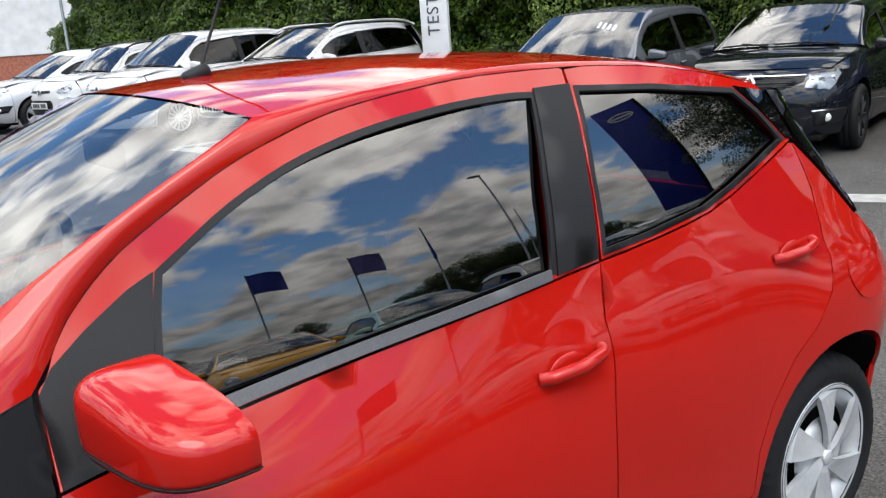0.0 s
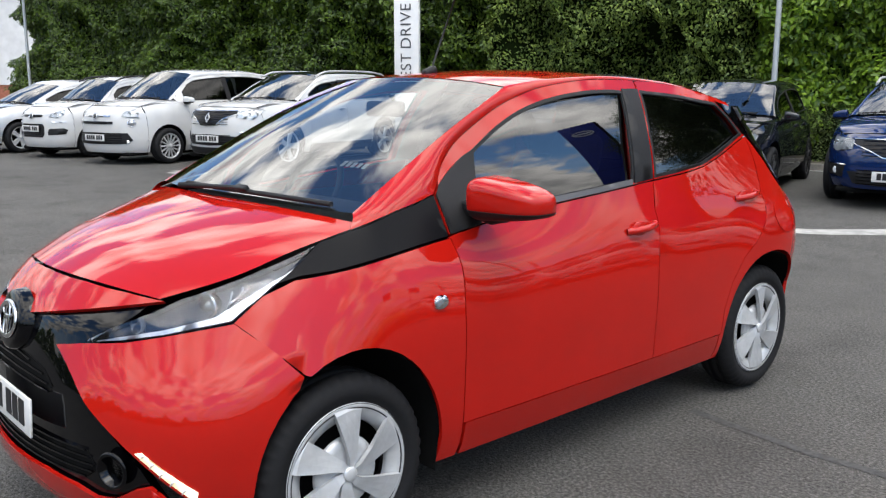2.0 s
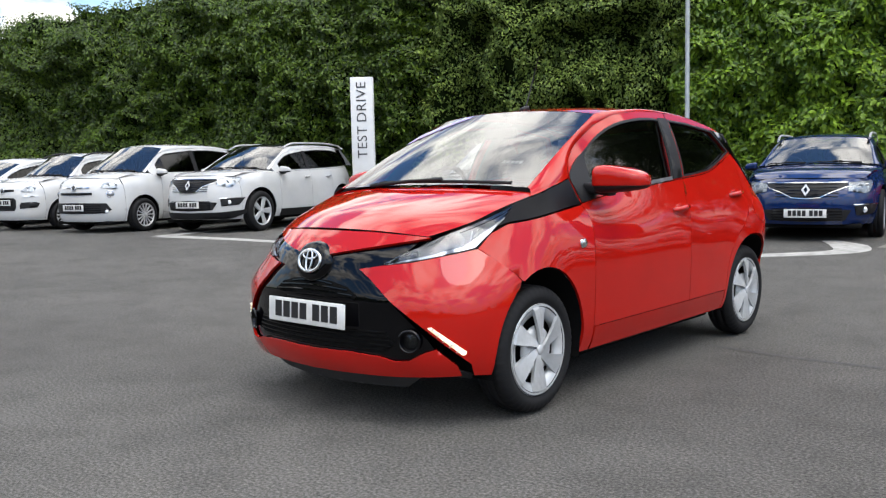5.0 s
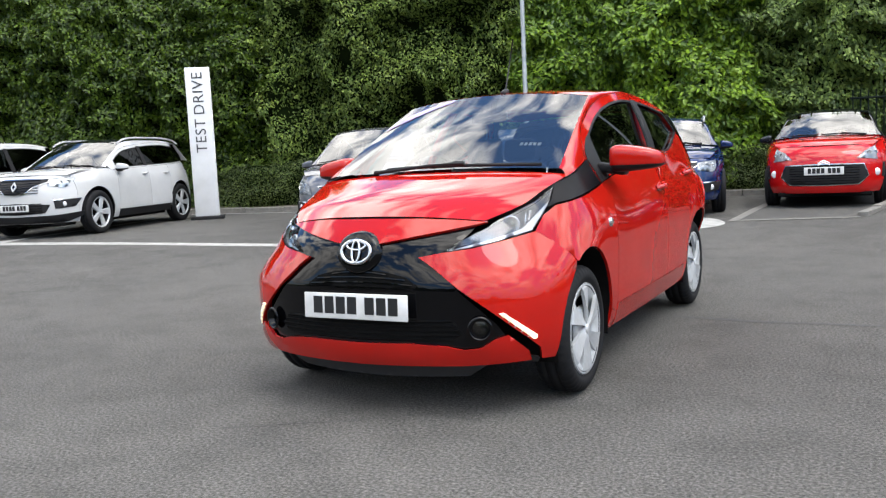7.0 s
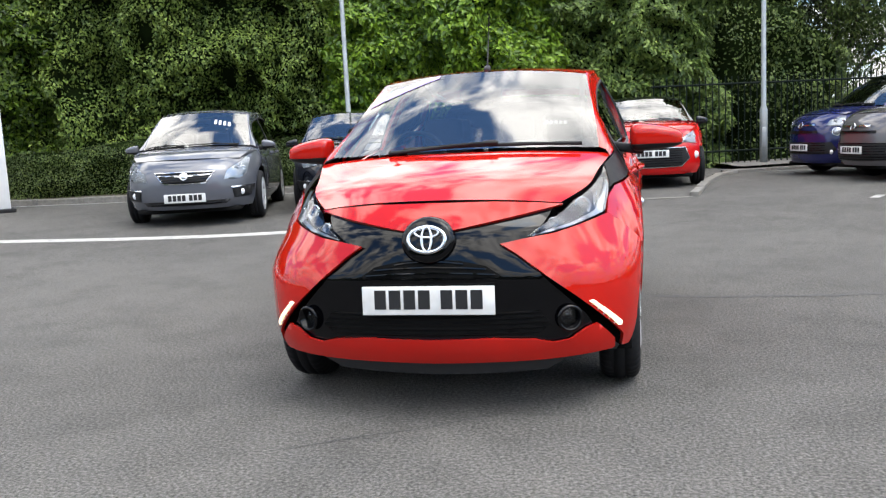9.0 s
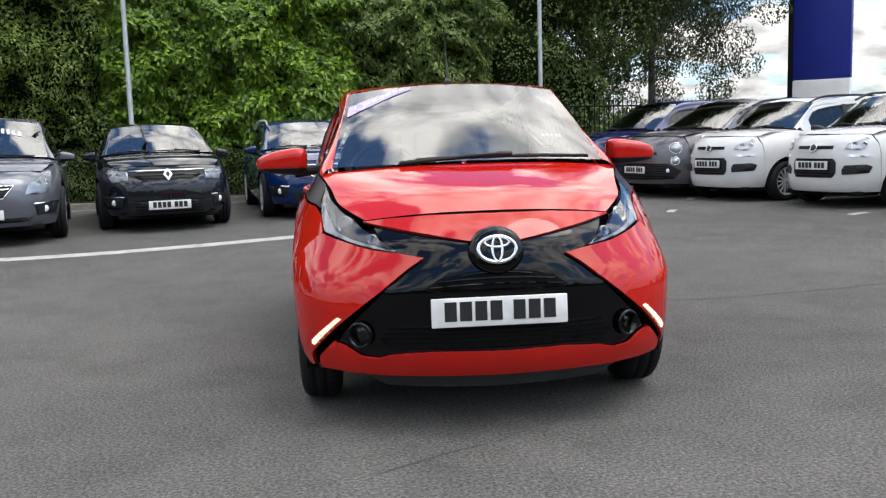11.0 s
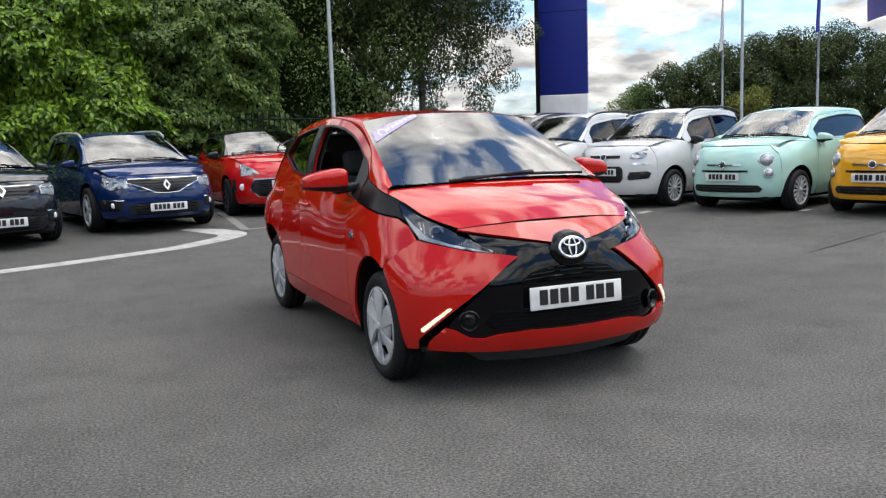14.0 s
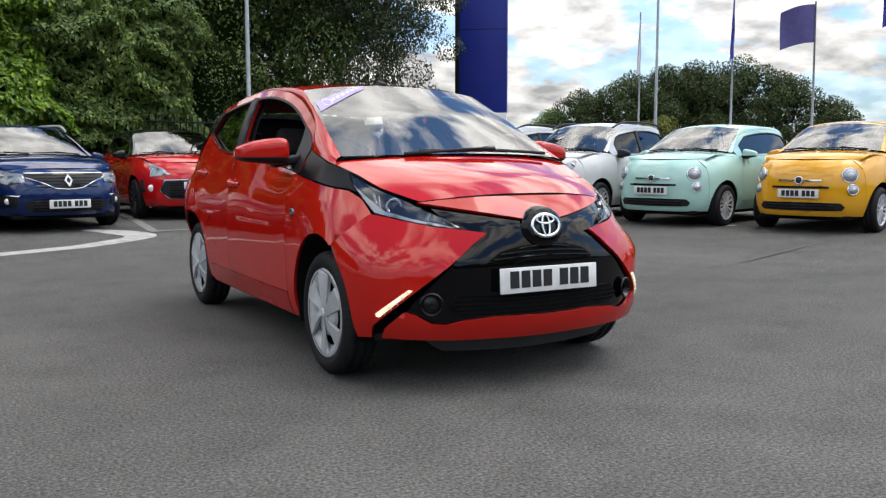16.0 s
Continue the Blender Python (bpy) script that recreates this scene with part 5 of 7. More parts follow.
    for q0, q1, root in sp.get("wipers", ((-0.12, 0.80, 0.78), (-0.93, -0.18, -0.20))):
        V, F = tube([up(q, 0.022 + 0.016 * math.sin((q - q0) / (q1 - q0) * math.pi), 0.014) for q in np.linspace(q0, q1, 9)], 0.009, 6)
        blade = mesh_part("wiper", V, F, trim_black, car)
        V, F = tube([up(root, 0.0, 0.006), up((q0 + q1 + root) / 3, 0.012, 0.026), up((q0 + q1) / 2, 0.045, 0.024)], 0.011, 6, 0.007)
        mesh_part("wiper_arm", V, F, trim_black, blade)
        c = up((q0 + q1) / 2, 0.040, 0.024)
        part("wiper_joint", box_bm(0.07, 0.022, 0.018, pose(*c, 35, 0, 0), 0.004), trim_black, blade)
    for q0 in sp.get("price", []):
        if isinstance(q0, str):
            me = lettering("price_lettering", q0, 0.2, sign_white, Matrix.Identity(4), car).data
            for v in me.vertices:
                v.co = up(0.52 + v.co.x * 1.05, 0.70 + v.co.y * 0.72, 0.004)
            continue
        for k in range(4):
            sheet(lambda a, b: up(q0 + 0.095 * k + 0.055 * a, 0.60 + 0.12 * b - 0.02 * k, 0.004), np.linspace(0, 1, 2), np.linspace(0, 1, 2), flag_grey, "price_bar", car)
    if sp.get("aerial"):
        y, z, ln = sp["aerial"]
        a = tube([(0, y, z - 0.01), (0, y + 0.42 * ln, z + 0.90 * ln)], 0.0045, 6, 0.003)
        b = mesh_part("aerial", a[0], a[1], trim_black, car)
        part("aerial_base", box_bm(0.035, 0.07, 0.035, pose(0, y, z + 0.004, 20), 0.012), trim_black, b)
    for s in (1, -1):
        lamp = sp.get("tail_lamp")
        if lamp:
            add_patch("tail_trim", lamp, flank, gloss_black, car, both=False, step=st, lift=0.006, mirror=s < 0)
    return car, S


# ---------------------------------------------------------------- the red hatchback
def flat_poly(name, pts, place, mat, parent, depth=0.006, label=""):
    """A thin plate from an outline in x, z that faces -y."""
    n = len(pts)
    V = [(x, -depth, z) for x, z in pts] + [(x, 0, z) for x, z in pts]
    F = [tuple(range(n))] + [tuple(range(2 * n - 1, n - 1, -1))] + [(i, n + i, n + (i + 1) % n, (i + 1) % n) for i in range(n)]
    if area2(list(pts)) < 0:
        F = [f[::-1] for f in F]
    return mesh_part(name, moved(V, place), F, mat, parent, label, smooth=False)


def red_front(sp, S, car):
    skin, ux, uy, flank, X = S["skin"], S["ux"], S["uy"], S["flank"], S["X"]
    A = lambda x, z: (ux(x, z), z)
    B = lambda y, z: (uy(y, z), z)
    # gloss black centre, one piece behind the painted panels
    half = [(0, 0.24), (0.45, 0.245), (0.62, 0.25), (0.66, 0.28), (0.60, 0.40), (0.46, 0.54), (0.40, 0.62), (0.40, 0.70), (0.46, 0.79), (0.48, 0.835), (0, 0.84)]
    grille = add_patch("front_grille", [A(x, z) for x, z in sym(half)], skin, gloss_black, car, "gloss black grille panel shaped like an X", step=0.020, lift=-0.018, flange=0.03)
    # painted nose under the bonnet seam
    add_patch("nose_panel", [A(x, z) for x, z in sym([(0, 0.848), (0.24, 0.845), (0.40, 0.833), (0.505, 0.817), (0.40, 0.797), (0.25, 0.772), (0.10, 0.745), (0, 0.735)])], skin, red_paint, car, step=0.02, lift=-0.003)
    # painted wings of the bumper
    af = [p for p in arch(0.02, 0.29, 0.322, 0.372, 0.225, 26) if p[0] < -0.156]
    wing = [A(0.275, 0.688), A(0.369, 0.704), A(0.48, 0.716), A(0.56, 0.735), B(-0.279, 0.766), B(-0.237, 0.7225), B(-0.193, 0.6725), B(-0.151, 0.6235)] + [B(y, z) for y, z in af] + \
           [A(0.715, 0.235), A(0.725, 0.29), A(0.66, 0.375), A(0.60, 0.435), A(0.52, 0.503), A(0.43, 0.575), A(0.34, 0.645)]
    a, b = add_patch("bumper_wing", wing, skin, red_paint, car, both=True, step=0.03)
    # lower lip
    lip = [(0, 0.328), (0.25, 0.332), (0.40, 0.322), (0.47, 0.305), (0.53, 0.310), (0.590, 0.347), (0.632, 0.362), (0.692, 0.288), (0.690, 0.240), (0.45, 0.231), (0, 0.226)]
    add_patch("bumper_lip", [A(x, z) for x, z in sym(lip)], skin, red_paint, car, step=0.022, lift=0.004)
    add_patch("splitter", [A(x, z) for x, z in sym([(0, 0.236), (0.50, 0.238), (0.53, 0.200), (0.44, 0.142), (0, 0.135)])], skin, splitter_grey, car, "dark grey plastic splitter", step=0.03, lift=-0.032)
    for s in (1, -1):
        poly = [A(0.615, 0.245), A(0.66, 0.275), A(0.715, 0.235), A(0.70, 0.21)]
        add_patch("corner_trim", poly, skin, trim_black, car, step=0.05, lift=-0.008, mirror=s < 0)
    # near-black patches painted as the shade inside the openings, with thin slats
    for half, k in (([(0, 0.552), (0.268, 0.560), (0.285, 0.572), (0.225, 0.612), (0.12, 0.634), (0, 0.640)], 4), ([(0, 0.334), (0.42, 0.338), (0.470, 0.372), (0.430, 0.424), (0, 0.430)], 5)):
        add_patch("grille_opening", [A(x, z) for x, z in sym(half)], skin, underside, grille, step=0.04, lift=-0.016, flange=0.002)
        z0, z1 = half[0][1], half[-1][1]
        for i in range(k):
            z = z0 + (z1 - z0) * (i + 0.5) / k
            right = [(x0 + (x1 - x0) * (z - za) / (zc - za)) for (x0, za), (x1, zc) in zip(half[1:], half[2:]) if min(za, zc) <= z <= max(za, zc) and za != zc]
            w0 = min(right) - 0.006
            bow = 0.012 if k == 4 else 0.0
            add_patch("grille_slat", [A(x, q) for x, q in sym([(0, z), (w0 * 0.6, z - bow * 0.4), (w0, z - bow), (w0, z - bow + 0.005), (w0 * 0.6, z - bow * 0.4 + 0.005), (0, z + 0.005)])], skin, gloss_black, grille, step=0.06, lift=-0.010, flange=0.010, gap=0.0)
    for s in (1, -1):
        # fog lamps
        x, z = 0.528, 0.390
        y = skin(ux(x, z), z)[1]
        turn = pose(s * x, y + 0.010, z, 0, 0, s * 24) @ Matrix.Scale(0.84, 4)
        V, F = lathe([(-0.012, 0.062), (-0.020, 0.056), (-0.016, 0.048), (0.03, 0.044), (0.045, 0.02), (0.046, 0.0005)], 32, "y")
        fog = mesh_part("fog_lamp", moved(V, turn), F, gloss_black, car, "round fog lamp in a gloss black bezel")
        V, F = lathe([(0.004, 0.0005), (0.006, 0.02), (0.012, 0.040)], 28, "y")
        mesh_part("fog_lens", moved(V, turn), F, lamp_lens, fog)
        V, F = lathe([(0.030, 0.0005), (0.026, 0.018), (0.018, 0.022), (0.028, 0.026)], 20, "y")
        mesh_part("fog_reflector", moved(V, turn), F, reflector, fog)
        # daytime lamps: a lit strip in the painted wing
        drl = [A(0.602, 0.450), A(0.617, 0.454), A(0.720, 0.349), A(0.718, 0.335), A(0.709, 0.333)]
        d = add_patch("daytime_lamp", drl, skin, drl_lit, car, "lit white daytime running lamp strip", step=0.03, lift=0.005, flange=0.012, gap=0.0, mirror=s < 0)
        for i in range(5):
            t = (i + 0.5) / 5
            xx, zz = 0.612 + t * 0.098, 0.453 - t * 0.112
            p = skin(ux(xx, zz), zz)
            part("lamp_divider", box_bm(0.004, 0.008, 0.022, pose(s * p[0], p[1] - 0.004, p[2], 0, s * 45), 0.001), sign_white, d)
        # headlamps: bowl, projector, bright edge, clear cover
        lamp = [A(0.372, 0.706), A(0.47, 0.717), A(0.555, 0.736), B(-0.288, 0.770), B(-0.24, 0.801), B(-0.162, 0.851), B(-0.06, 0.912), B(0.0, 0.946),
                B(-0.10, 0.911), B(-0.19, 0.882), B(-0.28, 0.851), B(-0.365, 0.822), A(0.50, 0.788), A(0.435, 0.750)]
        bowl = add_patch("headlamp", lamp, skin, lens_dark, car, "swept-back headlamp with a dark bowl", step=0.03, lift=-0.028, flange=0.0, mirror=s < 0)
        edge = [A(0.395, 0.711), A(0.47, 0.720), A(0.555, 0.739), B(-0.285, 0.774), B(-0.24, 0.804), B(-0.162, 0.853), B(-0.08, 0.900),
                B(-0.17, 0.860), B(-0.245, 0.822), B(-0.315, 0.786), A(0.550, 0.754), A(0.46, 0.731)]
        add_patch("chrome_edge", edge, skin, reflector, bowl, "bright chrome strip", step=0.03, lift=-0.012, flange=0.01, mirror=s < 0)
        for y, z, hh in ((-0.268, 0.815, 0.050), (-0.240, 0.828, 0.044)):
            p = skin(uy(y, z), z)
            part("lamp_fin", box_bm(0.006, 0.010, hh, pose(s * (p[0] - 0.018), p[1] + 0.008, p[2], -14, s * 12, s * 40), 0.002), chrome, bowl, "bright upright fin")
        p = skin(uy(-0.235, 0.828), 0.828)
        part("lamp_fin", box_bm(0.006, 0.085, 0.007, pose(s * (p[0] - 0.017), p[1], p[2], 24, 0, s * 10), 0.002), chrome, bowl, "bright fin along the lamp")
        qy = skin(ux(0.475, 0.748), 0.748)[1]
        V, F = lathe([(0.02, 0.0005), (0.010, 0.014), (-0.002, 0.026), (0.0, 0.030), (0.02, 0.032)], 24, "y")
        mesh_part("turn_reflector", moved(V, pose(s * 0.470, qy + 0.028, 0.748, -10, 0, s * 24) @ Matrix.Scale(0.7, 4)), F, lamp_silver, bowl)
        px, pz = 0.585, 0.797
        py = skin(ux(px, pz), pz)[1]
        V, F = lathe([(0.02, 0.0005), (0.012, 0.018), (0.0, 0.034), (-0.010, 0.041), (-0.012, 0.048), (0.0, 0.052), (0.03, 0.053)], 28, "y")
        V = moved(V, pose(s * (px - 0.012), py + 0.035, pz, -12, 0, s * 28) @ Matrix.Scale(0.72, 4))
        mesh_part("projector", V, F, chrome, bowl, "chrome projector lens")
        V, F = lathe([(-0.004, 0.0005), (0.002, 0.022), (0.012, 0.030)], 24, "y")
        mesh_part("projector_lens", moved(V, pose(s * (px - 0.012), py + 0.030, pz, -12, 0, s * 28) @ Matrix.Scale(0.72, 4)), F, dark_glass, bowl)
        add_patch("lamp_cover", lamp, skin, lamp_shield, bowl, "clear lamp cover", step=0.03, lift=0.0, flange=0.02, mirror=s < 0)
        # black trim from the lamp up to the mirror
        trim = [(0.004, 0.950), (-0.055, 0.914), (-0.155, 0.855), (-0.09, 0.870), (0.0, 0.878), (0.15, 0.900), (0.30, 0.917), (0.428, 0.930), (0.432, 1.054), (0.35, 1.033), (0.231, 1.010), (0.10, 0.975)]
        add_patch("cowl_trim", trim, flank, cowl_grey, car, "satin dark grey trim panel", step=0.03, mirror=s < 0)
        add_patch("waist_seal", [(y, _b(y) + 0.004) for y in np.linspace(0.655, 1.36, 8)] + [(y, _b(y) + 0.024) for y in np.linspace(1.36, 0.655, 8)], flank, waist_rubber, car, step=0.05, lift=0.006, flange=0.008, gap=0.0, mirror=s < 0)
        # gloss black panel behind the rear side window
        add_patch("rear_pillar_trim", [(2.110, 1.325), (2.224, 1.302), (2.268, 1.175), (2.238, 1.186), (2.175, 1.262)], flank, gloss_black, car, step=0.04, lift=0.004, flange=0.006, gap=0.0, mirror=s < 0)
        # side repeater
        rx = X(0.33, 0.748)
        V, F = lathe([(-0.006, 0.033), (0.004, 0.030), (0.008, 0.018), (0.009, 0.0005)], 24)
        rep = mesh_part("side_repeater", [(s * (rx + 0.002 + v[0]), 0.33 + v[1], 0.748 + v[2] * 0.72) for v in V], F, lamp_lens, car, "oval clear side repeater")
        V, F = lathe([(-0.006, 0.027), (0.0035, 0.024), (0.0045, 0.014), (0.003, 0.0005)], 20)
        mesh_part("repeater_bulb", [(s * (rx + 0.002 + v[0]), 0.33 + v[1], 0.748 + v[2] * 0.72) for v in V], F, lamp_silver, rep)
    flap = [(2.432 + 0.082 * math.cos(t) - 0.022 * math.sin(t), 0.812 + 0.075 * math.sin(t)) for t in np.linspace(0, 2 * math.pi, 28, endpoint=False)]
    add_patch("fuel_flap", flap, flank, red_paint, car, "oval fuel filler flap", step=0.03, lift=0.0025, flange=0.004, gap=0.0)
    # round badge: plain oval rings
    place = pose(0, S["fy"](0.71) - 0.006, 0.712, -14)
    V, F = lathe([(-0.004, 0.0005), (-0.006, 0.075), (0.0, 0.088), (0.03, 0.098)], 40, "y")
    badge = mesh_part("badge", moved([(v[0] * 1.12, v[1], v[2] * 0.98) for v in V], place), F, gloss_black, car, "oval chrome badge on a gloss black boss")
    oval_ring("badge_ring", 0.072, 0.049, 0.0085, place @ pose(0, -0.010, 0), chrome, badge)
    oval_ring("badge_oval", 0.046, 0.018, 0.006, place @ pose(0, -0.011, 0.026), chrome, badge)
    oval_ring("badge_oval", 0.019, 0.047, 0.006, place @ pose(0, -0.012, 0), chrome, badge)
    number_plate(car, (0, S["fy"](0.48) - 0.014, 0.484), 0, -3)


RED_FORM = {
    "nose": [(0.12, -0.57), (0.2, -0.625), (0.26, -0.668), (0.30, -0.682), (0.45, -0.678), (0.55, -0.675), (0.64, -0.662), (0.71, -0.643), (0.76, -0.62), (0.80, -0.582),
             (0.844, -0.53), (0.9, -0.425), (0.952, -0.267), (1.0, -0.1), (1.06, 0.05), (1.5, 0.5)],
    "tail": [(0.14, 2.65), (0.3, 2.77), (0.6, 2.82), (0.8, 2.80), (0.95, 2.705), (1.1, 2.54), (1.2, 2.44), (1.33, 2.34), (1.5, 2.2)],
    "section": [(0.14, 0.70), (0.2, 0.765), (0.26, 0.797), (0.34, 0.815), (0.5, 0.824), (0.62, 0.828), (0.75, 0.822), (0.82, 0.815), (0.87, 0.803), (0.92, 0.777), (1.0, 0.757),
                (1.04, 0.749)] + [(z, 0.749 - 0.22 * (z - 1.04) - 0.617 * (z - 1.04) ** 2) for z in (1.08, 1.12, 1.16, 1.2, 1.24, 1.28, 1.32, 1.36, 1.40, 1.45)],
    "round": [(0.2, 3.4), (0.55, 3.4), (0.62, 2.6), (0.71, 1.8), (1.0, 1.7), (1.5, 1.7)],
    "rear_round": [(0.2, 5.0), (0.8, 4.8), (1.0, 4.4), (1.2, 3.4), (1.5, 2.4)],
    "rear_square": [(0.2, 3.2), (0.8, 3.0), (1.0, 2.9), (1.5, 2.6)],
    "corner": [(0.1, -0.05), (0.55, -0.05), (0.72, 0.05), (0.85, 0.2), (1.5, 0.2)],
    "square": [(0.2, 2.0), (0.55, 2.0), (0.71, 2.2), (1.0, 2.4), (1.5, 2.4)],
    "y1": -0.05, "y2": 2.26, "taper": 0.022, "mid": 1.3, "narrow": 0.105, "belt": 0.95, "hip": 0.030,
}
_form = surface(dict(RED_FORM))
BONNET_EDGE = [(_form["X"](y, z) - 0.002, y, z) for y, z in ((-0.405, 0.820), (-0.235, 0.874), (-0.06, 0.932), (0.140, 0.990))]
red_spec = {
    **RED_FORM,
    "paint": red_paint, "w": 0.82, "wb": 2.34, "zbot": 0.215, "sill": 0.335, "arch": 0.352, "tyre": 0.29, "rim": 0.205, "tyre_w": 0.165, "wheel": "cover", "track": 1.415, "step": 0.045,
    "wing_tops": False, "lining": True, "seal": 0.008, "pane_bow": 0.35, "open_window": True, "pane_tilt": (1.0, 0.19, 0.55, 0.04), "rear_pane": glass, "front_arch_size": (0.02, 0.322, 0.372), "front_arch": arch(0.02, 0.29, 0.322, 0.372, 0.215, 26),
    "beltline": [(0.42, 0.930), (0.64, 0.957), (1.0, 0.993), (1.37, 1.021), (1.5, 1.030), (1.66, 1.040), (1.864, 1.061), (1.985, 1.090), (2.12, 1.132), (2.25, 1.172), (2.275, 1.180)],
    "fender_top": [(-0.285, 0.766), (-0.24, 0.797), (-0.162, 0.846), (-0.09, 0.866), (0.0, 0.874), (0.15, 0.896), (0.30, 0.913), (0.43, 0.926)],
    "bumper_y": -0.285, "doors": [0.43, 1.455], "door_kick": 0.045,
    "quarter_end": 2.66, "rear_line": [(2.66, 0.55), (2.66, 0.78), (2.60, 0.875), (2.52, 0.935), (2.275, 1.163)], "rear_top": 0.93,
    "rail": [(0.10, 0.978), (0.231, 1.013), (0.35, 1.036), (0.440, 1.060), (0.478, 1.108), (0.520, 1.152), (0.60, 1.213), (0.70, 1.267), (0.80, 1.316), (0.90, 1.353), (1.04, 1.390), (1.285, 1.416), (1.57, 1.416), (1.80, 1.402), (2.0, 1.372), (2.2, 1.325)],
    "windows": [[(0.585, 0.968), (1.0, 1.006), (1.372, 1.036), (1.410, 1.20)] + [tuple(p) for p in spline([(1.466, 1.370), (1.40, 1.374), (1.26, 1.371), (1.126, 1.358), (1.008, 1.337), (0.895, 1.304), (0.784, 1.255), (0.70, 1.206), (0.650, 1.176)], 3)] + [(0.630, 1.12), (0.612, 1.06)],
                [(1.515, 1.044), (1.66, 1.053), (1.864, 1.074), (1.985, 1.106), (2.10, 1.142), (2.228, 1.184), (2.168, 1.260), (2.105, 1.318), (1.827, 1.354), (1.588, 1.372), (1.540, 1.20)]],
    "pillars": [[(1.376, 1.029), (1.494, 1.038), (1.524, 1.20), (1.574, 1.380), (1.470, 1.380), (1.413, 1.20)],
                [(0.436, 0.934), (0.580, 0.952), (0.607, 1.06), (0.626, 1.12), (0.644, 1.178), (0.60, 1.160), (0.52, 1.116), (0.464, 1.080), (0.440, 1.052)]],
    "bonnet": [[(0, -0.526, 0.853), (0, -0.36, 0.925), (0, -0.16, 0.980), (0, 0.035, 1.022)], BONNET_EDGE],
    "screen": [[(0, 0.03, 1.028), (0, 0.40, 1.240), (0, 0.80, 1.424)], [(0.632, 0.142, 1.018), (0.592, 0.5, 1.212), (0.546, 0.865, 1.386)]],
    "roof": [[(0, 0.806, 1.428), (0, 1.0, 1.445), (0, 1.35, 1.460), (0, 1.8, 1.442), (0, 2.15, 1.392), (0, 2.36, 1.345)],
             [(0.546, 0.870, 1.389), (0.55, 1.1, 1.418), (0.545, 1.5, 1.428), (0.53, 1.9, 1.400), (0.50, 2.15, 1.358), (0.47, 2.33, 1.32)]],
    "rear_glass": [[(0, 2.38, 1.335), (0, 2.52, 1.15), (0, 2.62, 0.98)], [(0.47, 2.35, 1.31), (0.60, 2.44, 1.15), (0.66, 2.50, 0.97)]],
    "dash": (0.36, 0.98), "seat_y": 1.12, "wipers": [(-0.40, 0.88, -0.52)], "mirror": (0.766, 0.54, 1.050), "mirror_size": (0.255, 0.19, 0.138),
    "handles": [1.355, 2.165], "handle_zs": [0.858, 0.912], "aerial": (1.0, 1.445, 0.36), "front": red_front, "side_glass": dark_glass,
    "tail_lamp": [(2.278, 1.163), (2.40, 1.048), (2.515, 0.945), (2.560, 0.945), (2.545, 0.985), (2.46, 1.09), (2.37, 1.20), (2.285, 1.305), (2.228, 1.306)],
}
_g = [tuple(p) for p in spline(red_spec["rail"], 4)]
_b = curve(red_spec["beltline"])
_front = [p for p in _g if p[0] >= 0.439 and p[0] <= 1.571]
_rear = [p for p in _g if p[0] > 1.60]
red_spec["frame_cuts"] = [
    ([(y, _b(y) + 0.001) for y in np.linspace(0.43, 1.498, 9)] + [(1.528, 1.20), (1.578, 1.412)] + _front[::-1], [red_spec["windows"][0]]),
    ([(y, _b(y) + 0.001) for y in np.linspace(1.502, 2.27, 9)] + [(2.228, 1.300)] + _rear[::-1] + [(1.582, 1.412), (1.532, 1.20)], [red_spec["windows"][1]])]
red_spec["wing_foot"] = (-0.150, 0.622)
_ra = [p for p in arch(2.34, 0.29, 0.352, 0.372, 0.215, 24)][::-1]
_edge = [(1.965, 0.335), (1.975, 0.45), (2.02, 0.56), (2.10, 0.655), (2.20, 0.72), (2.268, 0.80), (2.295, 0.88), (2.308, 0.96), (2.298, 1.05), (2.262, 1.170)]
red_spec["rear_door"] = [(y, 0.335) for y in np.linspace(1.455, 1.965, 5)] + _edge[1:] + [(y, _b(y)) for y in np.linspace(2.25, 1.50, 9)] + [(1.475, 0.88), (1.460, 0.76), (1.455, 0.66)]
red_spec["quarter"] = [(1.95, 0.215)] + _ra + [(2.66, 0.215)] + red_spec["rear_line"] + [(2.268, 1.170)] + _edge[::-1] + [(1.955, 0.335)]
red_spec["doors"] = [0.43, 1.455]
red_spec["sill_end"] = 1.95

red_car, red_surface = build_car("red_hatchback", red_spec, "bright red small hatchback with a black X-shaped grille", "car")
red_car.matrix_basis = pose(0, 0, 0.005)


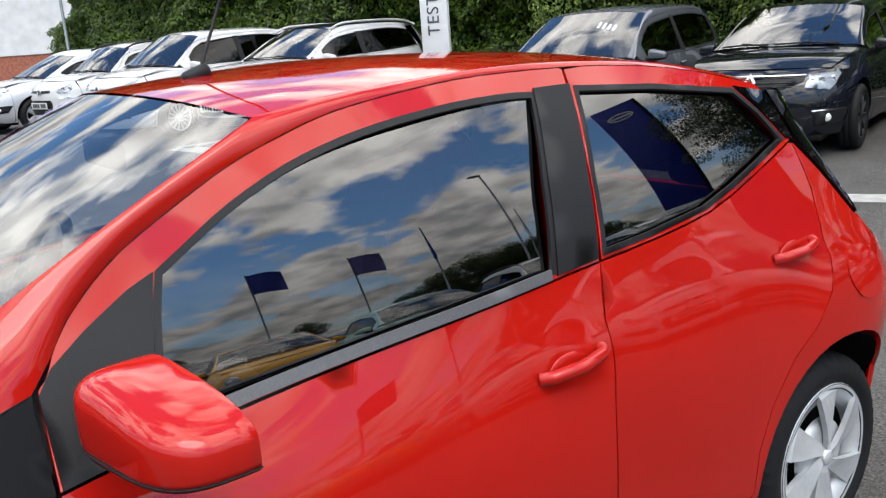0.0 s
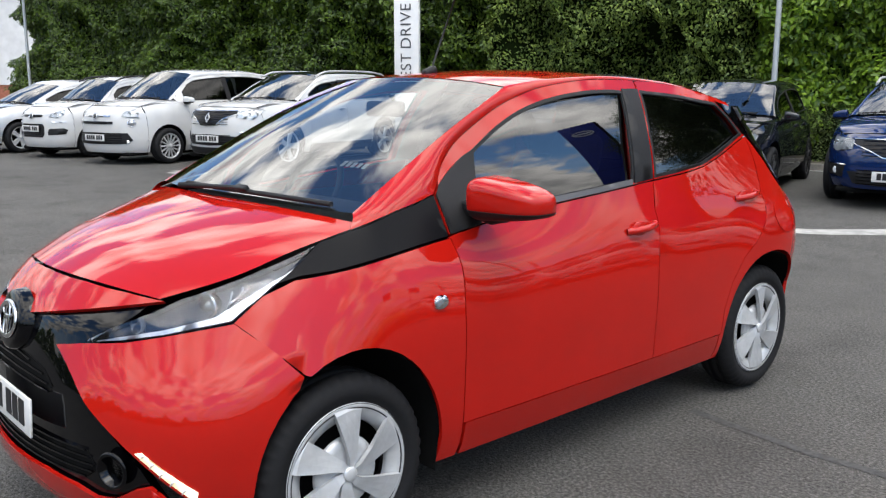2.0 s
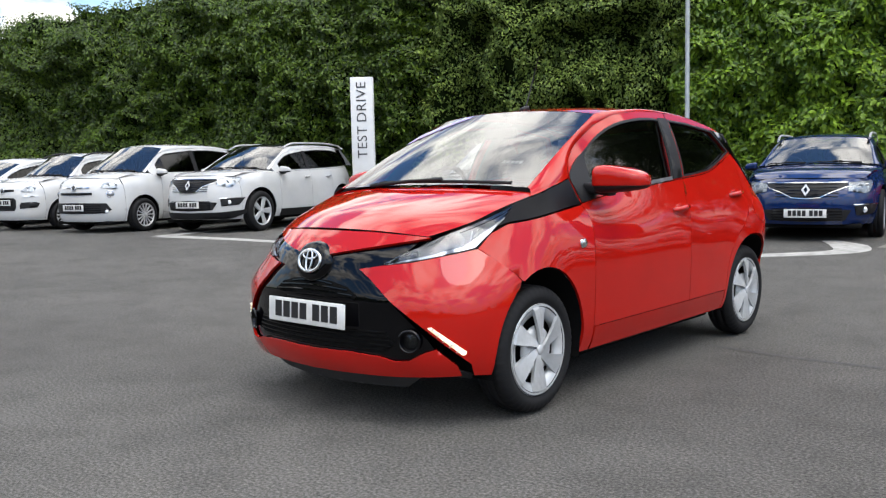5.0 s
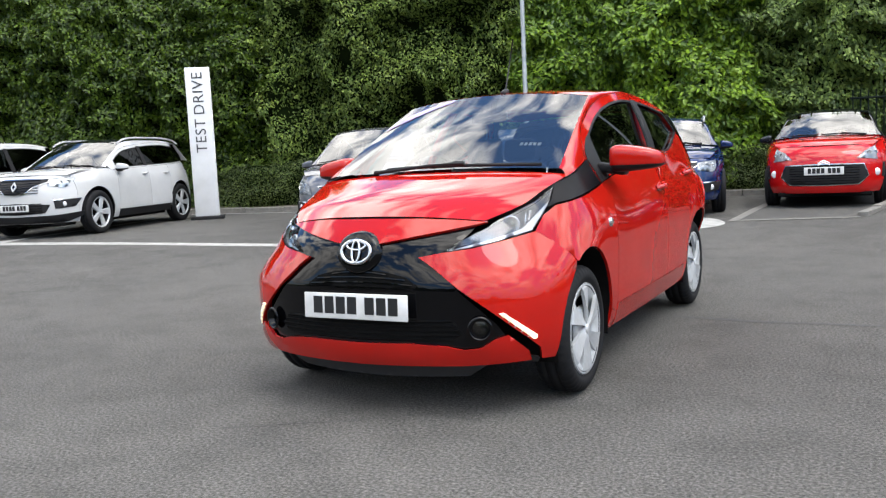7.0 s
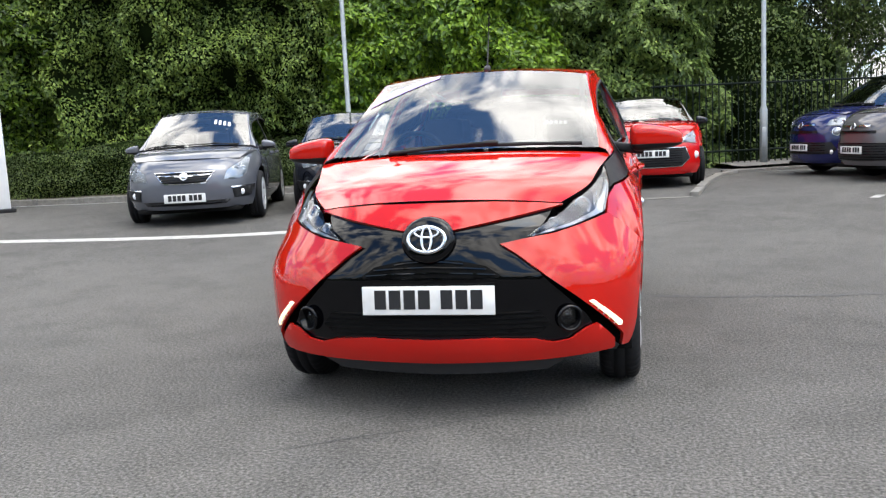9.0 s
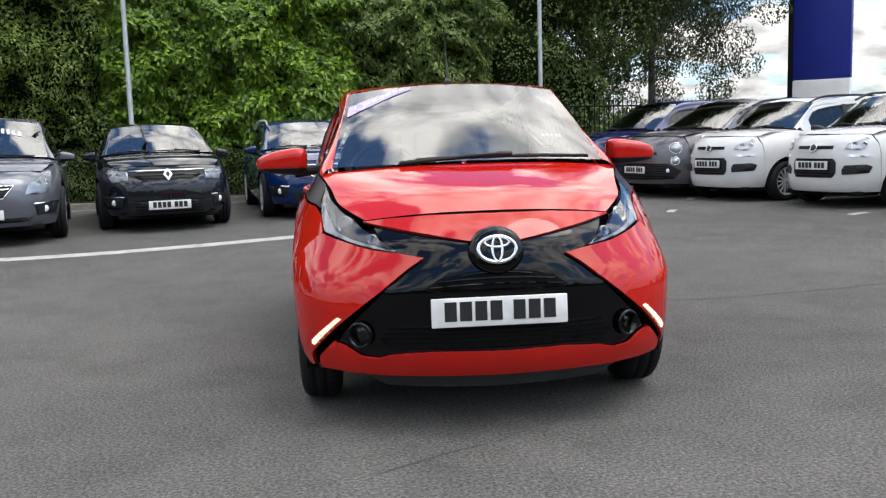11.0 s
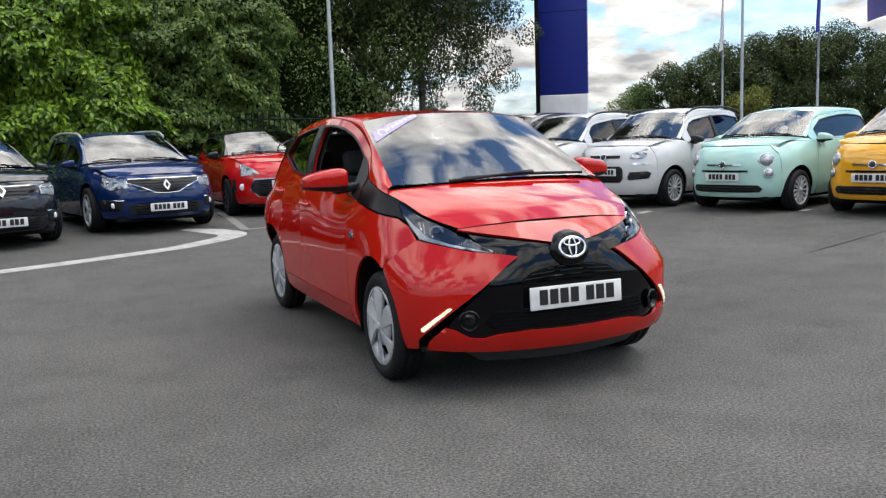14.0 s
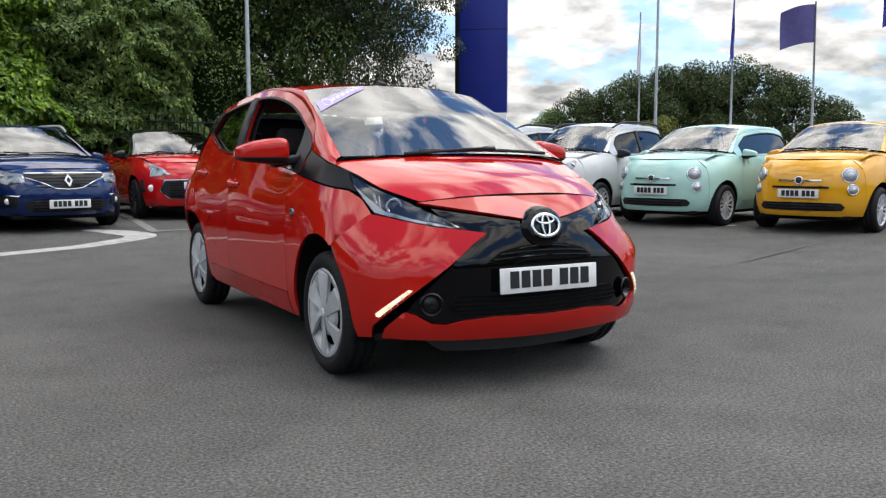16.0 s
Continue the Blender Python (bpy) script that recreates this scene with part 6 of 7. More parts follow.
# ---------------------------------------------------------------- parked cars
def plain_front(sp, S, car):
    """Bumper, grilles, lamps, badge and plate of a parked car."""
    skin, ux, uy = S["skin"], S["ux"], S["uy"]
    zb, zn, yb = sp["zbot"], sp["zn"], sp["bumper_y"]
    A = lambda x, z: (ux(x, z), z)
    zs = np.linspace(zb, zn, 7)
    right = [(uy(yb, z), z) for z in zs]
    bumper = add_patch("front_bumper", right + [(-u, z) for u, z in right[::-1]], skin, sp["paint"], car, step=0.07)
    for nm, half, mat, lift in sp["grilles"]:
        g = add_patch(nm, [A(x, z) for x, z in sym(half)], skin, mat, bumper, step=0.06, lift=lift, flange=0.012, gap=0.0)
        zl, zh = min(z for _, z in half), max(z for _, z in half)
        xm = max(x for x, _ in half)
        if nm.endswith("grille") and mat is trim_black:
            n = max(2, int((zh - zl) / 0.035))
            for i in range(n):
                z = zl + (zh - zl) * (i + 0.5) / n
                add_patch("grille_slat", [A(x, q) for x, q in sym([(0, z), (xm * 0.8, z), (xm * 0.8, z + 0.008), (0, z + 0.008)])], skin, gloss_black, g, step=0.12, lift=lift + 0.006, flange=0.01, gap=0.0)
    for nm, pts, mat, lift in sp.get("pairs", []):
        for s in (1, -1):
            add_patch(nm, [A(x, z) if k == "x" else (uy(x, z), z) for k, x, z in pts], skin, mat, car, step=0.05, lift=lift, flange=0.012, gap=0.0, mirror=s < 0)
    for s in (1, -1):
        P = [A(x, z) if k == "x" else (uy(x, z), z) for k, x, z in sp["lamp"]]
        bowl = add_patch("headlamp", P, skin, sp.get("lamp_mat", lamp_pale), car, step=0.05, lift=0.001, flange=0.0, gap=0.0, mirror=s < 0)
        add_patch("lamp_cover", P, skin, lamp_lens, bowl, step=0.05, lift=0.016, flange=0.016, gap=0.0, mirror=s < 0)
        c = np.mean(np.array(P), axis=0)
        for k, du in ((0, -0.05), (1, 0.06)):
            p, n = skin(c[0] + du * sp.get("lamp_spread", 1.0), c[1]), 0.028
            V, F = lathe([(0.0, 0.0005), (-0.004, n * 0.7), (-0.010, n), (0.006, n + 0.006)], 18, "y")
            mesh_part("lamp_reflector", moved(V, pose(s * p[0], p[1] - 0.002, p[2], 0, 0, s * 30)), F, chrome if k else lamp_silver, bowl)
    for x, z, r in sp.get("rounds", []):
        for s in (1, -1):
            p, q = skin(ux(x, z), z), skin(ux(x + 0.01, z), z)
            yaw = math.degrees(math.atan2(q[1] - p[1], q[0] - p[0]))
            turn = pose(s * p[0], p[1], p[2], -8, 0, s * yaw)
            V, F = lathe([(-0.030, 0.0005), (-0.026, r * 0.6), (-0.012, r * 0.92), (0.02, r)], 28, "y")
            rd = mesh_part("round_lamp", moved([(a * 1.12, b, c) for a, b, c in V], turn), F, lamp_silver, car)
            oval_ring("lamp_ring", r * 1.13, r * 1.01, 0.007, turn @ pose(0, -0.008, 0), chrome, rd)
            V, F = lathe([(-0.034, 0.0005), (-0.032, r * 0.35), (-0.026, r * 0.45)], 18, "y")
            mesh_part("lamp_glass", moved(V, turn), F, lamp_pale, rd)
    for x, z, r in sp.get("fogs", []):
        for s in (1, -1):
            p = skin(ux(x, z), z)
            V, F = lathe([(-0.008, 0.0005), (-0.007, r * 0.7), (0.0, r), (0.01, r * 1.1)], 20, "y")
            mesh_part("fog_lamp", moved(V, pose(s * p[0], p[1] - 0.008, p[2], 0, 0, s * 22)), F, reflector, car)
    kind, bz, size = sp["badge"]
    y = S["fy"](bz) - 0.022
    tilt = math.degrees(math.atan2(S["fy"](bz + 0.03) - S["fy"](bz - 0.03), 0.06))
    place = pose(0, y, bz, -tilt)
    if kind == "diamond":
        b = flat_poly("badge", [(0, size), (size * 0.62, 0), (0, -size), (-size * 0.62, 0)], place, bar_silver, car, 0.012, "plain chrome diamond badge")
        flat_poly("badge_centre", [(0, size * 0.52), (size * 0.30, 0), (0, -size * 0.52), (-size * 0.30, 0)], place @ pose(0, -0.013, 0), gloss_black, b, 0.002)
    elif kind == "chevron":
        for dz in (0, -0.026):
            flat_poly("badge", [(0, 0.032 + dz), (0.08, -0.010 + dz), (0.08, -0.024 + dz), (0, 0.016 + dz), (-0.08, -0.024 + dz), (-0.08, -0.010 + dz)], place, chrome, car, 0.01, "plain chrome chevron badge")
    else:
        V, F = lathe([(-0.010, 0.0005), (-0.008, size * 0.8), (0.0, size)], 28, "y")
        b = mesh_part("badge", moved(V, place), F, chrome if kind == "ring" else alloy_dark, car, "round badge with a chrome rim")
        oval_ring("badge_rim", size, size, 0.008, place @ pose(0, -0.004, 0), chrome, b)
    px, pz = sp.get("plate_x", 0), sp["plate_z"]
    number_plate(car, (px, skin(ux(px + 1e-4, pz), pz)[1] - 0.030, pz), 0, 0)


def car_spec(paint_mat, L, w, H, fo, wb, tyre, zn, cowl, top, belt, doors, **more):
    """The numbers of a parked car from its main sizes."""
    yr, zb = L - fo, more.get("zbot", 0.21)
    cy, cz = cowl
    sy, sz = top
    b0, b1 = belt
    rb = more.get("roof_back", 0.45)
    hb = more.get("hatch", 0.20)
    mid = (sy + yr) / 2
    rail = [(cy + 0.14, cz - 0.035), (cy + 0.36, (cz * 0.72 + sz * 0.28) - 0.04), (sy + 0.06, sz - 0.105), (mid, H - 0.085), (yr - rb - 0.05, H - 0.145)]
    cbot = (yr - hb - 0.12, b1 + 0.03)
    bl = curve([(cy + 0.10, b0 - 0.02), (cy + 0.4, b0), (mid, (b0 + b1) / 2), (yr - 0.1, b1 + 0.01)])
    g = [tuple(p) for p in spline(rail, 4)]
    frame_poly = [(y, bl(y) + 0.001) for y in np.linspace(cy + 0.28, yr - hb - 0.06, 10)] + g[::-1]
    frame_poly = [p for p in frame_poly if p[0] > cy + 0.2 or p[1] < bl(p[0]) + 0.03]
    roof_in = curve([(p[0], p[1] - 0.05) for p in rail])
    pil = list(doors[1:-1])
    w0 = cy + 0.46
    edges = [w0] + [p for p in pil] + [yr - hb - more.get("pillar_c", 0.34)]
    wins, pillars = [], []
    for i, (a, c) in enumerate(zip(edges[:-1], edges[1:])):
        a2, c2 = (a + (0.045 if i else 0)), (c - 0.045 if i < len(edges) - 2 else c)
        ys = np.linspace(c2, a2, 7)
        tops = [(y, roof_in(y)) for y in ys]
        if i == len(edges) - 2:
            tops[0] = (c2 - 0.10, roof_in(c2 - 0.10))
            tops[1] = (min(tops[1][0], c2 - 0.16), roof_in(min(tops[1][0], c2 - 0.16)))
        lows = [(y, bl(y) + 0.025) for y in np.linspace(a2, c2, 6)]
        wins.append(lows + tops)
        if i:
            pillars.append([(a - 0.043, bl(a) + 0.012), (a + 0.043, bl(a) + 0.012), (a + 0.043, roof_in(a) + 0.012), (a - 0.043, roof_in(a) + 0.012)])
    ya = -tyre - 0.055
    sp = {
        "paint": paint_mat, "fo": fo, "w": w, "wb": wb, "zbot": zb, "sill": zb + 0.13, "arch": tyre + 0.055, "tyre": tyre, "rim": tyre * 0.70, "tyre_w": 0.19, "track": 2 * w - 0.22, "step": 0.11,
        "nose": [(zb - 0.05, -fo + 0.12), (zb + 0.03, -fo + 0.03), (0.40, -fo), (zn - 0.28, -fo + 0.005), (zn - 0.12, -fo + 0.05), (zn - 0.04, -fo + 0.12), (zn, -fo + 0.20),
                 (zn + 0.06, -fo + 0.42), (cz - 0.02, -0.05), (cz + 0.1, 0.1), (H, 0.6)],
        "tail": [(zb - 0.05, yr - 0.1), (0.4, yr), (0.75, yr - 0.01), (b1, yr - hb * 0.5), (H - 0.15, yr - rb + 0.06), (H, yr - rb)],
        "section": [(zb - 0.05, w * 0.90), (zb + 0.06, w * 0.965), (0.45, w), (0.68, w), (b0 - 0.12, w * 0.985), (b0 - 0.03, w * 0.955), (b0 + 0.03, w * 0.93), (H - 0.12, w * 0.735), (H, w * 0.68)],
        "round": more.get("round", [(0.2, 3.2), (0.6, 3.0), (zn, 2.3), (H, 2.2)]), "y1": 0.25, "y2": wb - 0.1, "taper": 0.025, "mid": wb * 0.55, "narrow": 0.05, "belt": b0,
        "beltline": [(cy + 0.10, b0 - 0.02), (cy + 0.4, b0), (mid, (b0 + b1) / 2), (yr - 0.1, b1 + 0.01)],
        "fender_top": [(ya - 0.03, zn), (0.0, (zn + cz) / 2 - 0.01), (doors[0], b0 - 0.01)],
        "bumper_y": ya - 0.03, "doors": list(doors), "quarter_end": yr - 0.16, "rear_line": [(yr - 0.16, 0.6), (yr - 0.18, 0.85), (yr - hb - 0.06, b1 + 0.005)], "rear_top": b1 - 0.02,
        "rail": rail, "frame": frame_poly, "windows": wins, "pillars": pillars,
        "bonnet": [[(0, -fo + 0.19, zn + 0.012), (0, -fo * 0.45, zn + (cz - zn) * 0.66), (0, cy, cz)], [(w * 0.74, -fo + 0.40, zn - 0.004), (w * 0.83, -fo * 0.30, zn + (cz - zn) * 0.45), (w * 0.85, cy + 0.12, cz - 0.035)]],
        "screen": [[(0, cy + 0.01, cz + 0.008), (0, (cy + sy) / 2 - 0.01, (cz + sz) / 2 + 0.02), (0, sy, sz)], [(w * 0.80, cy + 0.15, cz - 0.01), (w * 0.745, (cy + sy) / 2 + 0.11, (cz + sz) / 2 - 0.02), (w * 0.67, sy + 0.07, sz - 0.045)]],
        "roof": [[(0, sy + 0.004, sz + 0.003), (0, sy + 0.35, H - 0.01), (0, mid + 0.2, H), (0, yr - rb, H - 0.05)], [(w * 0.67, sy + 0.075, sz - 0.042), (w * 0.68, sy + 0.4, H - 0.055), (w * 0.675, mid + 0.2, H - 0.05), (w * 0.64, yr - rb - 0.02, H - 0.11)]],
        "rear_glass": [[(0, yr - rb + 0.01, H - 0.06), (0, yr - hb, b1 + 0.02)], [(w * 0.64, yr - rb - 0.01, H - 0.12), (w * 0.78, yr - hb - 0.05, b1 + 0.02)]],
        "dash": (cy + 0.32, cz - 0.03), "seat_y": cy + 1.10, "mirror": (w * 0.945, cy + 0.42, b0 + 0.045), "mirror_size": (0.19, 0.14, 0.13),
        "handles": [d - 0.14 for d in doors[1:]], "handle_z": b0 - 0.10, "front": plain_front, "zn": zn, "side_glass": parked_glass,
    }
    sp.update(more)
    return sp


def hatch_front(zn, w, plate_z, badge=("diamond", 0.0, 0.086), deep=0.235):
    """Wide grille under the bonnet edged in chrome, swept lamps, lower intake."""
    k = w / 0.907
    lo = zn - 0.055 - deep
    return {
        "grilles": [("upper_grille", [(0, lo), (0.17 * k, lo + 0.012), (0.31 * k, zn - 0.175), (0.49 * k, zn - 0.105), (0.49 * k, zn - 0.062), (0, zn - 0.062)], trim_black, 0.008),
                    ("chrome_edge", [(0, lo - 0.009), (0.172 * k, lo + 0.003), (0.315 * k, zn - 0.183), (0.495 * k, zn - 0.113), (0.50 * k, zn - 0.105), (0.31 * k, zn - 0.174), (0.168 * k, lo + 0.012), (0, lo)], chrome, 0.016),
                    ("chrome_strip", [(0, zn - 0.064), (0.49 * k, zn - 0.064), (0.49 * k, zn - 0.056), (0, zn - 0.054)], chrome, 0.016),
                    ("lower_grille", [(0, plate_z - 0.11), (w * 0.52, plate_z - 0.09), (w * 0.60, plate_z + 0.04), (0, plate_z + 0.075)], trim_black, 0.008)],
        "pairs": [("intake", [("x", w * 0.66, plate_z - 0.03), ("x", w * 0.86, plate_z - 0.01), ("x", w * 0.90, plate_z + 0.11), ("x", w * 0.64, plate_z + 0.10)], trim_black, 0.008),
                  ("bumper_strip", [("x", w * 0.64, plate_z + 0.10), ("x", w * 0.90, plate_z + 0.11), ("x", w * 0.90, plate_z + 0.122), ("x", w * 0.62, plate_z + 0.114)], chrome, 0.012)],
        "fogs": [(w * 0.76, plate_z + 0.04, 0.038)],
        "lamp": [("x", w * 0.555, zn - 0.165), ("x", w * 0.76, zn - 0.20), ("y", -0.55, zn - 0.175), ("y", -0.38, zn - 0.055), ("y", -0.42, zn - 0.030), ("x", w * 0.78, zn - 0.045), ("x", w * 0.555, zn - 0.065)],
        "badge": (badge[0], zn - 0.055 - deep * 0.46 + badge[1], badge[2]), "plate_z": plate_z, "lamp_mat": lamp_pale,
    }


def place_car(ob, x, y, turn):
    """Set a car down with the middle of its nose at x, y; turn: degrees anticlockwise from facing -y."""
    m = Matrix.Translation((x, y, 0)) @ Matrix.Rotation(radians(turn), 4, "Z") @ Matrix.Translation((0, ob["fo"], 0))
    c = m.translation
    ob.matrix_basis = Matrix.Translation((0, 0, ground_z(c.x, c.y))) @ m
    return ob


def parked(name, sp, label, x, y, turn, group="parked cars"):
    ob, S = build_car(name, sp, label, "car", group)
    ob["fo"] = sp["fo"]
    place_car(ob, x, y, turn)
    del ob["fo"]
    return ob, S


def both_parts(a, b):
    d = dict(a)
    d.update(b)
    return d


HATCH = dict(L=4.06, w=0.866, H=1.45, fo=0.85, wb=2.59, tyre=0.315, zn=0.83, cowl=(0.22, 1.00), top=(1.05, 1.40), belt=(0.93, 1.03), doors=[0.55, 1.50, 2.20])
f = hatch_front(0.83, 0.866, 0.34, deep=0.12)
f["grilles"].pop(1)
f["badge"] = ("diamond", 0.725, 0.094)
parked("black_hatchback", car_spec(black_paint, **HATCH, **both_parts(f, {"wheel": "ten", "tail_lamp": None})), "glossy black hatchback with a chrome diamond badge", -2.96, 7.55, 17)
ESTATE = dict(L=4.62, w=0.907, H=1.46, fo=0.89, wb=2.71, tyre=0.325, zn=0.81, cowl=(0.25, 1.00), top=(1.10, 1.40), belt=(0.94, 1.00), doors=[0.58, 1.60, 2.45])
f = hatch_front(0.81, 0.907, 0.36, deep=0.20)
parked("blue_estate", car_spec(blue_paint, **ESTATE, **both_parts(f, {"wheel": "five", "hatch": 0.25, "roof_back": 0.35, "roof_bars": True, "bar_paint": bar_silver})), "dark blue estate car with silver roof bars", -0.93, 8.5, 12)
CARRIER = dict(L=4.29, w=0.906, H=1.54, fo=0.90, wb=2.64, tyre=0.32, zn=0.84, cowl=(0.02, 1.00), top=(0.85, 1.48), belt=(0.95, 1.02), doors=[0.52, 1.50, 2.30])
f = hatch_front(0.84, 0.906, 0.36, ("ring", -0.03, 0.05))
f["grilles"] = [("chrome_edge", [(0, 0.530), (0.265, 0.540), (0.385, 0.690), (0, 0.695)], chrome, 0.006),
                ("upper_grille", [(0, 0.540), (0.260, 0.550), (0.372, 0.680), (0, 0.685)], trim_black, 0.012),
                ("chrome_strip", [(0, 0.625), (0.325, 0.640), (0.333, 0.652), (0, 0.642)], chrome, 0.022),
                ("lower_grille", [(0, 0.26), (0.50, 0.27), (0.56, 0.32), (0, 0.325)], trim_black, 0.008)]
f["badge"] = ("ring", 0.635, 0.045)
f["lamp"] = [("x", 0.49, 0.575), ("x", 0.68, 0.580), ("y", -0.55, 0.63), ("y", -0.34, 0.815), ("y", -0.38, 0.835), ("x", 0.68, 0.79), ("x", 0.53, 0.69)]
f["lamp_mat"] = lamp_pale
parked("grey_people_carrier", car_spec(grey_paint, **CARRIER, **both_parts(f, {"wheel": "five", "price": [0.30]})), "metallic grey compact people carrier", -4.80, 6.30, 17)
SUPERMINI = dict(L=3.95, w=0.857, H=1.46, fo=0.80, wb=2.46, tyre=0.31, zn=0.88, cowl=(0.20, 1.02), top=(0.98, 1.40), belt=(0.97, 1.10), doors=[0.50, 1.70])
parked("red_supermini", car_spec(dark_red_paint, **SUPERMINI, wheel="ten", roof_paint=black_paint, rail_paint=black_paint, frame_paint=black_paint, sill_end=2.05,
       mirror_paint=black_paint, lamp_mat=lamp_pale,
       grilles=[("chrome_surround", [(0, 0.315), (0.455, 0.325), (0.585, 0.45), (0.520, 0.620), (0, 0.632)], chrome, 0.006),
                ("lower_grille", [(0, 0.330), (0.445, 0.340), (0.568, 0.45), (0.508, 0.606), (0, 0.616)], trim_black, 0.012)],
       pairs=[("indicator_strip", [("x", 0.74, 0.42), ("x", 0.77, 0.42), ("x", 0.78, 0.62), ("x", 0.75, 0.62)], trim_black, 0.008)],
       fogs=[(0.68, 0.49, 0.05)],
       lamp=[("x", 0.43, 0.700), ("x", 0.68, 0.665), ("y", -0.50, 0.72), ("y", -0.38, 0.86), ("x", 0.68, 0.875), ("x", 0.52, 0.79)],
       badge=("chevron", 0.655, 0.1), plate_z=0.53), "bright red supermini with a black roof and chrome chevrons", 1.08, 9.75, 2)
CROSSOVER = dict(L=4.45, w=0.918, H=1.61, fo=0.91, wb=2.65, tyre=0.36, zn=1.00, cowl=(0.20, 1.12), top=(1.02, 1.54), belt=(1.05, 1.15), doors=[0.56, 1.55, 2.28], zbot=0.24)
f = hatch_front(1.00, 0.918, 0.50)
f["grilles"].append(("skirt", [(0, 0.25), (0.70, 0.26), (0.84, 0.36), (0.84, 0.41), (0.60, 0.37), (0, 0.36)], trim_black, 0.008))
parked("white_crossover", car_spec(white_paint, **CROSSOVER, **both_parts(f, {"wheel": "five", "sill_paint": trim_black, "roof_paint": black_paint, "roof_bars": True, "bar_paint": bar_silver})), "white crossover with dark lower trim and a chrome diamond badge", -10.35, 5.3, 15)


def retro_city_car(mat, label, name, x, y, turn, extra=None):
    RETRO = dict(L=3.57, w=0.813, H=1.49, fo=0.72, wb=2.30, tyre=0.29, zn=0.93, cowl=(0.12, 1.06), top=(0.78, 1.43), belt=(0.98, 1.06), doors=[0.46, 1.60])
    sp = car_spec(mat, **RETRO, wheel="multi", sill_end=1.93, plate_x=0.0,
                  grilles=[("lower_grille", [(0, 0.285), (0.50, 0.29), (0.535, 0.335), (0.49, 0.385), (0, 0.392)], trim_black, 0.010),
                           ("chrome_strip", [(0, 0.655), (0.27, 0.660), (0.27, 0.680), (0, 0.675)], chrome, 0.014),
                           ("upper_grille", [(0, 0.565), (0.36, 0.568), (0.36, 0.595), (0, 0.595)], trim_black, 0.010)],
                  rounds=[(0.56, 0.735, 0.088), (0.60, 0.555, 0.062)], fogs=[], lamp=[("x", 0.50, 0.70), ("x", 0.58, 0.70), ("x", 0.58, 0.76), ("x", 0.50, 0.76)],
                  badge=("disc", 0.67, 0.045), plate_z=0.50)
    sp.update(extra or {})
    return parked(name, sp, label, x, y, turn)


mint_car, mint_surface = retro_city_car(mint_paint, "pale mint green retro city car with round lamps", "mint_city_car", 6.37, 5.53, -73, {"price": ["\u00a3799"]})
retro_city_car(yellow_paint, "warm yellow retro city car with round lamps", "yellow_city_car", 7.2, 3.72, -73)


def boxy_city_car(name, label, x, y, turn):
    BOXY = dict(L=3.65, w=0.82, H=1.55, fo=0.78, wb=2.30, tyre=0.29, zn=0.96, cowl=(0.12, 1.07), top=(0.72, 1.48), belt=(0.99, 1.05), doors=[0.46, 1.38, 2.05])
    sp = car_spec(white_paint, **BOXY, wheel="multi", mirror_paint=trim_black, handle_paint=white_paint, roof_bars=True, bar_paint=trim_black,
                  grilles=[("upper_grille", [(0, 0.77), (0.28, 0.775), (0.28, 0.815), (0, 0.815)], trim_black, 0.010),
                           ("lower_grille", [(0, 0.40), (0.30, 0.40), (0.34, 0.46), (0.34, 0.60), (0.30, 0.65), (0, 0.65)], trim_black, 0.008)],
                  pairs=[("intake", [("x", 0.42, 0.44), ("x", 0.66, 0.46), ("x", 0.68, 0.54), ("x", 0.64, 0.57), ("x", 0.44, 0.56), ("x", 0.41, 0.50)], trim_black, 0.008),
                         ("day_lamp", [("x", 0.46, 0.665), ("x", 0.66, 0.67), ("x", 0.66, 0.70), ("x", 0.46, 0.695)], reflector, 0.010)],
                  fogs=[], lamp=[("x", 0.42, 0.77), ("x", 0.58, 0.755), ("y", -0.52, 0.79), ("y", -0.45, 0.89), ("y", -0.47, 0.91), ("x", 0.56, 0.885), ("x", 0.44, 0.83)],
                  badge=("disc", 0.79, 0.05), plate_z=0.56)
    return parked(name, sp, label, x, y, turn, "white city cars")


boxy_city_car("white_city_car", "white boxy city car with black lower grille", 5.5, 7.25, -70)
boxy_city_car("white_city_car", "white boxy city car with black lower grille", 4.73, 8.89, -69)
boxy_city_car("white_city_car", "white boxy city car with black lower grille", -14.75, 3.95, 15)
TALL = dict(L=4.15, w=0.892, H=1.66, fo=0.86, wb=2.61, tyre=0.31, zn=1.00, cowl=(-0.02, 1.12), top=(0.70, 1.60), belt=(1.06, 1.10), doors=[0.46, 1.48, 2.25])


def retro_carrier(mat, name, label, x, y, turn):
    sp = car_spec(mat, **TALL, wheel="multi", grilles=[("lower_grille", [(0, 0.36), (0.60, 0.37), (0.68, 0.43), (0.62, 0.55), (0, 0.56)], trim_black, 0.010),
                  ("upper_grille", [(0, 0.70), (0.40, 0.70), (0.40, 0.745), (0, 0.745)], trim_black, 0.010), ("chrome_strip", [(0, 0.815), (0.34, 0.82), (0.34, 0.845), (0, 0.84)], chrome, 0.014)],
                  rounds=[(0.66, 0.72, 0.06)], fogs=[(0.62, 0.40, 0.035)], lamp=[("x", 0.52, 0.82), ("x", 0.72, 0.80), ("y", -0.52, 0.86), ("y", -0.46, 0.95), ("x", 0.66, 0.95), ("x", 0.54, 0.90)],
                  badge=("disc", 0.83, 0.05), plate_z=0.47)
    return parked(name, sp, label, x, y, turn)


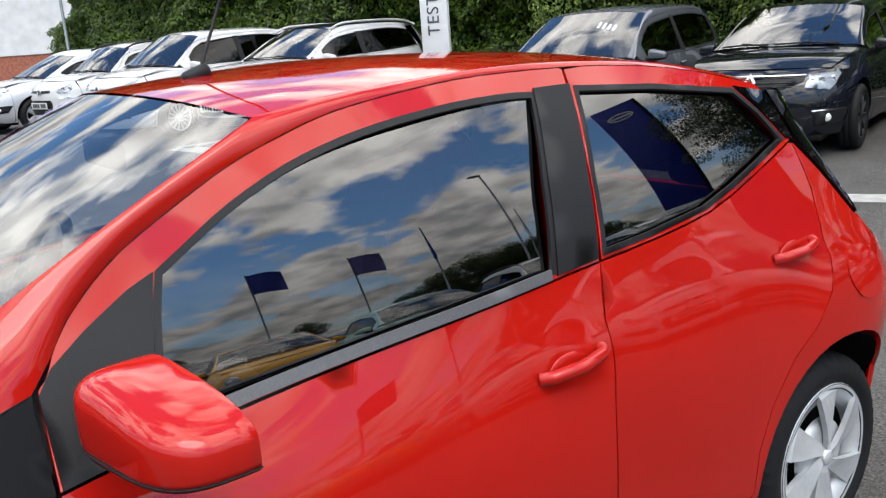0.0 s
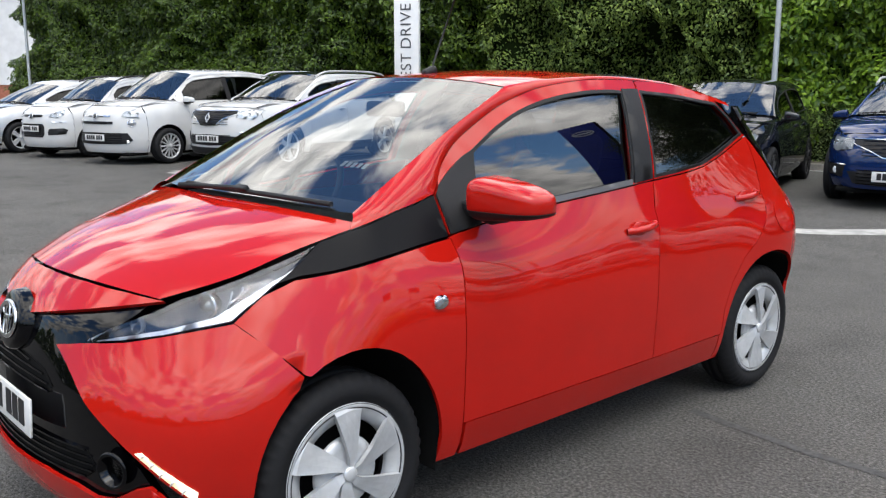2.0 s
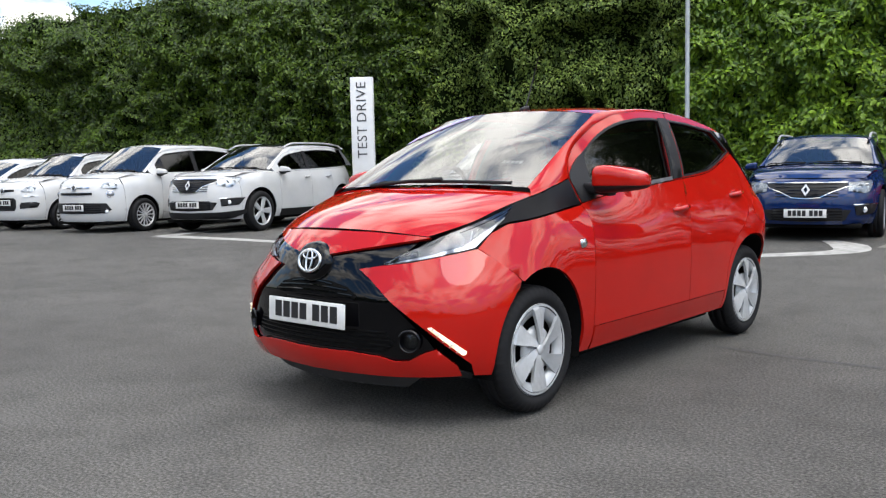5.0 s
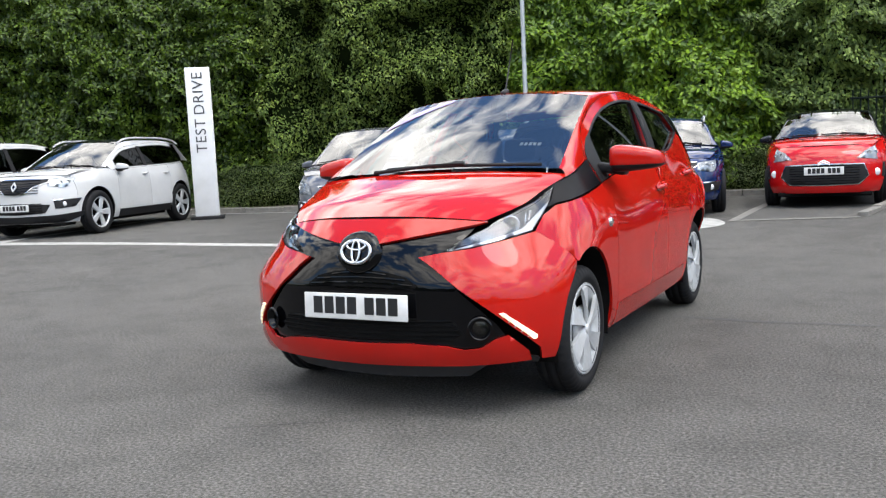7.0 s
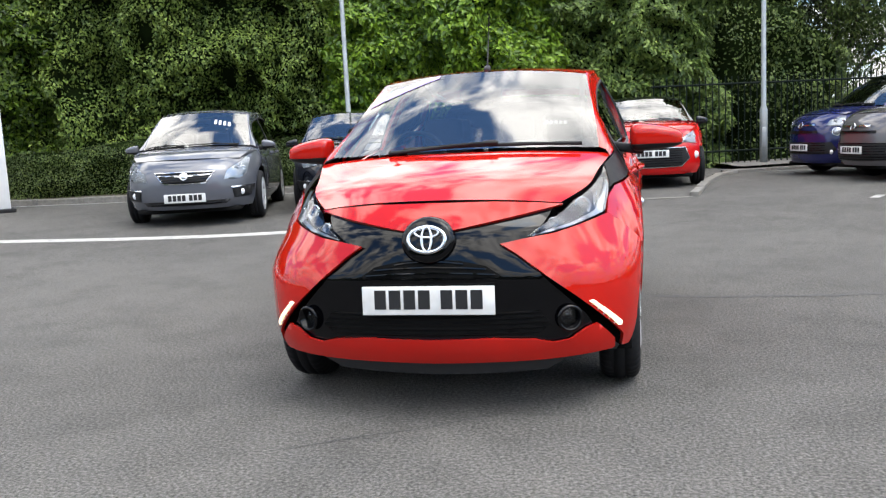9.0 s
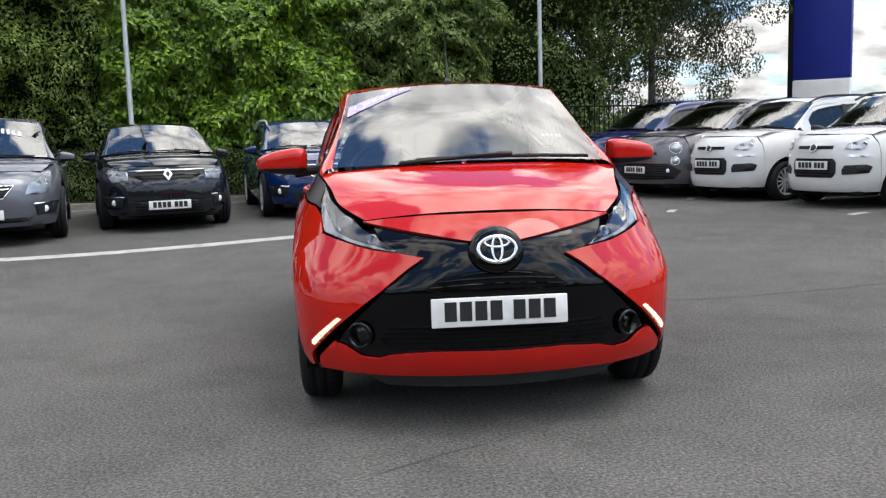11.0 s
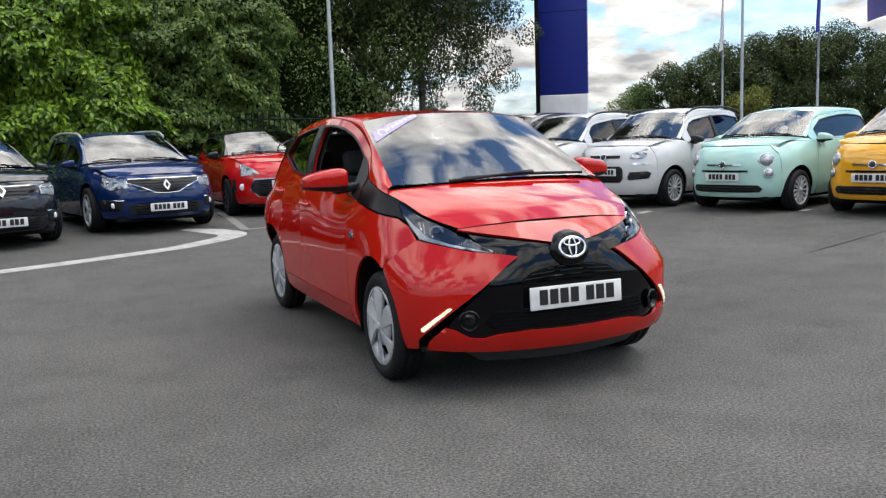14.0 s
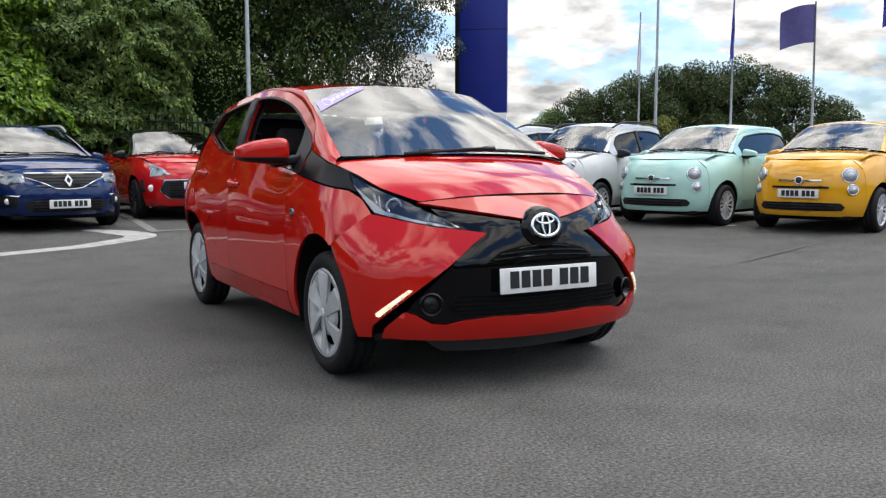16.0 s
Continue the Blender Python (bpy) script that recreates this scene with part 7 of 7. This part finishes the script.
retro_carrier(white_paint, "white_people_carrier", "white tall retro people carrier", -12.5, 4.3, 15)
retro_carrier(violet_blue_paint, "blue_people_carrier", "dark violet blue tall retro people carrier", 3.55, 11.7, -70)
HIGH = dict(L=4.25, w=0.898, H=1.61, fo=0.88, wb=2.57, tyre=0.345, zn=0.99, cowl=(0.10, 1.10), top=(0.88, 1.54), belt=(1.04, 1.11), doors=[0.52, 1.50, 2.20], zbot=0.23)
sp = car_spec(brown_grey_paint, **HIGH, wheel="five", grilles=[("lower_grille", [(0, 0.30), (0.66, 0.32), (0.74, 0.44), (0.60, 0.56), (0, 0.57)], trim_black, 0.010),
              ("upper_grille", [(0, 0.70), (0.44, 0.70), (0.44, 0.74), (0, 0.74)], trim_black, 0.010), ("chrome_strip", [(0, 0.79), (0.34, 0.795), (0.34, 0.82), (0, 0.815)], chrome, 0.014)],
              rounds=[(0.66, 0.80, 0.085), (0.68, 0.60, 0.06)], fogs=[(0.60, 0.45, 0.035)], lamp=[("x", 0.60, 0.78), ("x", 0.68, 0.78), ("x", 0.68, 0.82), ("x", 0.60, 0.82)],
              badge=("disc", 0.80, 0.05), plate_z=0.46)
parked("grey_crossover", sp, "dark grey retro crossover with round lamps", 3.99, 10.08, -70)
f = hatch_front(0.90, 0.85, 0.42)
parked("silver_hatchback", car_spec(silver_paint, **dict(HATCH, zn=0.90, H=1.50), **both_parts(f, {"wheel": "five"})), "pale silver five-door hatchback parked by the hedge", -17.0, 3.2, 15)
f = hatch_front(0.85, 0.866, 0.36)
parked("dark_hatchback", car_spec(brown_grey_paint, **HATCH, **both_parts(f, {"wheel": "ten"})), "dark grey hatchback parked behind the city cars", 11.6, 6.9, -73)
parked("black_crossover", car_spec(black_paint, **dict(CROSSOVER), **both_parts(hatch_front(1.00, 0.918, 0.50), {"wheel": "five"})), "black crossover parked behind the city cars", 12.6, 4.6, -73)

# ---------------------------------------------------------------- small things on the red car
def screen_sticker():
    """A diagonal violet strip with plain pale bars in the screen's upper corner, and small bars lower down."""
    P = top_loft([tuple(p) for p in spline(red_spec["screen"][0], 6)], [tuple(p) for p in spline(red_spec["screen"][1], 6)])
    up = lambda s, t: tuple(np.array(P(s, t)) + np.array([0, -0.0015, 0.003]))
    strip = sheet(lambda a, b: up(-0.965 + 0.56 * a, 0.60 + 0.31 * a + 0.14 * b * (1 - 0.45 * a)), np.linspace(0, 1, 10), np.linspace(0, 1, 4), sticker_violet, "screen_sticker", red_car, "violet sticker strip with pale bars")
    up2 = lambda s, t: tuple(np.array(P(s, t)) + np.array([0, -0.003, 0.006]))
    for i in range(6):
        a0 = 0.26 + i * 0.11
        sheet(lambda a, b: up2(-0.965 + 0.56 * (a0 + 0.07 * a), 0.60 + 0.31 * (a0 + 0.07 * a) + 0.035 + 0.034 * b), np.linspace(0, 1, 3), np.linspace(0, 1, 2), sign_white, "sticker_bar", strip)
    V, F = ring_tube(1.0, 0.14, 24, 6)
    mesh_part("sticker_ring", [up2(-0.865 + 0.042 * v[0], 0.712 + 0.040 * v[1]) for v in V], F, sign_white, strip)
    for i in range(5):
        inner = lambda s, t: tuple(np.array(P(s, t)) + np.array([0, 0.004, -0.006]))
        sheet(lambda a, b: inner(0.62 + 0.035 * i + 0.025 * a, 0.30 + 0.03 * b), np.linspace(0, 1, 2), np.linspace(0, 1, 2), sign_white, "price_bar", red_car)


screen_sticker()
